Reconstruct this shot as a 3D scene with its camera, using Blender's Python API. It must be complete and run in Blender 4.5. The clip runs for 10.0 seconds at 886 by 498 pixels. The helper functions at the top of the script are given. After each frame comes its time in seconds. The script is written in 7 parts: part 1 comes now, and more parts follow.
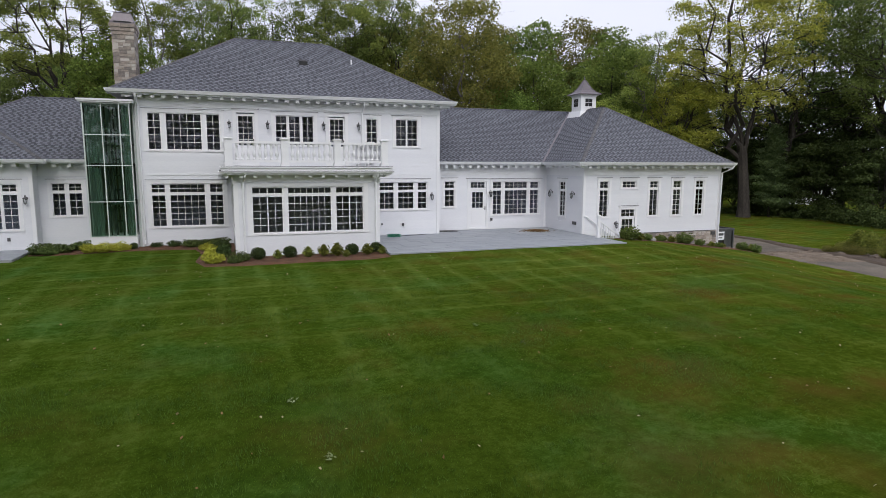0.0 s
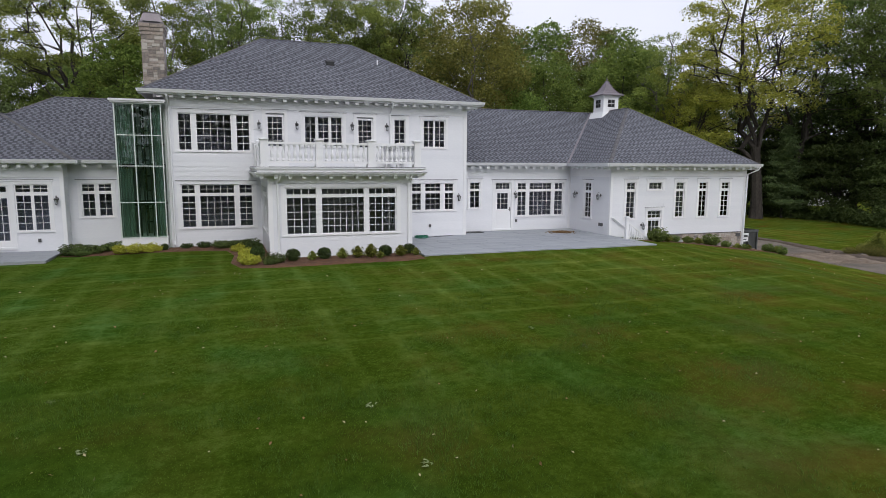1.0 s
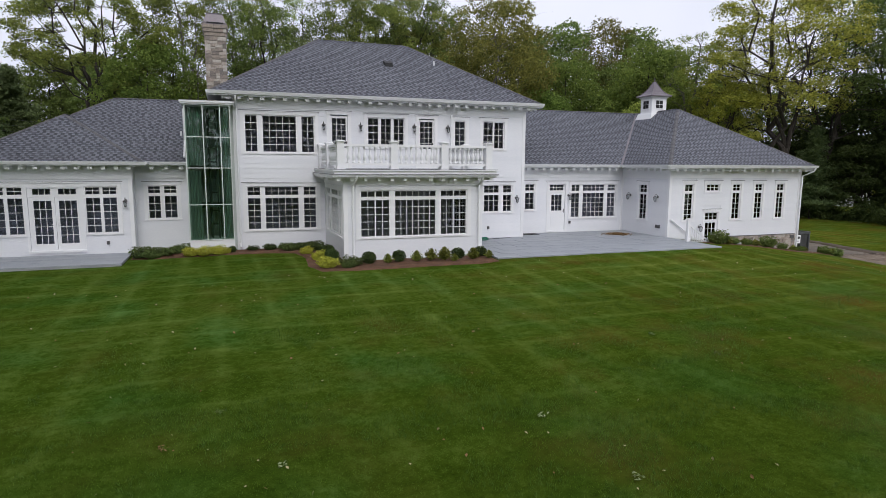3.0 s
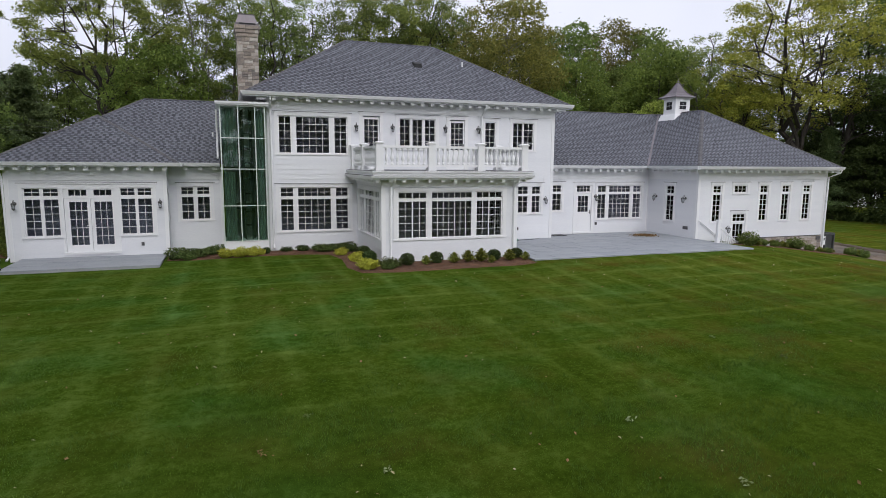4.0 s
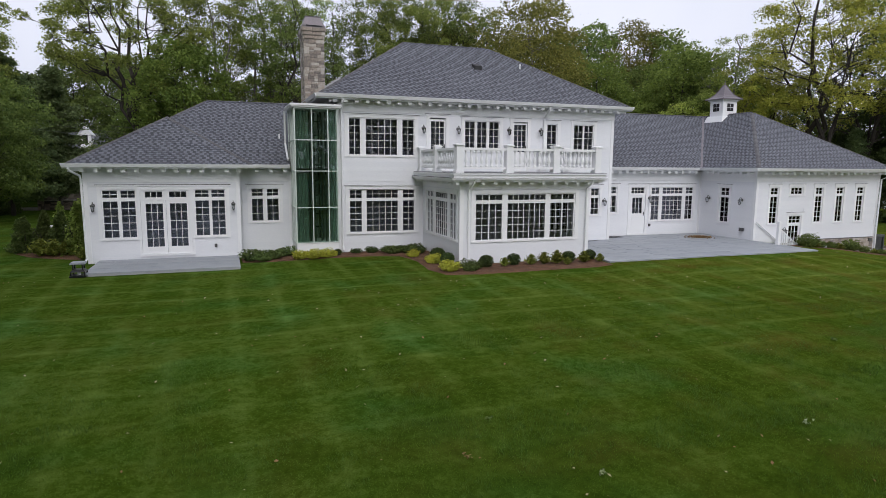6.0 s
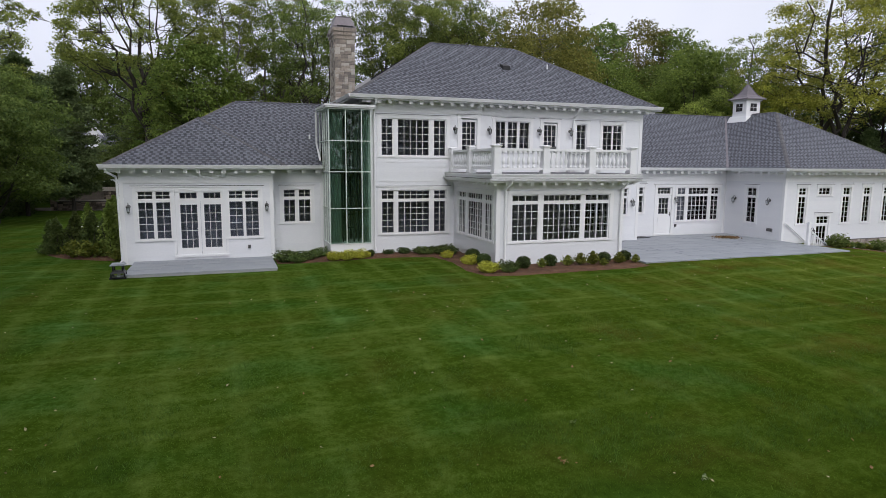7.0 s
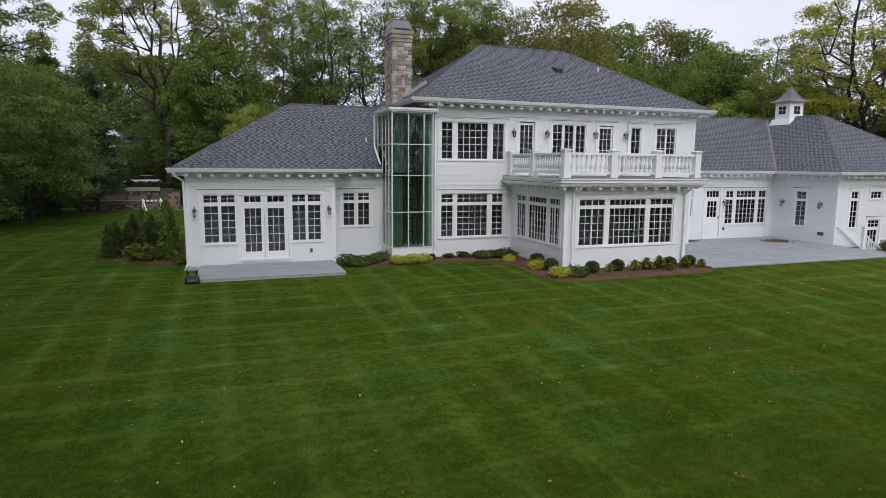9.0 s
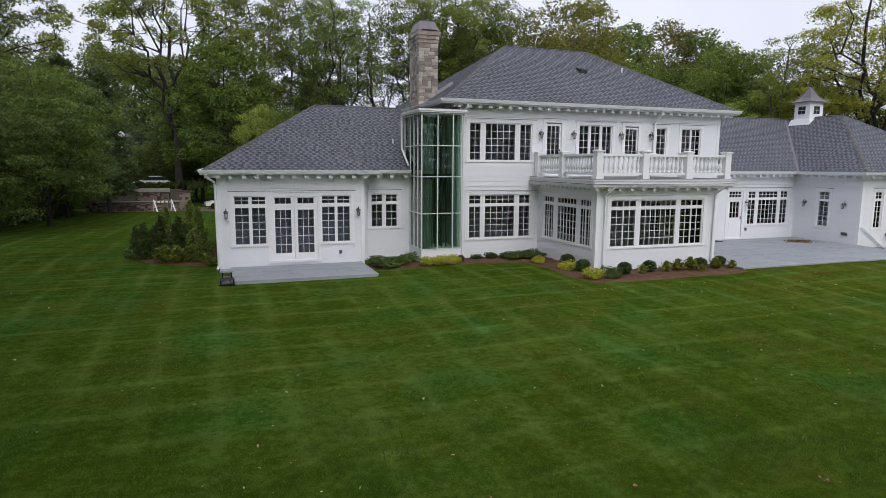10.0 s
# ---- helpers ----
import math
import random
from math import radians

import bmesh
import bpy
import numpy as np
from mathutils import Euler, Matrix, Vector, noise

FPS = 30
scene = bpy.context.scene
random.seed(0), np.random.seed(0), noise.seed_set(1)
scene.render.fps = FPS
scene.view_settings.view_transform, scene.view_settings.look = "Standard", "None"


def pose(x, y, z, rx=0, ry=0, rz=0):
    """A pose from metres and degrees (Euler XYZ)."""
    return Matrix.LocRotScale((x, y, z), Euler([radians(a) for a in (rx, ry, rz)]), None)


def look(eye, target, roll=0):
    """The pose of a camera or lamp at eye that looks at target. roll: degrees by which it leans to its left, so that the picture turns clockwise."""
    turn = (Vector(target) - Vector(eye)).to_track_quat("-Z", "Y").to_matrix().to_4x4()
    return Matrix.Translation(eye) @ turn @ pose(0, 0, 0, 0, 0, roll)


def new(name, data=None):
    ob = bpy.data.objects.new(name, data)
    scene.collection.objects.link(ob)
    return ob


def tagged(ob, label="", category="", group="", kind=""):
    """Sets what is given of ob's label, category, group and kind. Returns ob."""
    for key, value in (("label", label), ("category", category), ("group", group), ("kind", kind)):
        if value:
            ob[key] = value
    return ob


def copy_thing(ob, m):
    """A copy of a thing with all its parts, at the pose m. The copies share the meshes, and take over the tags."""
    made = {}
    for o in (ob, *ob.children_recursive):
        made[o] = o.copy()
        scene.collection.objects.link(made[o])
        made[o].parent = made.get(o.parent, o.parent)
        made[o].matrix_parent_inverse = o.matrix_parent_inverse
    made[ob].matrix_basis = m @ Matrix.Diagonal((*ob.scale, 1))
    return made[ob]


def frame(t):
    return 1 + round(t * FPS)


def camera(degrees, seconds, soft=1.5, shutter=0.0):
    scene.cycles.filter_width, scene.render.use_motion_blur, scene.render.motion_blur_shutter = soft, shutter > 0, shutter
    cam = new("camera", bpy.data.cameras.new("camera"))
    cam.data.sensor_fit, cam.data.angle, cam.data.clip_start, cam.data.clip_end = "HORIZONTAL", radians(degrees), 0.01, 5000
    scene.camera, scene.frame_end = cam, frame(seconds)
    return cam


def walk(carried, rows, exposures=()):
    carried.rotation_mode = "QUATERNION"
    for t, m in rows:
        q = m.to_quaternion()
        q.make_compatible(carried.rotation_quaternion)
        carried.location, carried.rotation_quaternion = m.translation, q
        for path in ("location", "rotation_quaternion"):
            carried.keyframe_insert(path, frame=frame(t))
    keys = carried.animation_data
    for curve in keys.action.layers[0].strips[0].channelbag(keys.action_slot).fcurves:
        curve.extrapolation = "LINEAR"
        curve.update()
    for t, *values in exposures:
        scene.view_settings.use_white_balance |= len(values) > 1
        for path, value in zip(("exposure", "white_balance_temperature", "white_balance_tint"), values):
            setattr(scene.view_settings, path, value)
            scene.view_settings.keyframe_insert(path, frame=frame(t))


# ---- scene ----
cam = camera(72.0, 10.0, soft=0.7)
PATH = [
    (0, (2.814, 0.254, 3.375), (3.486, 2.118, 3.102), 0.2),
    (0.5, (2.24, 0.53, 3.39), (2.913, 2.394, 3.118), 0.3),
    (1, (1.62, 0.798, 3.402), (2.292, 2.662, 3.13), 0.3),
    (1.5, (1.004, 1.065, 3.41), (1.676, 2.929, 3.137), 0.3),
    (2, (0.379, 1.331, 3.438), (1.05, 3.196, 3.165), 0.3),
    (2.5, (-0.258, 1.589, 3.476), (0.412, 3.454, 3.202), 0.3),
    (2.7, (-0.521, 1.704, 3.485), (0.147, 3.569, 3.211), 0.3),
    (4, (-2.239, 2.379, 3.553), (-1.57, 4.243, 3.278), 0.4),
    (4.5, (-2.907, 2.587, 3.581), (-2.238, 4.452, 3.306), 0.4),
    (5, (-3.6, 2.797, 3.588), (-2.931, 4.662, 3.313), 0.4),
    (5.5, (-4.305, 3.039, 3.595), (-3.635, 4.903, 3.321), 0.4),
    (6.8, (-5.991, 3.698, 3.617), (-5.321, 5.563, 3.343), 0.5),
    (7, (-6.224, 3.805, 3.631), (-5.555, 5.669, 3.356), 0.4),
    (7.5, (-6.828, 4.062, 3.672), (-6.159, 5.926, 3.396), 0.5),
    (8, (-7.397, 4.33, 3.696), (-6.73, 6.195, 3.421), 0.5),
    (8.5, (-7.947, 4.53, 3.743), (-7.281, 6.395, 3.467), 0.5),
    (9, (-8.484, 4.736, 3.781), (-7.818, 6.602, 3.504), 0.5),
    (9.5, (-9.027, 4.954, 3.812), (-8.361, 6.819, 3.535), 0.5),
    (10, (-9.561, 5.148, 3.821), (-8.896, 7.014, 3.544), 0.4),
]
walk(cam, [(t, look(eye, target, roll)) for t, eye, target, roll in PATH])

# ---- light ----
world = bpy.data.worlds.new("overcast")
scene.world = world
world.use_nodes = True
wn, wl = world.node_tree.nodes, world.node_tree.links
SUN_UP, SUN_ROUND = 45.0, 188.0
sky = wn.new("ShaderNodeTexSky")
sky.sky_type, sky.sun_disc = "NISHITA", False
sky.sun_elevation, sky.sun_rotation = radians(SUN_UP), radians(SUN_ROUND)
sky.air_density, sky.dust_density, sky.ozone_density = 1.0, 6.0, 1.0
sat = wn.new("ShaderNodeHueSaturation")
sat.inputs["Saturation"].default_value = 0.22
wl.new(sky.outputs[0], sat.inputs["Color"])
cloud, wco = wn.new("ShaderNodeTexNoise"), wn.new("ShaderNodeTexCoord")
cloud.inputs["Scale"].default_value, cloud.inputs["Detail"].default_value = 2.2, 4
wl.new(wco.outputs["Generated"], cloud.inputs["Vector"])
grey = wn.new("ShaderNodeValToRGB")
grey.color_ramp.elements[0].position, grey.color_ramp.elements[1].position = 0.3, 0.7
grey.color_ramp.elements[0].color, grey.color_ramp.elements[1].color = (8.3, 8.65, 10.3, 1), (10.0, 10.25, 11.9, 1)
wl.new(cloud.outputs["Fac"], grey.inputs[0])
deck = wn.new("ShaderNodeMix")
deck.data_type = "RGBA"
deck.inputs["Factor"].default_value = 0.65
wl.new(sat.outputs[0], deck.inputs["A"]), wl.new(grey.outputs[0], deck.inputs["B"])
wl.new(deck.outputs["Result"], wn["Background"].inputs["Color"])
wn["Background"].inputs["Strength"].default_value = 0.12
sun = new("sun", bpy.data.lights.new("sun", "SUN"))
sun.data.energy, sun.data.angle, sun.data.color = 0.97, radians(40), (1.0, 0.98, 0.95)
sun.matrix_world = look((math.sin(radians(SUN_ROUND)) * 50, math.cos(radians(SUN_ROUND)) * 50, math.tan(radians(SUN_UP)) * 50), (0, 0, 0))
scene.view_settings.exposure = 0.0


# ---- materials ----
def node_mat(name):
    m = bpy.data.materials.new(name)
    m.use_nodes = True
    return m, m.node_tree.nodes, m.node_tree.links, m.node_tree.nodes["Principled BSDF"]


def surf(name, dark, light, big=0.6, fine=25.0, rough=0.6, bump=0.1, metal=0.0, stretch=(1, 1, 1), per_object=0.0, bump_dist=0.01):
    """A surface with variation at two scales and fine relief."""
    m, n, l, p = node_mat(name)
    co = n.new("ShaderNodeTexCoord")
    mp = n.new("ShaderNodeMapping")
    mp.inputs["Scale"].default_value = stretch
    l.new(co.outputs["Object"], mp.inputs["Vector"])
    a, b = n.new("ShaderNodeTexNoise"), n.new("ShaderNodeTexNoise")
    a.inputs["Scale"].default_value, b.inputs["Scale"].default_value = big, fine
    a.inputs["Detail"].default_value, b.inputs["Detail"].default_value = 5, 4
    l.new(mp.outputs[0], a.inputs["Vector"]), l.new(mp.outputs[0], b.inputs["Vector"])
    mix = n.new("ShaderNodeMath")
    mix.operation = "MULTIPLY_ADD"
    mix.inputs[1].default_value = 0.5
    half = n.new("ShaderNodeMath")
    half.operation = "MULTIPLY"
    half.inputs[1].default_value = 0.5
    l.new(b.outputs["Fac"], half.inputs[0])
    l.new(a.outputs["Fac"], mix.inputs[0]), l.new(half.outputs[0], mix.inputs[2])
    fac = mix.outputs[0]
    if per_object:
        oi = n.new("ShaderNodeObjectInfo")
        sh = n.new("ShaderNodeMath")
        sh.operation = "MULTIPLY_ADD"
        sh.inputs[1].default_value = per_object
        l.new(oi.outputs["Random"], sh.inputs[0])
        off = n.new("ShaderNodeMath")
        off.operation = "SUBTRACT"
        off.inputs[1].default_value = per_object / 2
        l.new(fac, off.inputs[0]), l.new(off.outputs[0], sh.inputs[2])
        fac = sh.outputs[0]
    ramp = n.new("ShaderNodeValToRGB")
    ramp.color_ramp.elements[0].position, ramp.color_ramp.elements[1].position = 0.3, 0.7
    ramp.color_ramp.elements[0].color, ramp.color_ramp.elements[1].color = (*dark, 1), (*light, 1)
    l.new(fac, ramp.inputs[0]), l.new(ramp.outputs[0], p.inputs["Base Color"])
    p.inputs["Roughness"].default_value, p.inputs["Metallic"].default_value = rough, metal
    bp = n.new("ShaderNodeBump")
    bp.inputs["Strength"].default_value, bp.inputs["Distance"].default_value = bump, bump_dist
    l.new(b.outputs["Fac"], bp.inputs["Height"]), l.new(bp.outputs[0], p.inputs["Normal"])
    return m


PAINT = surf("white_paint", (0.67, 0.68, 0.72), (0.75, 0.755, 0.785), 0.35, 30, 0.45, 0.05, stretch=(0.3, 0.3, 2.0), per_object=0.12)
TRIM = surf("white_trim", (0.73, 0.735, 0.755), (0.80, 0.80, 0.815), 0.5, 40, 0.35, 0.03)
FLASH = surf("lead_flashing", (0.06, 0.062, 0.07), (0.12, 0.12, 0.13), 2, 30, 0.5, 0.1)
ROOM = surf("room_plaster", (0.40, 0.42, 0.53), (0.48, 0.50, 0.60), 0.5, 20, 0.8, 0.05)
ROOMFLOOR = surf("room_boards", (0.09, 0.075, 0.06), (0.15, 0.125, 0.10), 1.0, 30, 0.4, 0.05)
BLACK = surf("black_metal", (0.012, 0.012, 0.014), (0.03, 0.03, 0.032), 5, 60, 0.4, 0.1, 0.6)
DARKVENT = surf("black_plastic", (0.008, 0.008, 0.009), (0.016, 0.016, 0.018), 5, 60, 0.7, 0.1)
BRONZE = surf("weathered_bronze", (0.065, 0.063, 0.066), (0.17, 0.165, 0.17), 6, 40, 0.45, 0.1, 0.5)
STEEL = surf("brushed_steel", (0.35, 0.35, 0.35), (0.5, 0.5, 0.5), 4, 60, 0.3, 0.05, 0.9)
LEADCAP = surf("purple_grey_metal", (0.13, 0.115, 0.125), (0.21, 0.185, 0.20), 1.5, 30, 0.45, 0.1, 0.4)
BLUESTONE = surf("bluestone", (0.215, 0.232, 0.256), (0.32, 0.338, 0.36), 0.9, 18, 0.55, 0.25, per_object=0.12)
JOINT = surf("sandy_joint", (0.30, 0.31, 0.32), (0.40, 0.405, 0.41), 2, 50, 0.9, 0.3)
FIELDSTONE = surf("fieldstone", (0.17, 0.155, 0.145), (0.46, 0.425, 0.385), 1.2, 14, 0.85, 0.6, per_object=0.42, bump_dist=0.02)
stone_ramp = [q for q in FIELDSTONE.node_tree.nodes if q.type == "VALTORGB"][0].color_ramp
stone_mid = stone_ramp.elements.new(0.5)
stone_mid.color = (0.32, 0.265, 0.22, 1)
MORTAR = surf("mortar", (0.27, 0.245, 0.21), (0.40, 0.365, 0.315), 3, 40, 0.95, 0.4)
MULCH = surf("bark_mulch", (0.050, 0.022, 0.010), (0.185, 0.088, 0.042), 3, 60, 0.95, 1.0, bump_dist=0.04)
ASPHALT = surf("worn_asphalt", (0.05, 0.041, 0.032), (0.195, 0.163, 0.13), 0.8, 40, 0.9, 0.4)
GRAVEL = surf("loose_gravel", (0.085, 0.062, 0.044), (0.26, 0.205, 0.155), 1.5, 22, 0.95, 0.9, bump_dist=0.03)
DIRT = surf("bare_dirt", (0.038, 0.027, 0.019), (0.12, 0.088, 0.064), 1.2, 30, 0.95, 0.8, bump_dist=0.03)
BARK = surf("bark", (0.016, 0.013, 0.011), (0.068, 0.057, 0.048), 2, 16, 0.95, 0.8, stretch=(1, 1, 0.25), bump_dist=0.03)
GREYBARK = surf("pale_bark", (0.07, 0.062, 0.052), (0.22, 0.2, 0.175), 1.5, 14, 0.95, 0.6, stretch=(1, 1, 0.3), bump_dist=0.03)


def glass_mat(name, tint, gloss=1.0):
    """A clear pane: what lies behind it shows through, and it mirrors more at a slant."""
    m, n, l, p = node_mat(name)
    n.remove(p)
    clear, mirror, mix, fr = (n.new("ShaderNodeBsdfTransparent"), n.new("ShaderNodeBsdfGlossy"), n.new("ShaderNodeMixShader"), n.new("ShaderNodeFresnel"))
    clear.inputs["Color"].default_value = (*tint, 1)
    mirror.inputs["Roughness"].default_value = 0.02
    fr.inputs["IOR"].default_value = 1.5
    wav = n.new("ShaderNodeTexNoise")
    wav.inputs["Scale"].default_value = 1.3
    co = n.new("ShaderNodeTexCoord")
    l.new(co.outputs["Object"], wav.inputs["Vector"])
    bp = n.new("ShaderNodeBump")
    bp.inputs["Strength"].default_value, bp.inputs["Distance"].default_value = 0.06, 0.02
    l.new(wav.outputs["Fac"], bp.inputs["Height"]), l.new(bp.outputs[0], mirror.inputs["Normal"])
    mul = n.new("ShaderNodeMath")
    mul.operation = "MULTIPLY"
    mul.inputs[1].default_value = gloss
    l.new(fr.outputs[0], mul.inputs[0]), l.new(mul.outputs[0], mix.inputs[0])
    l.new(clear.outputs[0], mix.inputs[1]), l.new(mirror.outputs[0], mix.inputs[2])
    l.new(mix.outputs[0], n["Material Output"].inputs["Surface"])
    return m


GLASS = glass_mat("window_glass", (0.74, 0.76, 0.8), 1.3)
GREENGLASS = glass_mat("green_tinted_glass", (0.72, 0.85, 0.79), 1.5)
SHAFT = surf("pale_plaster", (0.46, 0.50, 0.48), (0.58, 0.61, 0.59), 0.6, 20, 0.8, 0.05)


def shingle_mat(name, dark, light):
    """Laminated shingles: short raised tabs that alternate with their darker gaps, course by course."""
    m, n, l, p = node_mat(name)

    def calc(op, a, b=None, c=None):
        t = n.new("ShaderNodeMath")
        t.operation = op
        for i, v in enumerate((a, b, c)):
            if isinstance(v, (int, float)):
                t.inputs[i].default_value = v
            elif v is not None:
                l.new(v, t.inputs[i])
        return t.outputs[0]

    uv = n.new("ShaderNodeUVMap")
    uv.uv_map = "metres"
    sep = n.new("ShaderNodeSeparateXYZ")
    l.new(uv.outputs[0], sep.inputs[0])
    row = calc("FLOOR", calc("MULTIPLY", sep.outputs[1], 1 / 0.145))
    at = n.new("ShaderNodeCombineXYZ")
    l.new(calc("MULTIPLY", sep.outputs[0], 2.3), at.inputs[0]), l.new(calc("MULTIPLY", row, 7.31), at.inputs[1])
    jitter = n.new("ShaderNodeTexNoise")
    jitter.inputs["Scale"].default_value, jitter.inputs["Detail"].default_value = 1.0, 1
    l.new(at.outputs[0], jitter.inputs["Vector"])
    phase = calc("ADD", calc("MULTIPLY_ADD", sep.outputs[0], 1 / 0.25, calc("MULTIPLY", row, 0.46)), calc("MULTIPLY", jitter.outputs["Fac"], 1.1))
    wave = calc("MULTIPLY_ADD", calc("SINE", calc("MULTIPLY", phase, 2 * math.pi)), 1.1, 0.58)
    tab = calc("MINIMUM", calc("MAXIMUM", wave, 0.0), 1.0)
    tone = n.new("ShaderNodeTexWhiteNoise")
    tone.noise_dimensions = "2D"
    cell = n.new("ShaderNodeCombineXYZ")
    l.new(calc("FLOOR", calc("MULTIPLY", phase, 2.0)), cell.inputs[0]), l.new(row, cell.inputs[1])
    l.new(cell.outputs[0], tone.inputs["Vector"])
    fac = calc("ADD", calc("MULTIPLY", tab, 0.70), calc("MULTIPLY", tone.outputs["Value"], 0.30))
    ramp = n.new("ShaderNodeValToRGB")
    ramp.color_ramp.elements[0].position, ramp.color_ramp.elements[1].position = 0.05, 0.95
    ramp.color_ramp.elements[0].color, ramp.color_ramp.elements[1].color = (*dark, 1), (*light, 1)
    l.new(fac, ramp.inputs[0])
    co = n.new("ShaderNodeTexCoord")
    big, fine = n.new("ShaderNodeTexNoise"), n.new("ShaderNodeTexNoise")
    big.inputs["Scale"].default_value, fine.inputs["Scale"].default_value = 0.35, 60
    big.inputs["Detail"].default_value = 4
    l.new(co.outputs["Object"], big.inputs["Vector"]), l.new(co.outputs["Object"], fine.inputs["Vector"])
    wear = n.new("ShaderNodeValToRGB")
    wear.color_ramp.elements[0].position, wear.color_ramp.elements[1].position = 0.25, 0.75
    wear.color_ramp.elements[0].color, wear.color_ramp.elements[1].color = (0.88, 0.87, 0.88, 1), (1.10, 1.1, 1.09, 1)
    l.new(big.outputs["Fac"], wear.inputs[0])
    mul = n.new("ShaderNodeMix")
    mul.data_type, mul.blend_type = "RGBA", "MULTIPLY"
    mul.inputs["Factor"].default_value = 1.0
    l.new(ramp.outputs[0], mul.inputs["A"]), l.new(wear.outputs[0], mul.inputs["B"])
    l.new(mul.outputs["Result"], p.inputs["Base Color"])
    p.inputs["Roughness"].default_value = 0.85
    bp = n.new("ShaderNodeBump")
    bp.inputs["Strength"].default_value, bp.inputs["Distance"].default_value = 0.35, 0.01
    l.new(calc("MULTIPLY_ADD", tab, 1.2, fine.outputs["Fac"]), bp.inputs["Height"]), l.new(bp.outputs[0], p.inputs["Normal"])
    return m


SHINGLE = shingle_mat("asphalt_shingles", (0.043, 0.046, 0.056), (0.150, 0.156, 0.184))
CAPSHINGLE = shingle_mat("cap_shingles", (0.072, 0.071, 0.076), (0.116, 0.113, 0.119))


def leaf_mat(name, low, high, through_light=0.35):
    """Leaves: each its own tint, each plant its own cast, some light passing through."""
    m, n, l, p = node_mat(name)
    geo, oi = n.new("ShaderNodeNewGeometry"), n.new("ShaderNodeObjectInfo")
    co, noi = n.new("ShaderNodeTexCoord"), n.new("ShaderNodeTexNoise")
    noi.inputs["Scale"].default_value = 0.35
    l.new(co.outputs["Object"], noi.inputs["Vector"])
    s1, s2 = n.new("ShaderNodeMath"), n.new("ShaderNodeMath")
    s1.operation = s2.operation = "MULTIPLY_ADD"
    s1.inputs[1].default_value, s2.inputs[1].default_value = 0.45, 0.75
    s2.inputs[2].default_value = -0.1
    l.new(noi.outputs["Fac"], s2.inputs[0]), l.new(s2.outputs[0], s1.inputs[2]), l.new(geo.outputs["Random Per Island"], s1.inputs[0])
    ramp = n.new("ShaderNodeValToRGB")
    ramp.color_ramp.elements[0].position, ramp.color_ramp.elements[1].position = 0.15, 0.8
    ramp.color_ramp.elements[0].color, ramp.color_ramp.elements[1].color = (*low, 1), (*high, 1)
    l.new(s1.outputs[0], ramp.inputs[0])
    hs = n.new("ShaderNodeHueSaturation")
    mr = n.new("ShaderNodeMapRange")
    mr.inputs["To Min"].default_value, mr.inputs["To Max"].default_value = 0.492, 0.516
    vr = n.new("ShaderNodeMapRange")
    vr.inputs["To Min"].default_value, vr.inputs["To Max"].default_value = 0.8, 1.2
    l.new(oi.outputs["Random"], mr.inputs["Value"]), l.new(mr.outputs[0], hs.inputs["Hue"])
    l.new(oi.outputs["Random"], vr.inputs["Value"]), l.new(vr.outputs[0], hs.inputs["Value"])
    l.new(ramp.outputs[0], hs.inputs["Color"])
    l.new(hs.outputs[0], p.inputs["Base Color"])
    p.inputs["Roughness"].default_value = 0.6
    p.inputs["Specular IOR Level"].default_value = 0.15
    tr, mix = n.new("ShaderNodeBsdfTranslucent"), n.new("ShaderNodeMixShader")
    l.new(hs.outputs[0], tr.inputs["Color"])
    mix.inputs[0].default_value = through_light
    l.new(p.outputs[0], mix.inputs[1]), l.new(tr.outputs[0], mix.inputs[2])
    l.new(mix.outputs[0], n["Material Output"].inputs["Surface"])
    return m


LEAF = leaf_mat("green_leaves", (0.068, 0.112, 0.023), (0.28, 0.36, 0.080), 0.52)
LEAFMID = leaf_mat("mid_green_leaves", (0.062, 0.098, 0.025), (0.235, 0.295, 0.075), 0.5)
LEAFDARK = leaf_mat("dark_leaves", (0.046, 0.074, 0.022), (0.17, 0.215, 0.062), 0.45)
LEAFYELLOW = leaf_mat("yellowing_leaves", (0.19, 0.215, 0.030), (0.62, 0.64, 0.125), 0.58)
LEAFRUST = leaf_mat("turning_leaves", (0.088, 0.096, 0.023), (0.31, 0.295, 0.076), 0.5)
LEAFLIGHT = leaf_mat("light_green_leaves", (0.095, 0.140, 0.030), (0.37, 0.435, 0.105), 0.55)
LEAFOLIVE = leaf_mat("olive_leaves", (0.085, 0.105, 0.024), (0.34, 0.365, 0.090), 0.55)
LEAFLIME = leaf_mat("lime_green_leaves", (0.13, 0.165, 0.035), (0.46, 0.50, 0.12), 0.55)
NEEDLE = leaf_mat("pine_needles", (0.075, 0.115, 0.050), (0.24, 0.31, 0.125), 0.5)
# darker copy of LEAFDARK: the wood's deep shade put into the leaf colour
SHADELEAF = leaf_mat("shaded_leaves", (0.026, 0.042, 0.013), (0.10, 0.13, 0.038), 0.3)
BOXLEAF = leaf_mat("boxwood_leaves", (0.020, 0.036, 0.012), (0.085, 0.12, 0.032), 0.2)
GOLDLEAF = leaf_mat("golden_leaves", (0.20, 0.20, 0.028), (0.60, 0.575, 0.085), 0.3)
LIMELEAF = leaf_mat("lime_leaves", (0.07, 0.095, 0.016), (0.28, 0.29, 0.055), 0.3)


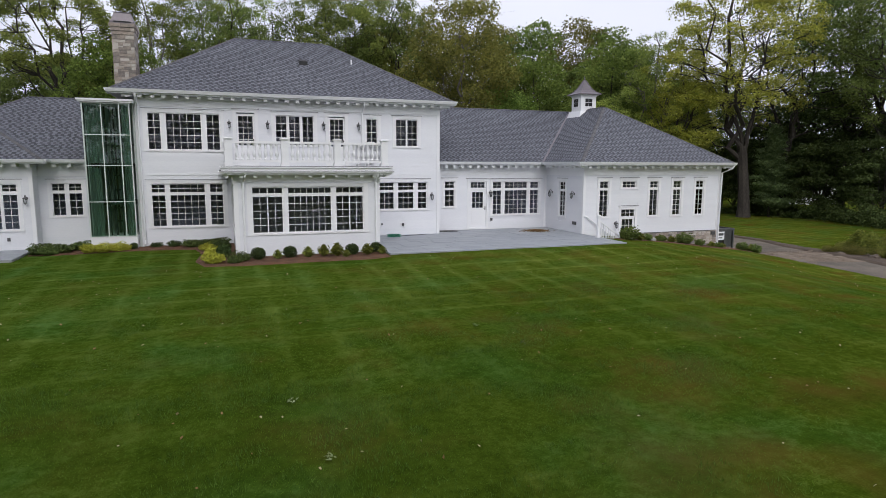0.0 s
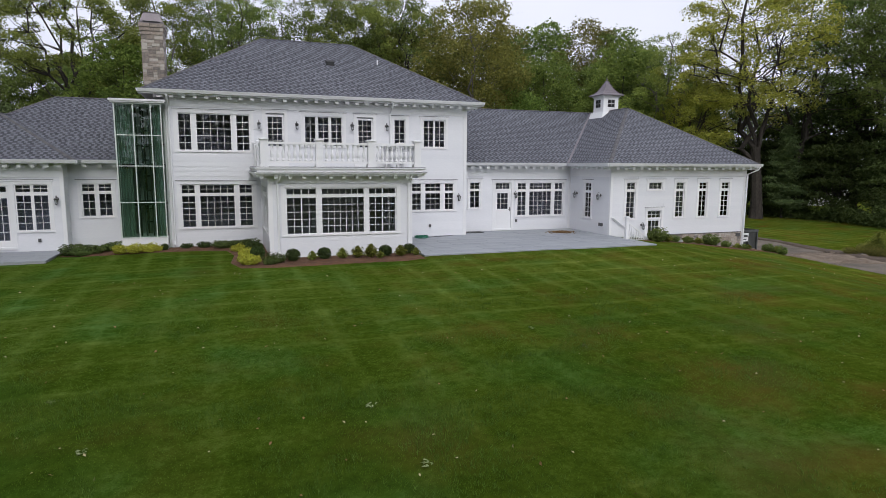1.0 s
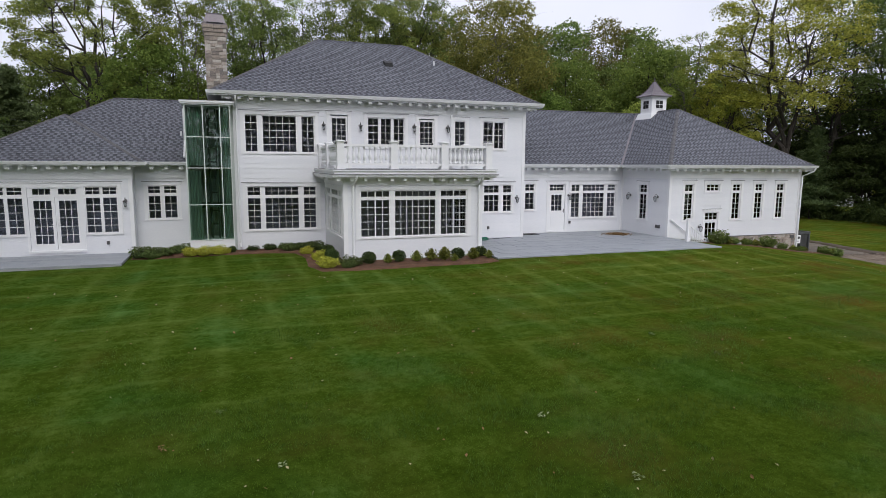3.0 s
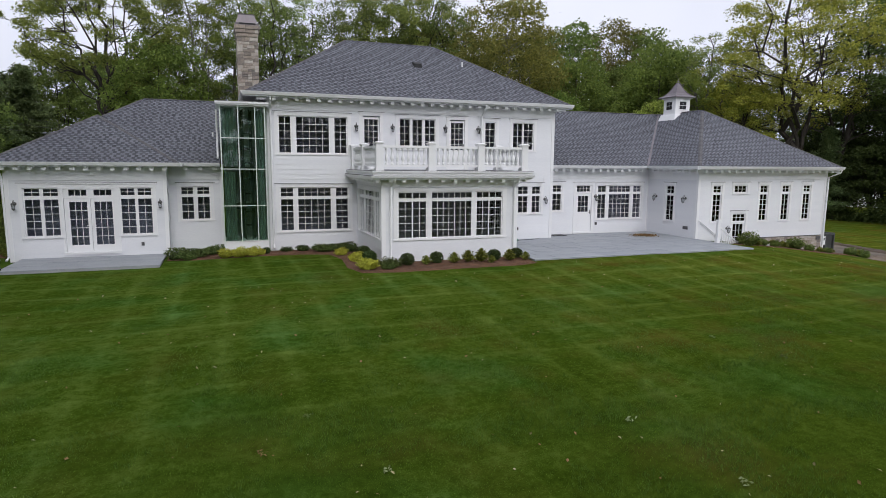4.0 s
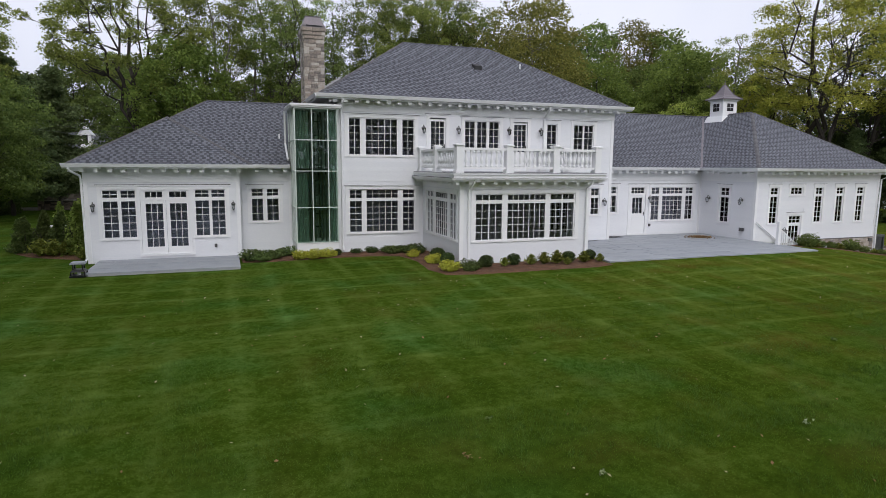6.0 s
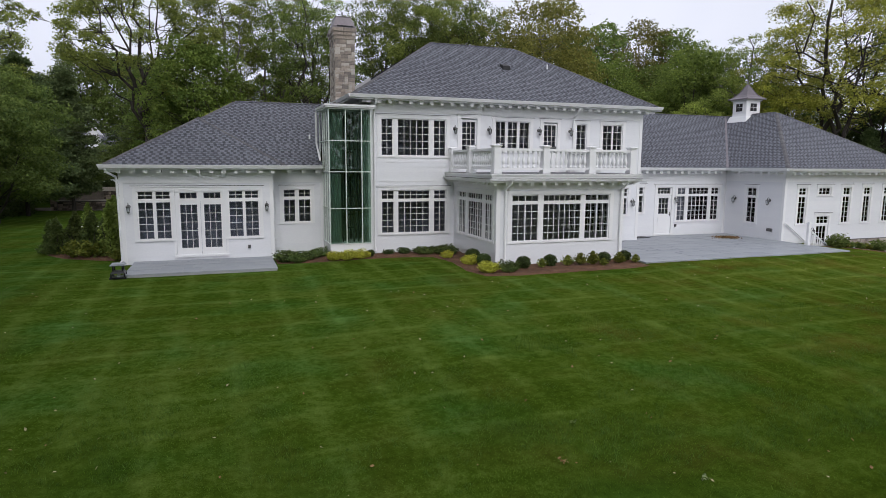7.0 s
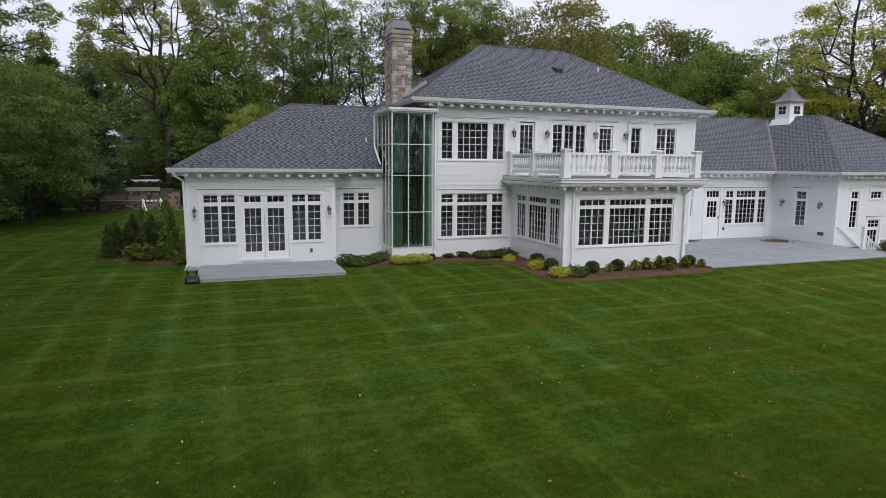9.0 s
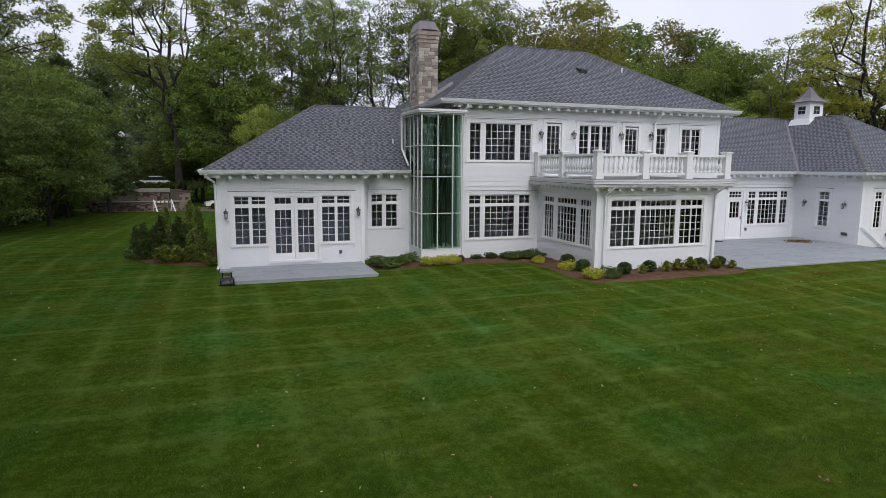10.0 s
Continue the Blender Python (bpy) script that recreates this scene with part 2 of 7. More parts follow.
def lawn_mat():
    m, n, l, p = node_mat("mown_grass")
    co = n.new("ShaderNodeTexCoord")
    sep = n.new("ShaderNodeSeparateXYZ")
    warp = n.new("ShaderNodeTexNoise")
    warp.inputs["Scale"].default_value, warp.inputs["Detail"].default_value = 0.25, 2
    l.new(co.outputs["Object"], warp.inputs["Vector"])
    wv = n.new("ShaderNodeVectorMath")
    wv.operation = "MULTIPLY_ADD"
    wv.inputs[1].default_value = (0.34, 0.34, 0)
    l.new(warp.outputs["Color"], wv.inputs[0]), l.new(co.outputs["Object"], wv.inputs[2])
    l.new(wv.outputs[0], sep.inputs[0])

    def noise_at(scale, detail=4):
        t = n.new("ShaderNodeTexNoise")
        t.inputs["Scale"].default_value, t.inputs["Detail"].default_value = scale, detail
        l.new(co.outputs["Object"], t.inputs["Vector"])
        return t.outputs["Fac"]

    def math_of(op, a, b=None, c=None):
        t = n.new("ShaderNodeMath")
        t.operation = op
        for i, v in enumerate((a, b, c)):
            if v is None:
                continue
            if isinstance(v, (int, float)):
                t.inputs[i].default_value = v
            else:
                l.new(v, t.inputs[i])
        return t.outputs[0]

    def stripes(axis, period, sharp):
        s = math_of("SINE", math_of("MULTIPLY", sep.outputs[axis], 2 * math.pi / period))
        return math_of("MULTIPLY", math_of("POWER", math_of("MULTIPLY_ADD", s, 0.5, 0.5), sharp), 1.0)

    def streak(sx, sy):
        t, mp = n.new("ShaderNodeTexNoise"), n.new("ShaderNodeMapping")
        mp.inputs["Scale"].default_value = (sx, sy, 1)
        t.inputs["Scale"].default_value, t.inputs["Detail"].default_value = 1.0, 5
        l.new(co.outputs["Object"], mp.inputs["Vector"]), l.new(mp.outputs[0], t.inputs["Vector"])
        return t.outputs["Fac"]

    patch = noise_at(0.22, 3)
    along = math_of("MULTIPLY", stripes(1, 1.35, 16.0), math_of("MAXIMUM", math_of("SUBTRACT", noise_at(0.3, 4), 0.28), 0.0))
    across = math_of("MULTIPLY", stripes(0, 1.25, 5.0), math_of("MAXIMUM", math_of("SUBTRACT", noise_at(0.26, 4), 0.30), 0.0))
    tone = math_of("MULTIPLY_ADD", patch, 0.20, math_of("MULTIPLY_ADD", noise_at(1.1, 7), 0.20, math_of("MULTIPLY", math_of("ADD", streak(0.4, 3.0), streak(3.0, 0.4)), 0.08)))
    tone = math_of("ADD", tone, math_of("MULTIPLY", noise_at(7, 7), 0.34))
    tone = math_of("ADD", tone, math_of("MULTIPLY", noise_at(34, 6), 0.34))
    tone = math_of("ADD", tone, math_of("MULTIPLY", noise_at(100, 3), 0.26))
    # the mower's lines fade away from the house: a view-angle effect put into the colour
    thin = n.new("ShaderNodeMapRange")
    thin.inputs["From Min"].default_value, thin.inputs["From Max"].default_value = 9.0, 17.0
    thin.inputs["To Min"].default_value = 0.35
    l.new(sep.outputs[1], thin.inputs["Value"])
    lines = math_of("ADD", math_of("MULTIPLY", along, 0.33), math_of("MULTIPLY", across, 0.34))
    tone = math_of("ADD", tone, math_of("MULTIPLY", lines, thin.outputs[0]))
    # tone raised towards the house: the grazing sheen of grass painted in
    tone = math_of("ADD", tone, math_of("MULTIPLY_ADD", thin.outputs[0], 0.11, -0.085))
    clump = math_of("MULTIPLY", noise_at(2.6, 6), noise_at(0.8, 3))
    tone = math_of("ADD", tone, math_of("MULTIPLY_ADD", clump, 0.28, -0.07))
    ramp = n.new("ShaderNodeValToRGB")
    e = ramp.color_ramp.elements
    e[0].position, e[0].color = 0.50, (0.0098, 0.0195, 0.0013, 1)
    e[1].position, e[1].color = 1.0, (0.091, 0.134, 0.026, 1)
    k = e.new(0.745)
    k.color = (0.0328, 0.0580, 0.0054, 1)
    l.new(tone, ramp.inputs[0])
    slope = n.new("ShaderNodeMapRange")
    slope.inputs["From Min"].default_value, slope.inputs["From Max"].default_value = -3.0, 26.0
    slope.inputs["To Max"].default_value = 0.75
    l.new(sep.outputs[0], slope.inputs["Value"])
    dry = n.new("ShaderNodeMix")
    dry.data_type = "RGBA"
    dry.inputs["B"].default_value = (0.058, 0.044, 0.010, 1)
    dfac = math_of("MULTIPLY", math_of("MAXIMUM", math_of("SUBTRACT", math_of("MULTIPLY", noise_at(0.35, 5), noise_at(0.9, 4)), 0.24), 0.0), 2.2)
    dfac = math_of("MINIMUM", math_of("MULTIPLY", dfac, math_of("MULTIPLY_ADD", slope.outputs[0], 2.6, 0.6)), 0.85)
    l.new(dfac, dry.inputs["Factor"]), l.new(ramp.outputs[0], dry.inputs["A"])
    fresh = n.new("ShaderNodeMix")
    fresh.data_type, fresh.blend_type = "RGBA", "MULTIPLY"
    fresh.inputs["B"].default_value = (0.76, 1.0, 1.25, 1)
    ffac = math_of("MINIMUM", math_of("MULTIPLY", math_of("MAXIMUM", math_of("SUBTRACT", noise_at(0.42, 5), 0.48), 0.0), 5.0), 1.0)
    l.new(ffac, fresh.inputs["Factor"]), l.new(dry.outputs["Result"], fresh.inputs["A"])
    # the turf turns yellower and a little lighter with x, towards the drive
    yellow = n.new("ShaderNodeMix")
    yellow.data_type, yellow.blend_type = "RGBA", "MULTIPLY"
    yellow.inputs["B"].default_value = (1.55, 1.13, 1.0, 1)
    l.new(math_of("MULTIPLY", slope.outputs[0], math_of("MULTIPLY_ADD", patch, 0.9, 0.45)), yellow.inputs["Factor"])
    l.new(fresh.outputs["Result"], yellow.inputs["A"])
    l.new(yellow.outputs["Result"], p.inputs["Base Color"])
    p.inputs["Roughness"].default_value = 0.8
    p.inputs["Specular IOR Level"].default_value = 0.0
    p.inputs["Sheen Weight"].default_value, p.inputs["Sheen Roughness"].default_value = 0.04, 0.4
    p.inputs["Sheen Tint"].default_value = (0.42, 0.72, 0.10, 1)
    bp = n.new("ShaderNodeBump")
    bp.inputs["Strength"].default_value, bp.inputs["Distance"].default_value = 0.35, 0.03
    l.new(math_of("ADD", noise_at(45, 3), noise_at(14, 4)), bp.inputs["Height"]), l.new(bp.outputs[0], p.inputs["Normal"])
    return m


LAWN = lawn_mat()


# ---- builders ----
def mesh_of(name, bm, material, normals=True, smooth=False):
    if normals:
        bmesh.ops.recalc_face_normals(bm, faces=bm.faces)
    me = bpy.data.meshes.new(name)
    bm.to_mesh(me)
    bm.free()
    me.materials.append(material)
    if smooth:
        me.polygons.foreach_set("use_smooth", [True] * len(me.polygons))
    return me


def part(name, bm, material, parent, label="", smooth=False, normals=True):
    ob = new(name, mesh_of(name, bm, material, normals, smooth))
    ob.parent = parent
    return tagged(ob, label)


def thing(name, label, category, group="", kind="", at=(0, 0, 0), turn=0):
    ob = new(name)
    ob.matrix_world = pose(*at, 0, 0, turn)
    ob.empty_display_size = 0.2
    return tagged(ob, label, category, group, kind)


def box(bm, x0, x1, y0, y1, z0, z1):
    v = [bm.verts.new(p) for p in ((x0, y0, z0), (x1, y0, z0), (x1, y1, z0), (x0, y1, z0), (x0, y0, z1), (x1, y0, z1), (x1, y1, z1), (x0, y1, z1))]
    for f in ((0, 3, 2, 1), (4, 5, 6, 7), (0, 1, 5, 4), (1, 2, 6, 5), (2, 3, 7, 6), (3, 0, 4, 7)):
        bm.faces.new([v[i] for i in f])
    return v


def hexa(bm, pts):
    """A six-sided solid from eight corners: the lower ring, then the upper ring."""
    v = [bm.verts.new(p) for p in pts]
    for f in ((0, 3, 2, 1), (4, 5, 6, 7), (0, 1, 5, 4), (1, 2, 6, 5), (2, 3, 7, 6), (3, 0, 4, 7)):
        bm.faces.new([v[i] for i in f])


def lathe(bm, profile, sides=8, at=(0, 0, 0)):
    rings = []
    for r, z in profile:
        rings.append([bm.verts.new((at[0] + r * math.cos(2 * math.pi * i / sides), at[1] + r * math.sin(2 * math.pi * i / sides), at[2] + z)) for i in range(sides)])
    for a, b in zip(rings, rings[1:]):
        for i in range(sides):
            bm.faces.new((a[i], a[(i + 1) % sides], b[(i + 1) % sides], b[i]))
    bm.faces.new(rings[0][::-1]), bm.faces.new(rings[-1])


def tube(bm, pts, radii, sides=6):
    """A tapered round bar through the points."""
    rings = []
    pts = [Vector(p) for p in pts]
    for i, p in enumerate(pts):
        d = (pts[min(i + 1, len(pts) - 1)] - pts[max(i - 1, 0)]).normalized()
        side = d.orthogonal().normalized()
        up = d.cross(side)
        r = radii[i] if isinstance(radii, (list, tuple)) else radii
        rings.append([bm.verts.new(p + r * (math.cos(2 * math.pi * k / sides) * side + math.sin(2 * math.pi * k / sides) * up)) for k in range(sides)])
    for a, b in zip(rings, rings[1:]):
        best = min(range(sides), key=lambda s: sum((a[k].co - b[(k + s) % sides].co).length_squared for k in range(sides)))
        for k in range(sides):
            bm.faces.new((a[k], a[(k + 1) % sides], b[(k + 1 + best) % sides], b[(k + best) % sides]))
    bm.faces.new(rings[0][::-1]), bm.faces.new(rings[-1])


class Face:
    """A wall plane: u runs along the wall, z is up, d comes out of it."""

    def __init__(self, way, at):
        self.way, self.at = way, at

    def p(self, u, z, d):
        if self.way == "front":
            return (u, self.at - d, z)
        if self.way == "west":
            return (self.at - d, u, z)
        if self.way == "east":
            return (self.at + d, u, z)
        return (u, self.at + d, z)

    def box(self, bm, u0, u1, z0, z1, d0, d1):
        hexa(bm, [self.p(u0, z0, d0), self.p(u1, z0, d0), self.p(u1, z0, d1), self.p(u0, z0, d1), self.p(u0, z1, d0), self.p(u1, z1, d0), self.p(u1, z1, d1), self.p(u0, z1, d1)])


def gaps(u0, u1, holes, z0, z1):
    """The stretches of u0..u1 that no hole covers between z0 and z1."""
    cuts = sorted((a, b) for a, b, c, d in holes if c < z1 - 1e-4 and d > z0 + 1e-4)
    out, at = [], u0
    for a, b in cuts:
        if a > at + 1e-4:
            out.append((at, min(a, u1)))
        at = max(at, b)
    if at < u1 - 1e-4:
        out.append((at, u1))
    return out


# ---- ground ----
def step(a, b, v):
    k = min(1.0, max(0.0, (v - a) / (b - a)))
    return k * k * (3 - 2 * k)


def ground_z(x, y):
    z = -0.1 - 0.030 * min(44.0, max(0.0, 24 - y))
    z -= 0.10 * step(0, -6, x)
    z -= (0.95 + 0.35 * step(25, 16, y)) * step(19.5, 30, x)
    z -= 1.38 * step(32, 84, y) * step(8, -12, x)
    z += 0.09 * step(18.5, 22.6, y) * step(26.5, 23.5, y) * step(7.8, 9.2, x) * step(21.5, 19.0, x)
    k = 0.3 * min(8.0, max(0.0, 24 - y))
    z -= 1.0 * step(28.0 + k, 33.0 + k, x)
    return z


def axis_steps(lo, hi, inner):
    fine = list(np.arange(lo, hi + 0.01, inner))
    out, s = [], inner
    a, b = lo, hi
    left, right = [], []
    while b < 900:
        s *= 1.35
        a, b = a - s, b + s
        left.append(a), right.append(b)
    return left[::-1] + fine + right


def build_ground():
    xs, ys = axis_steps(-34, 46, 1.0), axis_steps(-6, 62, 1.0)
    verts = [(x, y, ground_z(x, y) + 0.02 * noise.noise((x * 0.4, y * 0.4, 0))) for y in ys for x in xs]
    w = len(xs)
    faces = [(j * w + i, j * w + i + 1, (j + 1) * w + i + 1, (j + 1) * w + i) for j in range(len(ys) - 1) for i in range(w - 1)
             if not (19.9 < xs[i] and xs[i + 1] < 23.1 and 24.9 < ys[j] and ys[j + 1] < 26.1)]
    me = bpy.data.meshes.new("ground")
    me.from_pydata(verts, [], faces)
    me.polygons.foreach_set("use_smooth", [True] * len(faces))
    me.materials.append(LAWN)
    tagged(new("ground", me), "striped mown green lawn scattered with fallen leaves", "lawn", kind="structure")


build_ground()


def sheet(name, outline, material, label, category, lift=0.02, cell=0.7, kind="structure", wobble=0.0, thick=0.0):
    """A patch that follows the ground inside an outline."""
    bm = bmesh.new()
    pts = [Vector((x, y, 0)) for x, y in outline]
    f = bm.faces.new([bm.verts.new(p) for p in pts])
    bmesh.ops.triangulate(bm, faces=[f])
    for _ in range(7):
        longe = [e for e in bm.edges if e.calc_length() > cell]
        if not longe:
            break
        bmesh.ops.subdivide_edges(bm, edges=longe, cuts=1)
        bmesh.ops.triangulate(bm, faces=bm.faces)
    for v in bm.verts:
        edge = v.is_boundary
        v.co.z = ground_z(v.co.x, v.co.y) + (lift * (-0.3 if edge else 1)) + (0 if edge else wobble * noise.noise(v.co * 1.7))
    ob = new(name, mesh_of(name, bm, material, smooth=True))
    return tagged(ob, label, category, kind=kind)


# ---- the house ----
house = thing("house", "large white clapboard house with grey shingle hip roofs and many-paned windows", "house")
Z1, Z2 = 3.52, 6.35          # the two eave heights
YM, YL, YS, YP, YR, YB, YT = 28.74, 29.09, 29.88, 30.07, 26.30, 24.28, 28.13
XR, XB0, XB1 = 19.56, 3.22, 8.72
WALL_T = 0.22


def wall(face, u0, u1, z0, z1, holes, clad, side0=0.11, side1=0.11, frieze=None):
    """A wall slab with its openings, its lapped boards, corner boards and frieze. clad: heights between which boards run."""
    bm = bmesh.new()
    zs = sorted({z0, z1, *[h[2] for h in holes], *[h[3] for h in holes]})
    zs = [z for z in zs if z0 <= z <= z1]
    for a, b in zip(zs, zs[1:]):
        for p, q in gaps(u0, u1, [h[:4] for h in holes], a, b):
            face.box(bm, p, q, a, b, -WALL_T, 0)
    w = part("wall", bm, PAINT, house)
    c0, c1 = u0 + side0, u1 - side1
    trims = [h[4] for h in holes]
    z = clad[0]
    while z < clad[1] - 0.02:
        top = min(z + 0.2, clad[1])
        for p, q in gaps(c0, c1, trims, z, top):
            bm = bmesh.new()
            hexa(bm, [face.p(p, z, 0.001), face.p(q, z, 0.001), face.p(q, z, 0.015), face.p(p, z, 0.015),
                      face.p(p, top, 0.001), face.p(q, top, 0.001), face.p(q, top, 0.007), face.p(p, top, 0.007)])
            part("clapboard", bm, PAINT, w)
        z += 0.2
    e = 0.032 if face.way == "front" else 0.026
    for a, b in ((u0 - e, c0), (c1, u1 + e)):
        if b - a > 0.05:
            bm = bmesh.new()
            face.box(bm, a, b, z0 + (0 if face.way == "front" else 0.004), frieze[0] if frieze else z1, 0, e)
            part("corner_board", bm, TRIM, house)
    if frieze:
        bm = bmesh.new()
        k = 0.0 if face.way == "front" else 0.005
        face.box(bm, u0 - 0.034 + k, u1 + 0.034 - k, frieze[0] + k, frieze[1] - k, 0.0, 0.035 - k)
        face.box(bm, u0 - 0.058 + k, u1 + 0.058 - k, frieze[1] - 0.09 + k, frieze[1] - 0.02 - k, 0.03, 0.06 - k)
        part("frieze", bm, TRIM, house)
    return w


PANES = {}


def pane(face, u0, u1, z0, z1, d, parent, material):
    w, h = round(u1 - u0, 3), round(z1 - z0, 3)
    key = (w, h, material.name)
    if key not in PANES:
        bm = bmesh.new()
        box(bm, -w / 2, w / 2, -0.003, 0.003, -h / 2, h / 2)
        PANES[key] = mesh_of("pane", bm, material)
    ob = new("pane", PANES[key])
    ob.parent = parent
    ob.matrix_basis = pose(*face.p((u0 + u1) / 2, (z0 + z1) / 2, d), 0, 0, 90 if face.way in ("west", "east") else 0)
    ob.visible_shadow = False
    return ob


def bar(face, u0, u1, z0, z1, d0, d1, parent):
    """One glazing bar; bars of one size share a mesh."""
    w, h, t = round(u1 - u0, 3), round(z1 - z0, 3), round(d1 - d0, 3)
    key = (w, h, t)
    if key not in PANES:
        bm = bmesh.new()
        box(bm, -w / 2, w / 2, -t / 2, t / 2, -h / 2, h / 2)
        PANES[key] = mesh_of("muntin", bm, TRIM)
    ob = new("muntin", PANES[key])
    ob.parent = parent
    ob.matrix_basis = pose(*face.p((u0 + u1) / 2, (z0 + z1) / 2, (d0 + d1) / 2), 0, 0, 90 if face.way in ("west", "east") else 0)


def glazed(face, parent, u0, u1, z0, z1, cols, rows, d=-0.045, thick=0.018, material=None):
    """A glazed light: each bar and each pane of its own."""
    for i in range(1, cols):
        u = u0 + (u1 - u0) * i / cols
        bar(face, u - thick / 2, u + thick / 2, z0, z1, d - 0.012, d + 0.016, parent)
    for j in range(1, rows):
        z = z0 + (z1 - z0) * j / rows
        bar(face, u0, u1, z - thick / 2, z + thick / 2, d - 0.010, d + 0.014, parent)
    for i in range(cols):
        for j in range(rows):
            a, b = u0 + (u1 - u0) * i / cols, u0 + (u1 - u0) * (i + 1) / cols
            c, e = z0 + (z1 - z0) * j / rows, z0 + (z1 - z0) * (j + 1) / rows
            pane(face, a, b, c, e, d, parent, material or GLASS)


def window(face, lights, zb, zt, rows, transom=None, trows=2, side=0.13, head=0.12, sill=True, cap=0.06, label=""):
    """lights: (u0, u1, columns) of the glass. transom: the height at which the rail under the upper lights begins and ends.
    Returns the hole in the wall with the outline of its casing."""
    u0, u1 = lights[0][0] - 0.045, lights[-1][1] + 0.045
    z0, z1 = zb - 0.045, zt + 0.045
    bm = bmesh.new()
    face.box(bm, u0 - side, u0, z0, z1, 0.0, 0.036)
    face.box(bm, u1, u1 + side, z0, z1, 0.0, 0.036)
    face.box(bm, u0 - side, u1 + side, z1, z1 + head, 0.0, 0.038)
    w = part("window", bm, TRIM, house, label or "white-framed window with many small panes")
    bm = bmesh.new()
    d0, d1 = -0.10, -0.012
    edges = [u0] + [v for a, b, _ in lights for v in (a, b)] + [u1]
    for a, b in zip(edges[::2], edges[1::2]):
        face.box(bm, a, b, z0, z1, d0, d1)
    for a, b, _ in lights:
        face.box(bm, a, b, z0, zb, d0, d1 - 0.003)
        face.box(bm, a, b, zt, z1, d0, d1 - 0.003)
        if transom:
            face.box(bm, a, b, transom[0], transom[1], d0, d1 - 0.003)
    part("sash", bm, TRIM, w)
    for a, b, cols in lights:
        if transom:
            glazed(face, w, a, b, zb, transom[0], cols, rows)
            glazed(face, w, a, b, transom[1], zt, cols, trows)
        else:
            glazed(face, w, a, b, zb, zt, cols, rows)
    if sill:
        bm = bmesh.new()
        face.box(bm, u0 - side - 0.015, u1 + side + 0.015, z0 - 0.055, z0, -0.02, 0.046)
        part("sill", bm, TRIM, w)
    if cap:
        bm = bmesh.new()
        face.box(bm, u0 - side - cap, u1 + side + cap, z1 + head, z1 + head + 0.03, 0.0, 0.06)
        part("drip_cap", bm, TRIM, w)
        bm = bmesh.new()
        face.box(bm, u0 - side - cap, u1 + side + cap, z1 + head + 0.03, z1 + head + 0.05, 0.0, 0.055)
        part("flashing", bm, FLASH, w, "dark grey lead flashing")
    bottom = z0 - (0.055 if sill else 0)
    return (u0, u1, z0, z1, (u0 - side, u1 + side, bottom, z1 + head + (0.05 if cap else 0)))


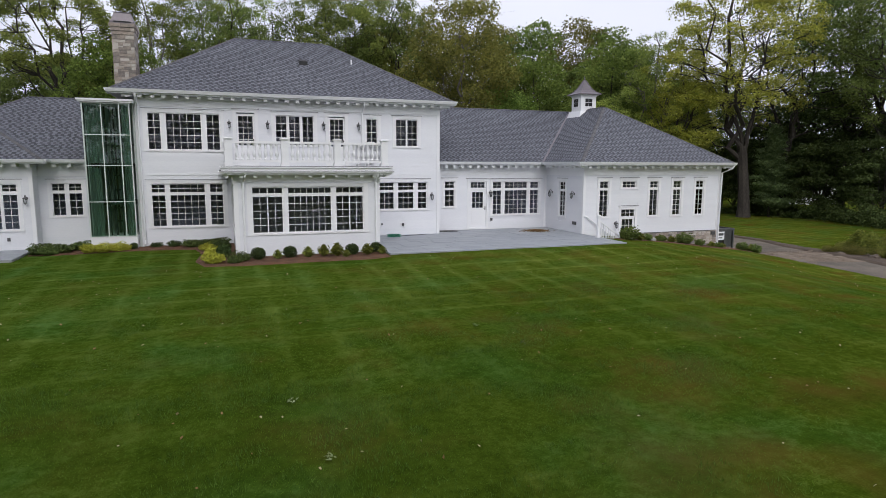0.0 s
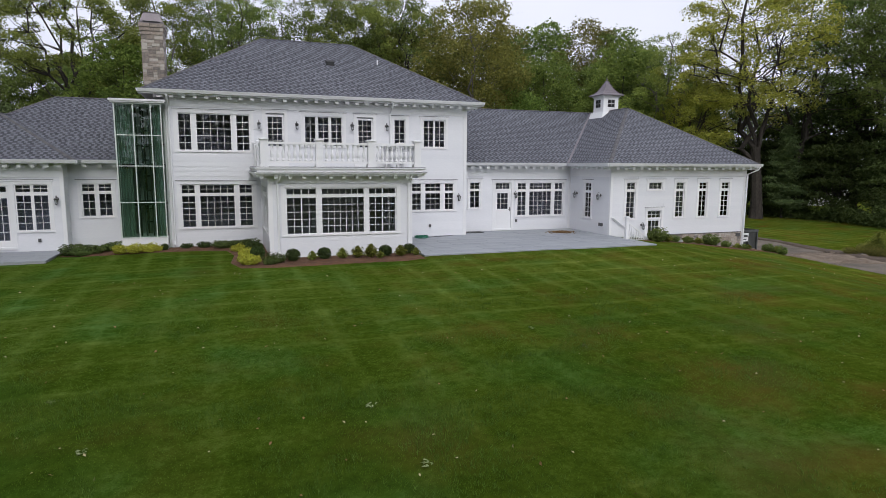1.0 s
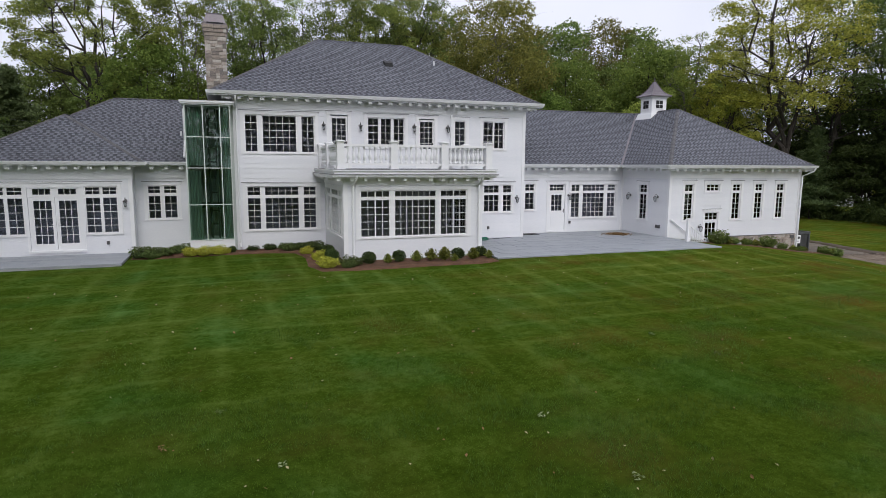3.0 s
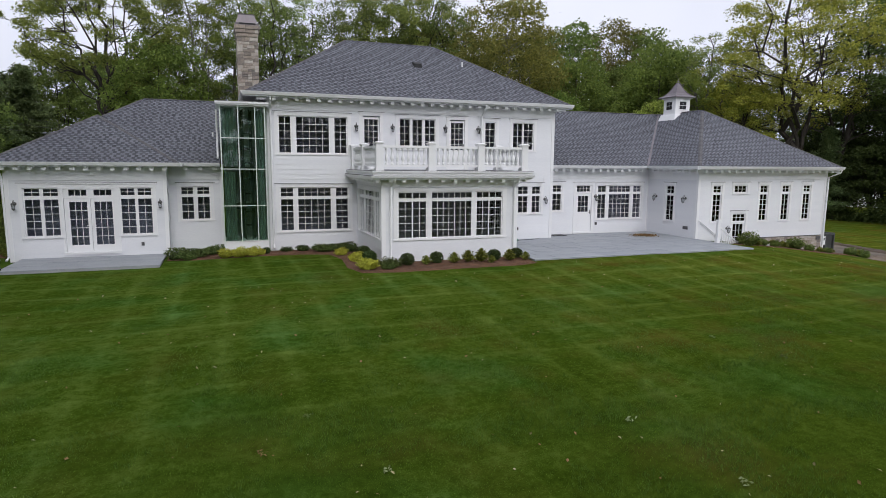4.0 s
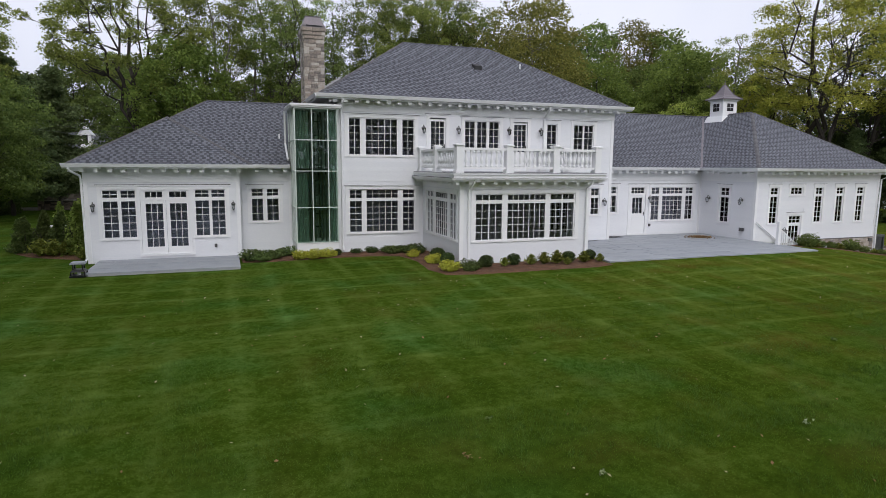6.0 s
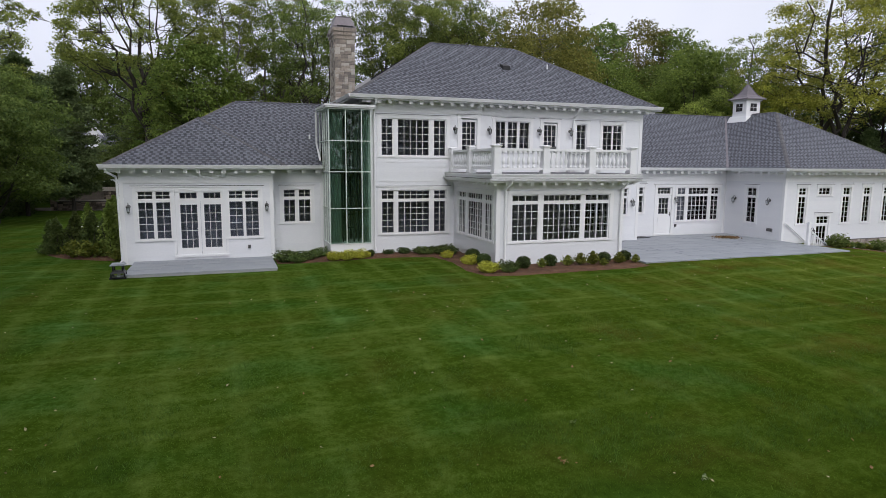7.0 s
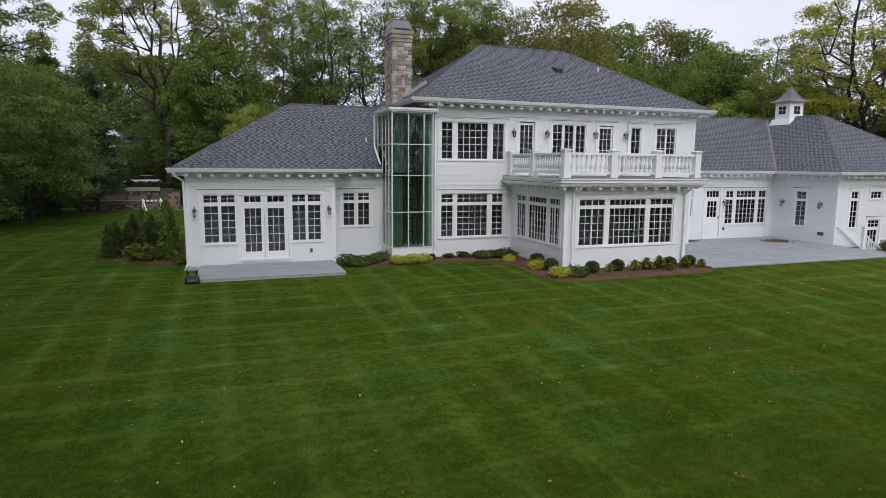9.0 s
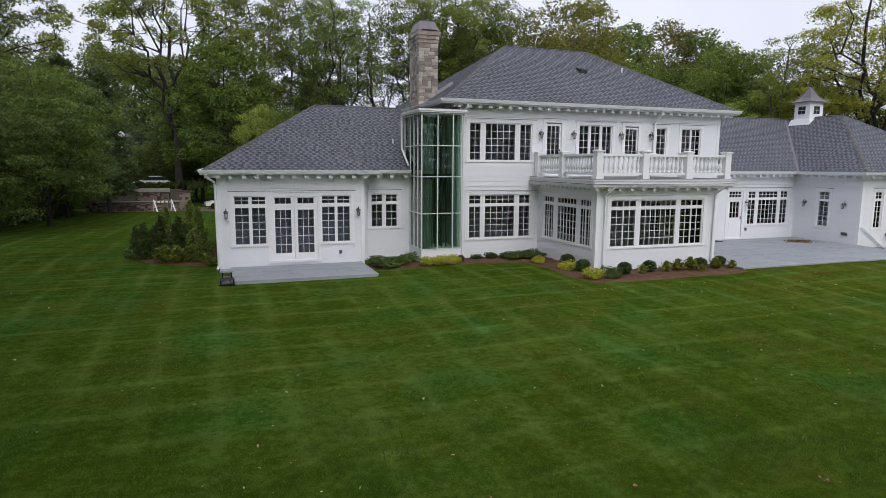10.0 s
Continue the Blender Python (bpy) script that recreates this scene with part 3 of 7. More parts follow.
def door(face, leaves, z0, ztop, glass_z, rows, transom, trows, tlights=None, side=0.13, head=0.12, cap=0.0, label="", handle_at=0, proud=0.036):
    """leaves: (u0, u1, glass u0, glass u1, columns). glass_z: the heights of the glass. transom: the heights of the upper light's glass."""
    u0, u1 = leaves[0][0], leaves[-1][1]
    z1 = (transom[1] if transom else ztop) + 0.045
    bm = bmesh.new()
    face.box(bm, u0 - side, u0, z0, z1, 0.0, proud)
    face.box(bm, u1, u1 + side, z0, z1, 0.0, proud)
    face.box(bm, u0 - side, u1 + side, z1, z1 + head, 0.0, proud + 0.002)
    face.box(bm, u0 - side, u1 + side, z0 - 0.09, z0, -0.1, 0.06)
    w = part("door", bm, TRIM, house, label or "white door with small panes")
    for a, b, g0, g1, cols in leaves:
        bm = bmesh.new()
        d0, d1 = -0.085, -0.03
        face.box(bm, a + 0.006, g0, z0, ztop, d0, d1)
        face.box(bm, g1, b - 0.006, z0, ztop, d0, d1)
        face.box(bm, g0, g1, z0, glass_z[0], d0, d1)
        face.box(bm, g0, g1, glass_z[1], ztop, d0, d1)
        if glass_z[0] - z0 > 0.5:
            face.box(bm, g0 - 0.02, g1 + 0.02, z0 + 0.2, glass_z[0] - 0.16, d1, d1 + 0.012)
        part("leaf", bm, TRIM, w)
        glazed(face, w, g0, g1, glass_z[0], glass_z[1], cols, rows, d=-0.055)
    if transom:
        bm = bmesh.new()
        lights = tlights or [(a[2], a[3], a[4]) for a in leaves]
        edges = [u0] + [v for a, b, _ in lights for v in (a, b)] + [u1]
        for a, b in zip(edges[::2], edges[1::2]):
            face.box(bm, a, b, ztop, z1, -0.10, -0.012)
        for a, b, _ in lights:
            face.box(bm, a, b, ztop, transom[0], -0.10, -0.015)
            face.box(bm, a, b, transom[1], z1, -0.10, -0.015)
        part("transom_frame", bm, TRIM, w)
        for a, b, cols in lights:
            glazed(face, w, a, b, transom[0], transom[1], cols, trows)
    for a, b, g0, g1, _ in leaves:
        u = {0: b - 0.06, 1: a + 0.06}[handle_at] if len(leaves) == 1 else (b - 0.055 if a == u0 else a + 0.055)
        bm = bmesh.new()
        face.box(bm, u - 0.02, u + 0.02, z0 + 0.92, z0 + 1.12, -0.03, -0.018)
        face.box(bm, min(u, u - 0.1 if u > (a + b) / 2 else u), max(u, u + 0.1 if u < (a + b) / 2 else u), z0 + 1.0, z0 + 1.02, 0.0, 0.02)
        face.box(bm, u - 0.012, u + 0.012, z0 + 0.998, z0 + 1.022, -0.02, 0.01)
        part("door_handle", bm, BRONZE if len(leaves) == 1 else TRIM, w, "lever handle on its plate")
    if cap:
        bm = bmesh.new()
        face.box(bm, u0 - side - cap, u1 + side + cap, z1 + head, z1 + head + 0.03, 0.0, 0.06)
        part("drip_cap", bm, TRIM, w)
        bm = bmesh.new()
        face.box(bm, u0 - side - cap, u1 + side + cap, z1 + head + 0.03, z1 + head + 0.05, 0.0, 0.055)
        part("flashing", bm, FLASH, w, "dark grey lead flashing")
    return (u0, u1, z0 - 0.09, z1, (u0 - side, u1 + side, z0 - 0.09, z1 + head + (0.05 if cap else 0)))


FM, FL, FS, FP, FR, FB = (Face("front", y) for y in (YM, YL, YS, YP, YR, YB))
FX, FBW, FBE = Face("west", XR), Face("west", XB0), Face("east", XB1)

# left wing
lw_head = bmesh.new()
FL.box(lw_head, -9.50, -4.72, 2.70, 2.745, 0.0, 0.06)
part("drip_cap", lw_head, TRIM, house)
lw_flash = bmesh.new()
FL.box(lw_flash, -9.50, -4.72, 2.745, 2.768, 0.0, 0.055)
part("flashing", lw_flash, FLASH, house, "dark grey lead flashing")
holes = [
    window(FL, [(-9.26, -8.77, 2), (-8.65, -8.17, 2)], 0.76, 2.53, 5, (2.13, 2.27), 2, cap=0),
    door(FL, [(-8.0, -7.10, -7.82, -7.22, 3), (-7.10, -6.20, -6.97, -6.36, 3)], 0.10, 2.17, (0.36, 2.03), 5, (2.27, 2.49), 1, side=0.085, label="pair of white glazed doors with small panes", head=0.155, proud=0.028),
    window(FL, [(-6.04, -5.55, 2), (-5.44, -4.96, 2)], 0.76, 2.53, 5, (2.13, 2.27), 2, cap=0),
]
wall(FL, -9.84, -4.40, -0.5, 3.36, holes, (-0.3, 2.86), frieze=(2.86, 3.35))
holes = [window(FS, [(-3.89, -3.45, 2), (-3.28, -2.82, 2)], 1.22, 2.53, 3, (2.13, 2.26), 2)]
wall(FS, -4.40, -2.3, -0.5, 3.36, holes, (-0.3, 2.86), frieze=(2.86, 3.35), side0=0.0, side1=0.09)
wall(Face("east", -4.40), YL, YS, -0.5, 3.36, [], (-0.3, 2.86), frieze=(2.86, 3.35), side1=0.0)
wall(Face("west", -9.84), YL, 38.6, -0.9, 3.36, [], (-0.7, 2.86), frieze=(2.86, 3.35))

# main block
holes = [
    window(FM, [(0.0, 0.50, 2), (0.71, 2.08, 5), (2.31, 2.81, 2)], 0.75, 2.51, 5, (2.05, 2.18), 2, side=0.15, cap=0.05),
    window(FM, [(0.0, 0.46, 2), (0.70, 2.05, 5), (2.29, 2.79, 2)], 4.0, 5.47, 5, side=0.15, cap=0.05),
    door(FM, [(3.50, 4.26, 3.58, 4.18, 3)], 3.36, 5.56, (4.2, 5.46), 5, None, 0, side=0.15, cap=0.05, label="white balcony door with small panes"),
    window(FM, [(5.17, 5.62, 2), (5.75, 6.20, 2), (6.33, 6.79, 2)], 4.26, 5.5, 4, side=0.15, cap=0.05),
    door(FM, [(7.50, 8.24, 7.57, 8.17, 3)], 3.36, 5.50, (4.2, 5.42), 5, None, 0, side=0.15, cap=0.05, label="white balcony door with small panes"),
    window(FM, [(9.27, 9.75, 2)], 4.28, 5.47, 4, side=0.15, cap=0.05),
    window(FM, [(10.70, 11.18, 2), (11.26, 11.73, 2)], 4.28, 5.48, 4, side=0.14, cap=0.05),
    window(FM, [(9.87, 10.55, 3), (10.78, 11.54, 3), (11.78, 12.20, 2)], 1.28, 2.51, 3, (2.06, 2.18), 2, side=0.13, cap=0.05),
]
wall(FM, -0.44, 12.85, -0.5, 6.20, [h for h in holes], (-0.3, 5.76), frieze=(5.76, 6.19), side0=0.12, side1=0.12)
wall(Face("east", 12.85), YM, 38.4, -0.5, 6.20, [], (-0.3, 5.76), frieze=(5.76, 6.19), side0=0.11)
wall(Face("west", -0.44), YM, 38.4, -0.5, 6.20, [], (-0.3, 5.76), frieze=(5.76, 6.19), side0=0.11)

# link and right wing
holes = [
    window(FP, [(13.66, 14.16, 2)], 1.24, 2.51, 3, (2.08, 2.20), 2, side=0.12, cap=0.05),
    door(FP, [(15.02, 16.00, 15.20, 15.82, 3)], 0.09, 2.09, (1.13, 1.96), 3, (2.19, 2.48), 2, tlights=[(15.1, 15.9, 4)], side=0.12, cap=0.06, label="white patio door with nine small panes over a panel"),
    window(FP, [(16.39, 16.87, 2), (17.09, 18.40, 5), (18.62, 19.09, 2)], 0.78, 2.47, 5, (2.03, 2.16), 2, side=0.13, cap=0.05),
]
wall(FP, 12.85, XR, -0.5, 3.36, holes, (-0.1, 2.86), frieze=(2.86, 3.35), side0=0.02, side1=0.1)
holes = [window(FX, [(28.02, 28.56, 2)], 0.78, 2.51, 5, (2.03, 2.15), 2, side=0.13, cap=0.05)]
wall(FX, YR, YP, -0.5, 3.36, holes, (-0.1, 2.86), frieze=(2.86, 3.35))
holes = [window(FR, [(a, b, 2)], 0.84, 2.57, 5, (2.14, 2.27), 2, side=0.13, cap=0.05) for a, b in ((20.52, 20.98), (23.54, 24.00), (25.02, 25.47), (26.49, 26.94))]
holes.append(window(FR, [(21.85, 22.60, 3)], 2.28, 2.57, 2, side=0.13, cap=0.05))
holes.append(door(FR, [(21.80, 22.66, 21.90, 22.56, 3)], -1.25, 0.73, (-0.6, 0.66), 4, (0.82, 1.15), 2, tlights=[(21.84, 22.62, 3)], side=0.12, cap=0.05, label="white basement door with small panes below the stairs"))
wall(FR, XR, 28.05, -1.8, 3.36, holes, (-0.06, 2.90), frieze=(2.90, 3.35), side0=0.11)
wall(Face("east", 28.05), YR, 39.5, -1.8, 3.36, [], (-0.06, 2.90), frieze=(2.90, 3.35))

# bay
bay_lights = [(3.86, 4.38, 2), (4.42, 4.94, 2), (5.17, 6.79, 7), (7.01, 7.515, 2), (7.555, 8.06, 2)]
holes = [window(FB, bay_lights, 0.80, 2.49, 5, (2.16, 2.29), 1, side=0.16, head=0.14, cap=0.0)]
wall(FB, XB0, XB1, -0.5, 2.98, holes, (-0.3, 2.68), frieze=(2.70, 2.98), side0=0.13, side1=0.13)
side_lights = [(24.66, 25.01, 2), (25.05, 25.40, 2), (25.70, 27.12, 6), (27.44, 27.79, 2), (27.83, 28.18, 2)]
holes = [window(FBW, side_lights, 0.80, 2.49, 5, (2.16, 2.29), 1, side=0.14, head=0.14, cap=0.0)]
wall(FBW, YB, YM, -0.5, 2.98, holes, (-0.3, 2.68), frieze=(2.70, 2.98), side0=0.13, side1=0.0)
holes = [window(FBE, side_lights, 0.80, 2.49, 5, (2.16, 2.29), 1, side=0.14, head=0.14, cap=0.0)]
wall(FBE, YB, YM, -0.5, 2.98, holes, (-0.3, 2.68), frieze=(2.70, 2.98), side0=0.13, side1=0.0)

# rooms behind the windows
def room(x0, x1, y0, y1, z0, z1, sides=True):
    bm = bmesh.new()
    box(bm, x0, x1, y0, y1, z1, z1 + 0.12)
    box(bm, x0, x1, y1, y1 + 0.12, z0, z1)
    if sides:
        box(bm, x0 + 0.01, x0 + 0.1, y0, y1 - 0.01, z0 + 0.01, z1 - 0.01)
        box(bm, x1 - 0.1, x1 - 0.01, y0, y1 - 0.01, z0 + 0.01, z1 - 0.01)
    part("inner_wall", bm, ROOM, house)
    bm = bmesh.new()
    box(bm, x0, x1, y0, y1 + 0.12, z0 - 0.15, z0)
    part("inner_floor", bm, ROOMFLOOR, house)


room(-9.6, -4.45, YS + 0.25, 33.0, 0.06, 3.0)
room(-4.35, -2.45, YS + 0.25, 31.6, 0.06, 3.0)
room(-9.6, -4.6, YL + 0.24, YS + 0.24, 0.058, 2.998)
room(-0.2, 12.6, YM + 0.24, 31.2, 0.06, 2.9)
room(-0.2, 12.6, YM + 0.24, 31.6, 3.25, 5.98)
room(13.1, 19.3, YP + 0.24, 32.4, 0.06, 3.0)
room(XR + 0.24, 27.8, YR + 0.24, 31.5, -1.3, 0.6)
room(XR + 0.24, 27.8, YR + 0.24, 28.9, 0.73, 3.0)
bm = bmesh.new()
box(bm, XB0 + 0.24, XB1 - 0.24, YB + 0.24, YM - 0.02, -0.1, 0.05)
part("inner_floor", bm, ROOMFLOOR, house)
for wx in (4.4, 8.3):
    bm = bmesh.new()
    box(bm, wx, wx + 0.12, YP + 0.3, 31.19, 0.07, 2.89)
    part("inner_wall", bm, ROOM, house)

# ---- roofs ----
COURSE = 0.145


def roof_plane(parent, pts, proud=0.012):
    """Lapped courses over one sloping plane; the first two points are its eave."""
    pts = [Vector(p) for p in pts]
    along = (pts[1] - pts[0]).normalized()
    nrm = Vector((0, 0, 0))
    for a, b, c in zip(pts, pts[1:], pts[2:]):
        nrm = (b - a).cross(c - b)
        if nrm.length > 1e-6:
            break
    nrm.normalize()
    if nrm.z < 0:
        nrm.negate()
    up = nrm.cross(along).normalized()
    if up.z < 0:
        up.negate()
    flat = [((p - pts[0]).dot(along), (p - pts[0]).dot(up)) for p in pts]
    top = max(v for _, v in flat)
    v0 = 0.0
    while v0 < top - 1e-3:
        v1 = min(v0 + COURSE, top)
        poly = clip(clip(flat, v0, True), v1, False)
        if len(poly) >= 3:
            bm = bmesh.new()
            uv = bm.loops.layers.uv.new("metres")
            vs = []
            for u, v in poly:
                k = (v1 - v) / COURSE
                vs.append(bm.verts.new(pts[0] + along * u + up * v + nrm * (0.002 + proud * k)))
            f = bm.faces.new(vs)
            for loop, (u, v) in zip(f.loops, poly):
                loop[uv].uv = (u, v)
            low = [(q, w) for q, w in zip(poly, vs) if q[1] < v0 + 1e-4]
            if len(low) == 2:
                (q0, a), (q1, b) = low
                c, d = bm.verts.new(b.co - nrm * (proud + 0.004)), bm.verts.new(a.co - nrm * (proud + 0.004))
                g = bm.faces.new((a, b, c, d))
                for loop, (u, v) in zip(g.loops, (q0, q1, q1, q0)):
                    loop[uv].uv = (u, v)
            part("shingle_course", bm, SHINGLE, parent, normals=False)
        v0 += COURSE


def clip(poly, at, above):
    out = []
    keep = (lambda v: v >= at - 1e-9) if above else (lambda v: v <= at + 1e-9)
    for (u0, v0), (u1, v1) in zip(poly, poly[1:] + poly[:1]):
        if keep(v0):
            out.append((u0, v0))
        if keep(v0) != keep(v1):
            k = (at - v0) / (v1 - v0)
            out.append((u0 + (u1 - u0) * k, at))
    return out


def roof(planes, label):
    bm = bmesh.new()
    for pts in planes:
        bm.faces.new([bm.verts.new(Vector(q) - Vector((0, 0, 0.05))) for q in pts])
    bmesh.ops.remove_doubles(bm, verts=bm.verts, dist=0.001)
    top = part("roof", bm, ROOMFLOOR, house, label)
    for pts in planes:
        roof_plane(top, pts)
    return top


def caps(parent, a, b, width=0.10):
    """Ridge or hip shingles, one after another along a line."""
    a, b = Vector(a), Vector(b)
    d = b - a
    count = max(1, int(d.length / 0.2))
    d.normalize()
    side = d.cross(Vector((0, 0, 1))).normalized()
    bm = bmesh.new()
    uv = bm.loops.layers.uv.new("metres")
    rows = []
    for i in range(count + 1):
        for k, lift in ((0.0, 0.034), (0.19, 0.024)):
            c = a + d * min((i + k) * 0.2, (b - a).length)
            rows.append([bm.verts.new(c + side * s * width + Vector((0, 0, lift - (0.044 if s else 0)))) for s in (1, 0, -1)])
    for i, (r0, r1) in enumerate(zip(rows, rows[1:])):
        for k in (0, 1):
            g = bm.faces.new((r0[k], r0[k + 1], r1[k + 1], r1[k]))
            for loop in g.loops:
                loop[uv].uv = ((i // 2) * 0.3 + 0.1, (i // 2) * 0.145 + 0.07)
    part("ridge_cap", bm, CAPSHINGLE, parent)


A, B, C, D = (-1.35, 28.2, Z2), (13.5, 28.2, Z2), (13.5, 38.9, Z2), (-1.35, 38.9, Z2)
R1, R2 = (3.7, 33.55, 9.6), (8.27, 33.55, 9.6)
main_roof = roof([(A, B, R2, R1), (B, C, R2), (C, D, R1, R2), (D, A, R1)], "dark grey asphalt shingle hip roof")
for p, q in ((A, R1), (B, R2), (R1, R2), (C, R2), (D, R1)):
    caps(main_roof, p, q)

AP1, AP2, LR = (-7.1, 31.85, Z1 + 1.98), (-7.1, 32.65, Z1 + 1.98), (-5.55, 34.2, Z1 + 2.93)
LA, LB, LC = (-10.35, 28.6, Z1), (-3.85, 28.6, Z1), (-3.85, 29.4, Z1)
zc = Z1 + 0.61 * (30.55 - 29.4)
left_roof = roof([
    (LA, LB, AP1), (LB, LC, AP2, AP1),
    (LC, (-2.34, 29.4, Z1), (-2.34, 34.2, Z1 + 2.93), LR, AP2),
    ((-2.34, 30.55, zc), (-0.4, 30.55, zc), (-0.4, 34.2, Z1 + 2.93), (-2.34, 34.2, Z1 + 2.93)),
    ((-10.35, 39.0, Z1), LA, AP1, AP2, LR),
    ((-0.4, 39.0, Z1), (-10.35, 39.0, Z1), LR, (-0.4, 34.2, Z1 + 2.93)),
], "dark grey asphalt shingle roof of the left wing")
for p, q in ((LA, AP1), (LB, AP1), (AP1, AP2), (AP2, LR), (LR, (-0.4, 34.2, Z1 + 2.93))):
    caps(left_roof, p, q)

RP, RQ = (23.775, 31.0, 6.73), (23.775, 34.77, 6.73)
right_roof = roof([
    ((19.05, 25.74, Z1), (28.5, 25.74, Z1), RP),
    ((19.05, 29.5, Z1), (19.05, 25.74, Z1), RP, RQ),
    ((28.5, 25.74, Z1), (28.5, 40.0, Z1), (23.775, 40.0, 6.73), RP),
    ((12.87, 29.5, Z1), (19.05, 29.5, Z1), RQ, (12.87, 34.77, 6.73)),
    ((23.775, 40.0, Z1), (12.87, 40.0, Z1), (12.87, 34.77, 6.73), RQ),
], "dark grey asphalt shingle roof of the right wing")
for p, q in (((19.05, 25.74, Z1), RP), ((28.5, 25.74, Z1), RP), (RP, (23.775, 40.0, 6.73)), ((12.87, 34.77, 6.73), RQ)):
    caps(right_roof, p, q)
bm = bmesh.new()
p, q = Vector((19.05, 29.5, Z1)), Vector(RQ)
hexa(bm, [p + Vector((-.05, .05, .02)), p + Vector((.05, -.05, .02)), q + Vector((.05, -.05, .02)), q + Vector((-.05, .05, .02)),
          p + Vector((-.05, .05, .035)), p + Vector((.05, -.05, .035)), q + Vector((.05, -.05, .035)), q + Vector((-.05, .05, .035))])
part("valley_flashing", bm, LEADCAP, right_roof)

# ---- eaves ----
bm = bmesh.new()
box(bm, -0.08, 0.08, 0, 0.37, -0.10, 0)
box(bm, -0.065, 0.065, 0.31, 0.38, -0.12, -0.09)
MODILLION = mesh_of("modillion", bm, TRIM)


def eave(face_way, at, u0, u1, ztop, depth, first=0.25, count=0, gap=0.45, lift=0.0, mod=True):
    """Gutter, fascia, soffit and brackets along one eave. at: the wall plane; depth: how far the roof edge stands out."""
    f = Face(face_way, at)
    bm = bmesh.new()
    prof = [(depth - 0.02, -0.10), (depth + 0.07, -0.10), (depth + 0.085, -0.06), (depth + 0.11, -0.01), (depth + 0.12, 0.025), (depth - 0.02, 0.025)]
    rings = [[bm.verts.new(f.p(u, ztop + z + lift, d)) for d, z in prof] for u in (u0, u1)]
    for i in range(len(prof)):
        j = (i + 1) % len(prof)
        bm.faces.new((rings[0][i], rings[0][j], rings[1][j], rings[1][i]))
    bm.faces.new(rings[0]), bm.faces.new(rings[1][::-1])
    part("gutter", bm, TRIM, house)
    bm = bmesh.new()
    f.box(bm, u0, u1, ztop - 0.145 + lift, ztop - 0.02 + lift, depth - 0.06, depth - 0.021)
    f.box(bm, u0, u1, ztop - 0.16 + lift, ztop - 0.14 + lift, 0.036, depth - 0.03)
    part("soffit", bm, TRIM, house)
    if mod:
        n = int((u1 - u0 - 2 * first) / gap + 0.5)
        for i in range(n + 1):
            u = u0 + first + (u1 - u0 - 2 * first) * i / n
            ob = new("modillion", MODILLION)
            ob.parent = house
            turn = {"front": 180, "west": 90, "east": -90}[face_way]
            ob.matrix_basis = pose(*f.p(u, ztop - 0.161 + lift, 0.06), 0, 0, turn)


eave("front", YM, -1.4, 13.56, Z2, 0.53, first=0.75)
eave("east", 12.85, 28.2, 38.9, Z2, 0.65, lift=0.003)
eave("west", -0.44, 28.2, 38.9, Z2, 0.91, lift=0.003)
eave("front", YL, -10.41, -3.80, Z1, 0.51, first=0.6)
eave("east", -4.40, 28.6, 29.44, Z1, 0.55, lift=0.003, mod=False)
eave("front", YS, -3.88, -2.36, Z1, 0.5, first=0.2, lift=0.006)
eave("west", -9.84, 28.6, 39.0, Z1, 0.51, lift=0.003)
eave("front", YP, 12.9, 19.1, Z1, 0.48, first=0.25)
eave("west", XR, 25.74, 29.5, Z1, 0.51, lift=0.003)
eave("front", YR, 19.0, 28.56, Z1, 0.53, first=0.62)
eave("east", 28.05, 25.74, 40.0, Z1, 0.45, lift=0.003)

# the bay's flat roof and cornice
bm = bmesh.new()
box(bm, XB0 - 0.42, XB1 + 0.42, YB - 0.42, YM - 0.03, 2.985, 3.02)
part("soffit", bm, TRIM, house)
bm = bmesh.new()
for z0, z1, o in ((3.02, 3.05, 0.44), (3.05, 3.10, 0.50), (3.10, 3.115, 0.53)):
    box(bm, XB0 - o, XB1 + o, YB - o, YM - 0.03, z0, z1)
part("cornice", bm, TRIM, house)
bm = bmesh.new()
box(bm, XB0 - 0.51, XB1 + 0.51, YB - 0.51, YM - 0.03, 3.115, 3.135)
part("roof_edge", bm, FLASH, house, "dark grey metal roof edge")
for way, at, u0, u1, n in (("front", YB, XB0 - 0.25, XB1 + 0.25, 13), ("west", XB0, YB + 0.1, YM - 0.25, 14), ("east", XB1, YB + 0.1, YM - 0.25, 14)):
    for i in range(n):
        ob = new("modillion", MODILLION)
        ob.parent = house
        ob.matrix_basis = pose(*Face(way, at).p(u0 + (u1 - u0) * i / (n - 1), 2.984, 0.05), 0, 0, {"front": 180, "west": 90, "east": -90}[way]) @ Matrix.Diagonal((0.85, 0.85, 0.8, 1))

# ---- balcony ----
balcony_bm = bmesh.new()
BX0, BX1, BY0 = 3.08, 8.90, 24.10
box(balcony_bm, BX0 - 0.28, BX1 + 0.28, BY0 - 0.26, YM - 0.04, 3.14, 3.29)
box(balcony_bm, BX0 - 0.33, BX1 + 0.33, BY0 - 0.31, YM - 0.04, 3.25, 3.295)
balcony = part("balcony", balcony_bm, TRIM, house, "white balcony with turned balusters and square posts")
bm = bmesh.new()
box(bm, BX0 - 0.30, BX1 + 0.30, BY0 - 0.28, YM - 0.04, 3.296, 3.312)
part("deck", bm, FLASH, balcony, "dark grey deck membrane")
bm = bmesh.new()
for z0, z1, r in ((0, 0.10, 0.155), (0.10, 0.96, 0.13), (0.955, 0.985, 0.145), (0.985, 1.02, 0.172)):
    box(bm, -r, r, -r, r, z0, z1)
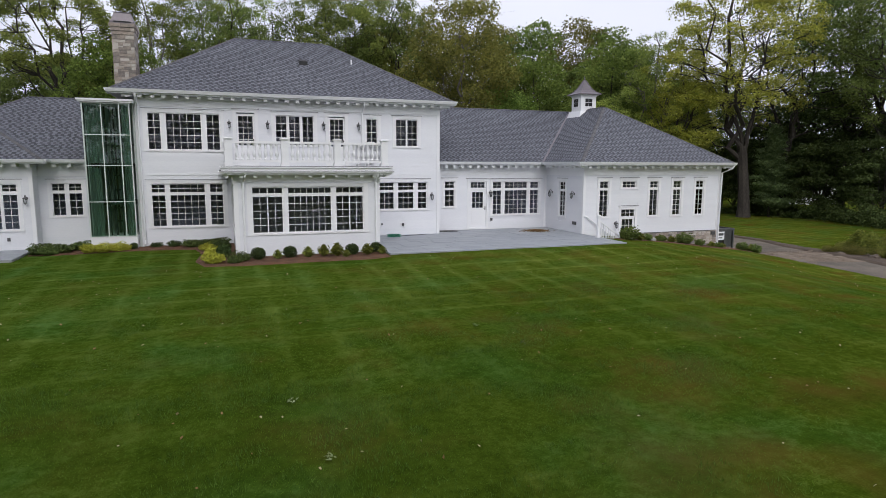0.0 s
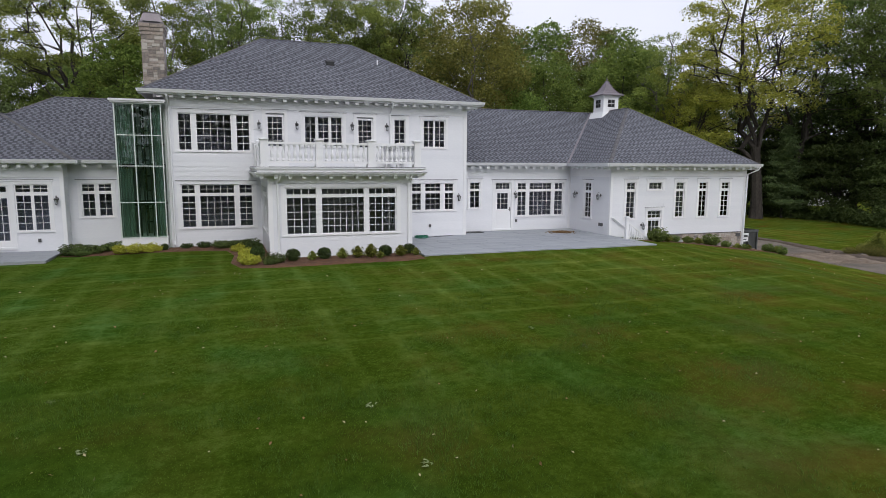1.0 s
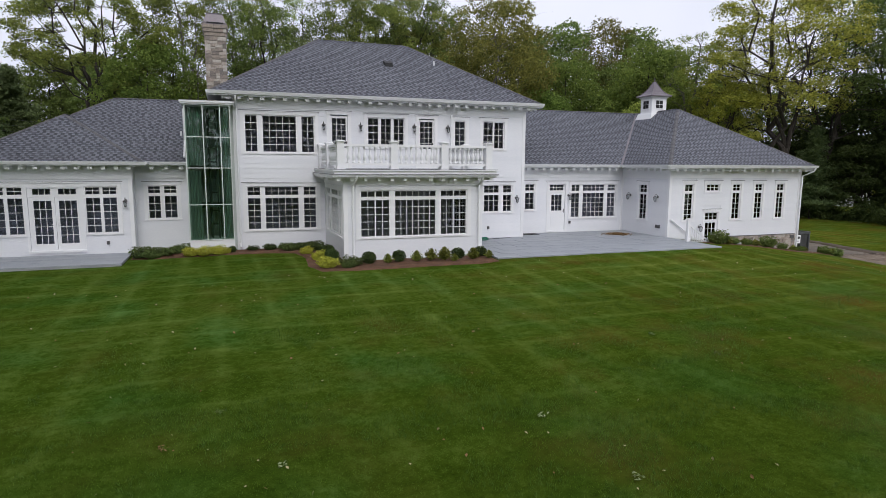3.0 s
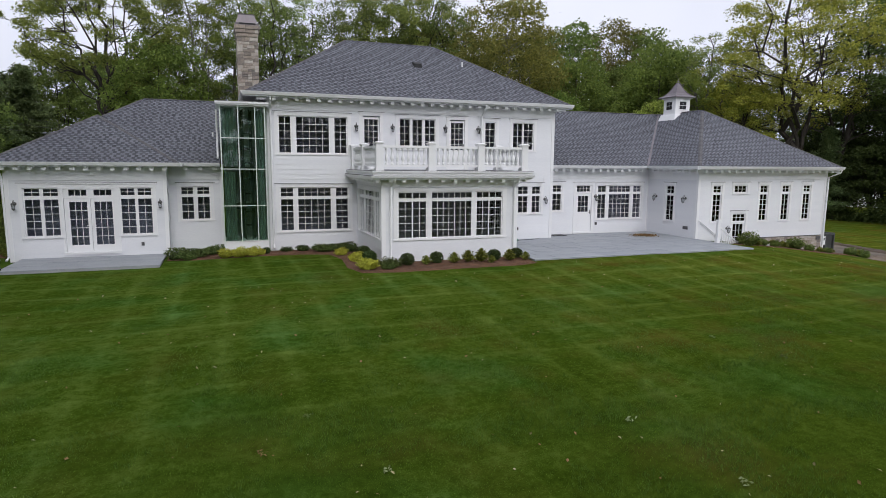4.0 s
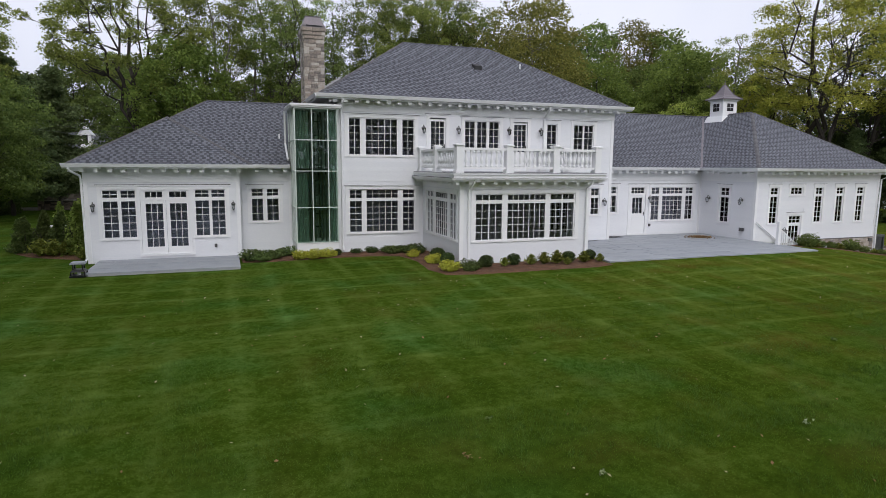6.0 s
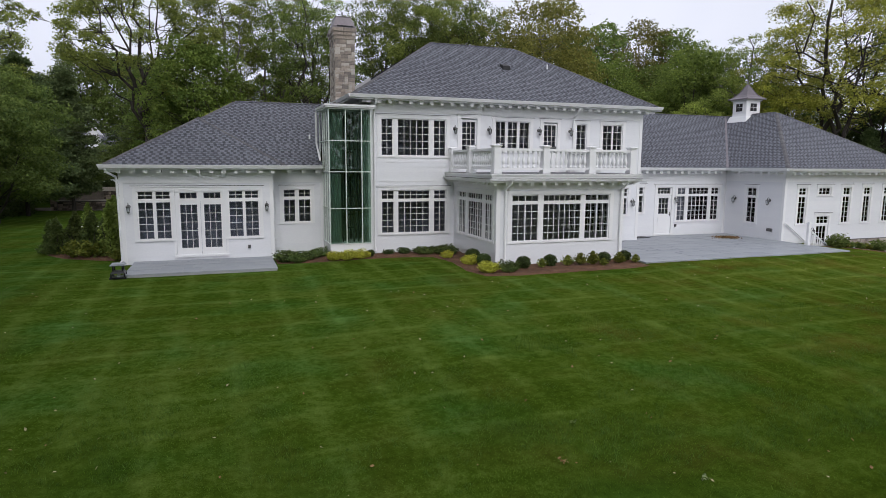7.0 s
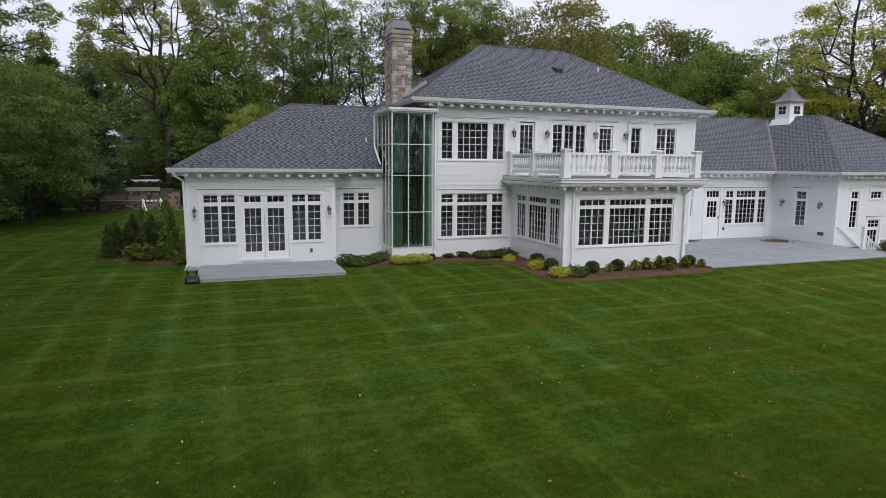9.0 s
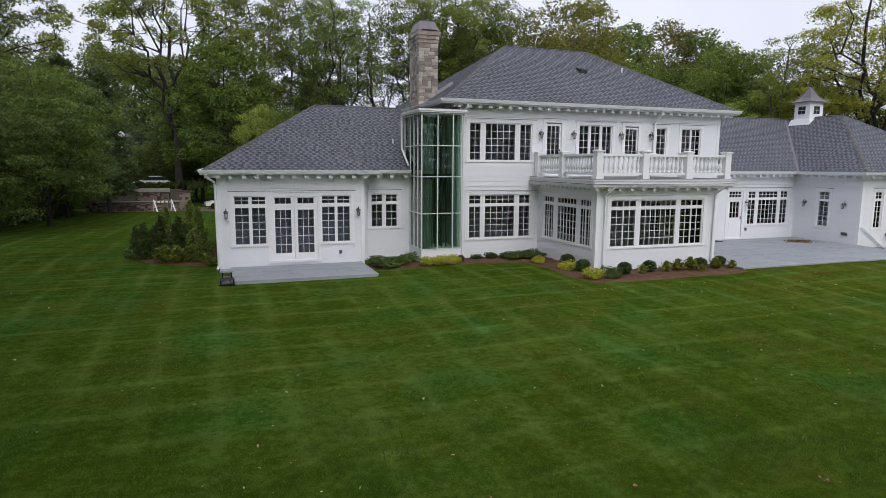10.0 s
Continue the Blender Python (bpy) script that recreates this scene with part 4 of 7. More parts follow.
hexa(bm, [(-0.16, -0.16, 1.02), (0.16, -0.16, 1.02), (0.16, 0.16, 1.02), (-0.16, 0.16, 1.02), (-0.08, -0.08, 1.045), (0.08, -0.08, 1.045), (0.08, 0.08, 1.045), (-0.08, 0.08, 1.045)])
POST = mesh_of("post", bm, TRIM)
bm = bmesh.new()
lathe(bm, [(0.058, 0), (0.058, 0.05), (0.030, 0.07), (0.050, 0.13), (0.069, 0.19), (0.060, 0.26), (0.032, 0.36), (0.027, 0.40), (0.043, 0.43), (0.027, 0.46), (0.056, 0.49), (0.056, 0.55)], 8)
BALUSTER = mesh_of("baluster", bm, TRIM, smooth=True)
posts = [(BX0, BY0), (5.07, BY0), (7.05, BY0), (BX1, BY0), (BX0, 26.5), (BX0, 28.5), (BX1, 26.5), (BX1, 28.5)]
for x, y in posts:
    ob = new("post", POST)
    ob.parent = balcony
    ob.matrix_basis = pose(x, y, 3.312)
for (x0, y0), (x1, y1) in ((posts[0], posts[1]), (posts[1], posts[2]), (posts[2], posts[3]), (posts[0], posts[4]), (posts[4], posts[5]), (posts[3], posts[6]), (posts[6], posts[7])):
    bm = bmesh.new()
    dx, dy = (0, 0.075) if y0 == y1 else (0.075, 0)
    gx, gy = (0.13, 0) if y0 == y1 else (0, 0.13)
    box(bm, min(x0, x1) - dx + gx, max(x0, x1) + dx - gx, min(y0, y1) - dy + gy, max(y0, y1) + dy - gy, 4.135, 4.225)
    part("top_rail", bm, TRIM, balcony)
    bm = bmesh.new()
    k = 0.8
    box(bm, min(x0, x1) - dx * k + gx, max(x0, x1) + dx * k - gx, min(y0, y1) - dy * k + gy, max(y0, y1) + dy * k - gy, 3.45, 3.53)
    part("bottom_rail", bm, TRIM, balcony)
    span = math.hypot(x1 - x0, y1 - y0) - 0.36
    n = int(span / 0.182)
    for i in range(n):
        k = (0.18 + span * (i + 0.5) / n) / (span + 0.36)
        ob = new("baluster", BALUSTER)
        ob.parent = balcony
        ob.matrix_basis = pose(x0 + (x1 - x0) * k, y0 + (y1 - y0) * k, 3.53) @ Matrix.Diagonal((1, 1, 1.1, 1))

# ---- glass tower ----
TX0, TX1, TY1 = -2.30, -0.56, 30.52
bm = bmesh.new()
box(bm, TX0 + 0.02, TX1 - 0.02, YT + 0.02, YS + 0.1, -0.3, 0.40)
tower = part("glass_tower", bm, TRIM, house, "tall green-glazed tower with pale metal frame")
FT, FTW = Face("front", YT), Face("west", TX0)
bm = bmesh.new()
cols_f, cols_w = [-2.27, -1.61, -0.97, -0.60], [28.16, 28.66, 29.16, 29.70, 30.48]
rows_t = [0.42, 1.85, 3.31, 4.53, 5.76]
for u in cols_f:
    FT.box(bm, u - 0.019, u + 0.019, 0.40, 5.80, -0.06, 0.0)
for z in rows_t:
    FT.box(bm, TX0 + 0.03, TX1 - 0.01, z - 0.017, z + 0.017, -0.055, 0.004)
for u in cols_w:
    FTW.box(bm, u - 0.017, u + 0.017, 0.40, 5.80, -0.05, 0.0)
for z in rows_t:
    FTW.box(bm, YT + 0.03, TY1, z - 0.018, z + 0.018, -0.045, -0.002)
MULLION = surf("pale_green_metal", (0.60, 0.66, 0.63), (0.70, 0.75, 0.72), 2, 40, 0.35, 0.03, 0.2)
part("frame", bm, MULLION, tower, "pale grey-green metal frame")
for z0, z1 in zip(rows_t, rows_t[1:]):
    for a, b in zip(cols_f, cols_f[1:]):
        pane(FT, a, b, z0, z1, -0.03, tower, GREENGLASS)
    for a, b in zip(cols_w, cols_w[1:]):
        pane(FTW, a, b, z0, z1, -0.03, tower, GREENGLASS)
bm = bmesh.new()
box(bm, TX0 - 0.10, TX1 + 0.10, YT - 0.10, TY1 + 0.05, 5.80, 5.86)
box(bm, TX0 - 0.14, TX1 + 0.13, YT - 0.14, TY1 + 0.05, 5.86, 5.93)
part("cap", bm, TRIM, tower)
bm = bmesh.new()
box(bm, TX0 - 0.12, TX1 + 0.11, YT - 0.12, TY1 + 0.05, 5.93, 5.945)
part("cap_flashing", bm, FLASH, tower)
bm = bmesh.new()
box(bm, TX0 + 0.1, TX1, TY1 + 0.06, TY1 + 0.16, -0.2, 5.8)
box(bm, TX1 - 0.01, TX1 + 0.1, YM + 0.03, TY1, -0.2, 5.8)
part("shaft_wall", bm, SHAFT, tower)
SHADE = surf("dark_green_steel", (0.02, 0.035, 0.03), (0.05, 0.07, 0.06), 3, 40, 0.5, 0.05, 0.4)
bm = bmesh.new()
for x in (-1.62, -1.42, -1.16, -0.97):
    box(bm, x - 0.026, x + 0.026, 28.9, 28.98, 0.3, 5.7)
for z in (1.0, 1.55, 2.3, 2.9, 3.55, 4.1, 4.75, 5.3):
    box(bm, -1.42, -1.16, 28.9, 28.97, z - 0.03, z + 0.03)
for z in (1.78, 3.35):
    box(bm, -2.2, -0.65, 28.75, 30.4, z - 0.09, z + 0.05)
for y in (29.3, 30.1):
    box(bm, -1.50, -1.44, y, y + 0.06, 0.3, 5.7)
    box(bm, -1.10, -1.04, y, y + 0.06, 0.3, 5.7)
part("lift_rails", bm, SHADE, tower, "dark steel lift guide rails")

CURTAIN = surf("pale_green_cloth", (0.27, 0.35, 0.31), (0.37, 0.45, 0.41), 1.5, 40, 0.9, 0.1)
for x0, x1, z0, z1 in ((-2.20, -1.70, 3.42, 5.70), (-2.20, -1.78, 0.45, 3.20), (-0.93, -0.66, 0.45, 5.70)):
    bm = bmesh.new()
    top, foot = [], []
    count = int((x1 - x0) / 0.022)
    for i in range(count + 1):
        x, y = x0 + (x1 - x0) * i / count, 28.42 + 0.035 * math.sin(i * 1.25) + 0.012 * math.sin(i * 0.37)
        top.append(bm.verts.new((x, y, z1))), foot.append(bm.verts.new((x, y - 0.01, z0)))
    for i in range(count):
        bm.faces.new((foot[i], foot[i + 1], top[i + 1], top[i]))
    bmesh.ops.solidify(bm, geom=bm.faces[:], thickness=0.006)
    part("curtain", bm, CURTAIN, tower, "pale green curtain hanging in folds")


# ---- masonry ----
def rough_blocks(count, seed, jag=0.08, material=None):
    """Unit blocks with uneven faces, to be shared by many stones."""
    r = random.Random(seed)
    out = []
    for _ in range(count):
        bm = bmesh.new()
        c = [(-0.5, 0, -0.5), (0.5, 0, -0.5), (0.5, 0, 0.5), (-0.5, 0, 0.5)]
        back = [bm.verts.new((x, 0.5, z)) for x, y, z in c]
        mid = [bm.verts.new((x + r.uniform(-0.03, 0.03), -0.25 + r.uniform(-0.1, 0.1), z + r.uniform(-0.03, 0.03))) for x, y, z in c]
        front = [bm.verts.new((x * 0.93 + r.uniform(-jag, jag) * 0.6, -0.5 + r.uniform(-jag, jag), z * 0.9 + r.uniform(-jag, jag) * 0.6)) for x, y, z in c]
        for p, q in ((back, mid), (mid, front)):
            for i in range(4):
                bm.faces.new((p[i], p[(i + 1) % 4], q[(i + 1) % 4], q[i]))
        mm = bm.verts.new((r.uniform(-0.1, 0.1), -0.5 - r.uniform(0, jag), r.uniform(-0.1, 0.1)))
        for i in range(4):
            bm.faces.new((front[i], front[(i + 1) % 4], mm))
        bm.faces.new(back)
        out.append(mesh_of("stone", bm, material or FIELDSTONE))
    return out


BLOCKS = rough_blocks(8, 3)


def stone_face(face, parent, u0, u1, z0, z1, seed, low=0.13, high=0.24, wide=(0.2, 0.48), low_at=None, blocks=None, rubble=False):
    """Stones over one face: coursed, or as rubble, where tall stones stand beside short stacks of two or three."""
    r = random.Random(seed)
    turn = {"front": 0, "west": -90, "east": 90, "back": 180}[face.way]

    def lay(u, z, w, h):
        if low_at is None or z + h > low_at(u + w / 2):
            ob = new("stone", r.choice(blocks or BLOCKS))
            ob.parent = parent
            flip = r.choice((0, 180))
            ob.matrix_basis = pose(*face.p(u + w / 2, z + h / 2, 0.012), 0, 0, turn) @ pose(0, 0, 0, 0, flip, 0) @ Matrix.Diagonal((w - 0.008, 0.036 * r.uniform(0.7, 1.3), h - 0.008, 1))

    z = z0
    while z < z1 - 0.04:
        h = min(r.uniform(low, high) * (2.1 if rubble else 1.0), z1 - z)
        if z1 - z - h < 0.07:
            h = z1 - z
        u = u0
        while u < u1 - 0.02:
            w = min(r.uniform(*wide), u1 - u)
            if u1 - u - w < 0.12:
                w = u1 - u
            cuts = r.choice((1, 2, 2, 3)) if rubble and h > 0.15 else 1
            marks = [0.0] + sorted((k + r.uniform(-0.22, 0.22)) / cuts for k in range(1, cuts)) + [1.0]
            for k0, k1 in zip(marks, marks[1:]):
                lay(u, z + h * k0, w, h * (k1 - k0))
            u += w
        z += h


CX0, CX1, CY0, CY1 = -1.43, -0.60, 31.2, 32.5
bm = bmesh.new()
box(bm, CX0, CX1, CY0, CY1, 4.3, 9.5)
chimney = part("chimney", bm, MORTAR, house, "tall fieldstone chimney with a grey metal cap")
stone_face(Face("front", CY0), chimney, CX0 - 0.02, CX1 + 0.02, 4.6, 8.98, 21, 0.11, 0.20, (0.14, 0.36), rubble=True)
stone_face(Face("west", CX0), chimney, CY0 - 0.02, CY1 + 0.02, 4.6, 8.98, 22, 0.11, 0.20, (0.14, 0.36), rubble=True)
stone_face(Face("east", CX1), chimney, CY0, CY1, 6.3, 8.98, 23)
for i, (z0, z1, o) in enumerate(((8.98, 9.14, 0.015), (9.14, 9.30, 0.05), (9.30, 9.47, 0.085))):
    for face, a, b in ((Face("front", CY0 - o), CX0 - o, CX1 + o), (Face("west", CX0 - o), CY0 - o, CY1 + o), (Face("east", CX1 + o), CY0 - o, CY1 + o)):
        stone_face(face, chimney, a, b, z0, z1, 30 + i, 0.3, 0.3, (0.35, 0.7))
    bm = bmesh.new()
    box(bm, CX0 - o, CX1 + o, CY0 - o, CY1 + o, z0 + 0.01, z1)
    part("corbel", bm, MORTAR, chimney)
bm = bmesh.new()
ox, oy = (CX0 + CX1) / 2, (CY0 + CY1) / 2
ring = [(0.49, 0.72, 9.47), (0.49, 0.72, 9.56), (0.45, 0.66, 9.58), (0.33, 0.50, 9.93), (0.34, 0.51, 9.98), (0.28, 0.42, 10.0)]
vs = [[bm.verts.new((ox + sx * a, oy + sy * b, z)) for sx, sy in ((-1, -1), (1, -1), (1, 1), (-1, 1))] for a, b, z in ring]
for p, q in zip(vs, vs[1:]):
    for i in range(4):
        bm.faces.new((p[i], p[(i + 1) % 4], q[(i + 1) % 4], q[i]))
bm.faces.new(vs[-1])
part("chimney_cap", bm, LEADCAP, chimney, "purple-grey sheet metal cap")
bm = bmesh.new()
box(bm, ox - 0.33, ox + 0.36, oy - 0.735, oy - 0.70, 9.50, 9.56)
part("vent_slot", bm, BLACK, chimney)
bm = bmesh.new()
for i in range(7):
    x = CX1 + 0.06 + i * 0.10
    z = Z2 + 0.643 * (x - A[0])
    box(bm, x - 0.06, x + 0.05, CY0 - 0.09, CY0 - 0.075, z - 0.12, z + 0.16)
part("step_flashing", bm, STEEL, chimney, "stepped metal flashing")

# stone base of the right wing
bm = bmesh.new()
box(bm, 22.85, 28.03, YR + 0.002, YR + 0.05, -1.6, -0.08)
base = part("foundation", bm, MORTAR, house, "fieldstone foundation below the clapboards")
stone_face(Face("front", YR - 0.01), base, 22.9, 28.0, -1.15, -0.09, 41, 0.16, 0.24, (0.14, 0.42), rubble=True, low_at=lambda u: ground_z(u, YR) - 0.1)
bm = bmesh.new()
FR.box(bm, 22.8, 27.94, -0.085, -0.055, 0.0, 0.06)
part("water_table", bm, FLASH, house, "dark ledge over the stone base")

# ---- cupola ----
KX, KY = 23.8, 33.2
bm = bmesh.new()
for z0, z1, a, b in ((6.0, 6.62, 0.80, 0.62),):
    hexa(bm, [(KX - a, KY - a, z0), (KX + a, KY - a, z0), (KX + a, KY + a, z0), (KX - a, KY + a, z0), (KX - b, KY - b, z1), (KX + b, KY - b, z1), (KX + b, KY + b, z1), (KX - b, KY + b, z1)])
cupola = part("cupola", bm, TRIM, house, "white roof cupola with a flared grey roof")
bm = bmesh.new()
box(bm, KX - 0.52, KX + 0.52, KY - 0.52, KY + 0.52, 6.6, 7.62)
part("body", bm, TRIM, cupola)
bm = bmesh.new()
for o, z0, z1 in ((0.56, 7.5, 7.56), (0.62, 7.56, 7.62)):
    box(bm, KX - o, KX + o, KY - o, KY + o, z0, z1)
part("cornice", bm, TRIM, cupola)
for way, at in (("front", KY - 0.52), ("west", KX - 0.52)):
    f = Face(way, at)
    c = KX if way == "front" else KY
    bm = bmesh.new()
    f.box(bm, c - 0.30, c + 0.30, 6.86, 7.42, 0.0, 0.025)
    w = part("cupola_window", bm, TRIM, cupola)
    bm = bmesh.new()
    for i in (0, 1):
        for j in (0, 1):
            u, z = c - 0.24 + i * 0.25, 6.91 + j * 0.235
            f.box(bm, u, u + 0.23, z, z + 0.215, 0.02, 0.03)
    part("cupola_glass", bm, BLACK, cupola, "dark panes")
bm = bmesh.new()
prof = [(0.74, 7.60), (0.74, 7.64), (0.55, 7.74), (0.40, 7.88), (0.27, 8.07), (0.15, 8.30), (0.05, 8.5)]
vs = [[bm.verts.new((KX + sx * a, KY + sy * a, z)) for sx, sy in ((-1, -1), (1, -1), (1, 1), (-1, 1))] for a, z in prof]
for p, q in zip(vs, vs[1:]):
    for i in range(4):
        bm.faces.new((p[i], p[(i + 1) % 4], q[(i + 1) % 4], q[i]))
bm.faces.new(vs[0]), bm.faces.new(vs[-1])
part("cupola_roof", bm, LEADCAP, cupola, "purple-grey flared metal roof")
for sx, sy in ((-1, -1), (1, -1), (1, 1), (-1, 1)):
    bm = bmesh.new()
    tube(bm, [(KX + sx * a, KY + sy * a, z + 0.01) for a, z in prof[1:]], 0.025, 5)
    part("hip_rib", bm, LEADCAP, cupola)
bm = bmesh.new()
lathe(bm, [(0.04, 0), (0.02, 0.06), (0.05, 0.1), (0.02, 0.15), (0.008, 0.3)], 8, (KX, KY, 8.48))
part("finial", bm, LEADCAP, cupola)

# ---- small roof fittings ----
bm = bmesh.new()
hexa(bm, [(6.55, 31.10, 8.05), (6.95, 31.10, 8.05), (6.95, 31.5, 8.30), (6.55, 31.5, 8.30), (6.57, 31.12, 8.31), (6.93, 31.12, 8.31), (6.93, 31.5, 8.45), (6.57, 31.5, 8.45)])
part("roof_vent", bm, DARKVENT, house, "black box vent on the shingles")
for x, y, z in ((9.15, 31.5, 8.3), (-2.6, 31.3, 4.6)):
    bm = bmesh.new()
    lathe(bm, [(0.036, -0.1), (0.036, 0.27), (0.030, 0.275)], 10, (x, y, z))
    lathe(bm, [(0.075, -0.04), (0.045, 0.05)], 10, (x, y, z))
    part("vent_pipe", bm, TRIM, house, "white vent pipe")


def downspout(pts, label="white downspout"):
    bm = bmesh.new()
    tube(bm, pts, 0.042, 8)
    part("downspout", bm, TRIM, house, label)


downspout([(-0.36, 28.17, 6.2), (-0.36, 28.2, 6.1), (-0.34, 28.64, 5.75), (-0.34, 28.65, 0.2), (-0.34, 28.5, 0.02)])
downspout([(9.06, 28.17, 6.2), (9.06, 28.2, 6.1), (9.04, 28.64, 5.75), (9.04, 28.65, 3.4)])
downspout([(3.62, 23.82, 3.05), (3.60, 23.88, 2.92), (3.53, 24.17, 2.72), (3.53, 24.18, 0.15), (3.53, 24.05, 0.03)])
downspout([(8.60, 23.82, 3.05), (8.60, 23.88, 2.92), (8.57, 24.17, 2.72), (8.57, 24.18, 0.15), (8.57, 24.05, 0.03)])
downspout([(-10.20, 28.52, 3.38), (-10.18, 28.6, 3.28), (-9.94, 29.0, 3.1), (-9.92, 29.04, 2.95), (-9.90, 29.05, 0.0), (-9.95, 28.9, -0.12)])
downspout([(28.35, 25.68, 3.38), (28.33, 25.75, 3.25), (28.06, 26.18, 3.0), (28.05, 26.2, -0.95)])
downspout([(-2.42, 30.5, 5.8), (-2.42, 30.5, 4.45), (-2.42, 29.5, 3.75)])

# ---- wall lanterns ----
LAMPGLASS = glass_mat("lantern_glass", (0.86, 0.87, 0.88), 2.0)


def wall_lantern():
    """Backplate on the wall, a scrolled arm, and a hooded lantern hanging from it. It faces -y from the origin."""
    ob = thing("wall_lantern", "dark bronze wall lantern with clear glass", "lantern", "lanterns on the house")
    bm = bmesh.new()
    lathe(bm, [(0.075, 0), (0.085, 0.012), (0.06, 0.025), (0.03, 0.04)], 12)
    bmesh.ops.rotate(bm, verts=bm.verts, cent=(0, 0, 0), matrix=Matrix.Rotation(radians(90), 3, "X"))
    part("backplate", bm, BRONZE, ob)
    bm = bmesh.new()
    tube(bm, [(0, -0.02, 0), (0, -0.06, 0.10), (0, -0.14, 0.17), (0, -0.21, 0.14), (0, -0.21, 0.08)], 0.014, 6)
    part("arm", bm, BRONZE, ob)
    bm = bmesh.new()
    lathe(bm, [(0.0, 0.10), (0.025, 0.09), (0.03, 0.06), (0.115, 0.01), (0.12, -0.005)], 8, (0, -0.21, 0))
    part("hood", bm, BRONZE, ob)
    bm = bmesh.new()
    lathe(bm, [(0.09, -0.005), (0.06, -0.24)], 8, (0, -0.21, 0))
    part("glass", bm, LAMPGLASS, ob)
    for k in range(4):
        a = math.pi / 4 + k * math.pi / 2
        bm = bmesh.new()
        tube(bm, [(0.095 * math.cos(a), -0.21 + 0.095 * math.sin(a), 0), (0.065 * math.cos(a), -0.21 + 0.065 * math.sin(a), -0.245)], 0.009, 4)
        part("stay", bm, BRONZE, ob)
    bm = bmesh.new()
    lathe(bm, [(0.07, -0.235), (0.07, -0.25), (0.02, -0.28), (0.0, -0.31)], 8, (0, -0.21, 0))
    part("base", bm, BRONZE, ob)
    bm = bmesh.new()
    lathe(bm, [(0.014, -0.2), (0.014, -0.1)], 6, (0, -0.21, 0))
    part("candle", bm, TRIM, ob)
    return ob


first = wall_lantern()
lamp_spots = [(3.2, YM - 0.02, 5.08, 0), (4.8, YM - 0.02, 5.08, 0), (7.25, YM - 0.02, 5.1, 0), (8.86, YM - 0.02, 5.1, 0), (12.45, YM - 0.02, 1.84, 0),
              (16.19, YP - 0.02, 1.86, 0), (-9.58, YL - 0.02, 1.92, 0), (-4.64, YL - 0.02, 1.92, 0), (XR - 0.02, 29.3, 1.88, -90), (XR - 0.02, 27.1, 1.88, -90), (21.45, YR - 0.02, 0.40, 0)]
for i, (x, y, z, a) in enumerate(lamp_spots):
    m = pose(x, y, z + 0.07, 0, 0, a) @ Matrix.Diagonal((0.82, 0.82, 0.82, 1))
    if i == 0:
        first.matrix_world = m
    else:
        copy_thing(first, m @ Matrix.Diagonal((1 / 0.82, 1 / 0.82, 1 / 0.82, 1)))


def outlet_box(face, u, z, w=0.1, h=0.14):
    bm = bmesh.new()
    face.box(bm, u - w / 2, u + w / 2, z - h / 2, z + h / 2, 0.0, 0.07)
    face.box(bm, u - w * 0.36, u + w * 0.36, z - h * 0.36, z + h * 0.36, 0.07, 0.08)
    part("outlet_cover", bm, BRONZE, house, "small grey weatherproof outlet cover")


outlet_box(FL, -5.35, 0.34)
outlet_box(FM, 11.0, 0.5)
outlet_box(FM, 9.95, 0.55, 0.07, 0.07)
outlet_box(FP, 16.3, 0.5)
outlet_box(FX, 27.0, 0.48, 0.3, 0.16)
outlet_box(FR, 27.75, -0.22, 0.28, 0.18)

# ---- patios ----
def patio(name, label, x0, x1, y0, y1, top, seed, keep=lambda x, y: True):
    r = random.Random(seed)
    bm = bmesh.new()
    box(bm, x0 + 0.02, x1 - 0.02, y0 + 0.02, y1, top - 0.2, top - 0.007)
    ob = tagged(new(name, mesh_of(name, bm, JOINT)), label, "patio", kind="structure")
    y = y0
    meshes = {}
    while y < y1 - 0.05:
        d = min(r.choice((0.61, 0.76, 0.91)), y1 - y)
        x = x0
        while x < x1 - 0.05:
            w = min(r.choice((0.61, 0.91, 1.07, 1.22)), x1 - x)
            if x1 - x - w < 0.3:
                w = x1 - x
            key = (round(w, 2), round(d, 2))
            if key not in meshes:
                bm = bmesh.new()
                a, b = w / 2 - 0.004, d / 2 - 0.004
                hexa(bm, [(-a, -b, -0.05), (a, -b, -0.05), (a, b, -0.05), (-a, b, -0.05), (-a + 0.004, -b + 0.004, 0), (a - 0.004, -b + 0.004, 0), (a - 0.004, b - 0.004, 0), (-a + 0.004, b - 0.004, 0)])
                meshes[key] = mesh_of("paving_slab", bm, BLUESTONE)
            if keep(x + w / 2, y + d / 2):
                s = new("paving_slab", meshes[key])
                s.parent = ob
                s.matrix_basis = pose(x + w / 2, y + d / 2, top + r.uniform(-0.003, 0.003), r.uniform(-0.12, 0.12), r.uniform(-0.12, 0.12))
            x += w
        y += d
    return ob


patio("patio", "pale bluestone patio along the house", 8.78, 19.6, 22.75, 29.95, 0.0, 5, keep=lambda x, y: True)
patio("side_patio", "small bluestone terrace before the glazed doors", -9.5, -4.5, 26.15, 29.08, -0.09, 6)

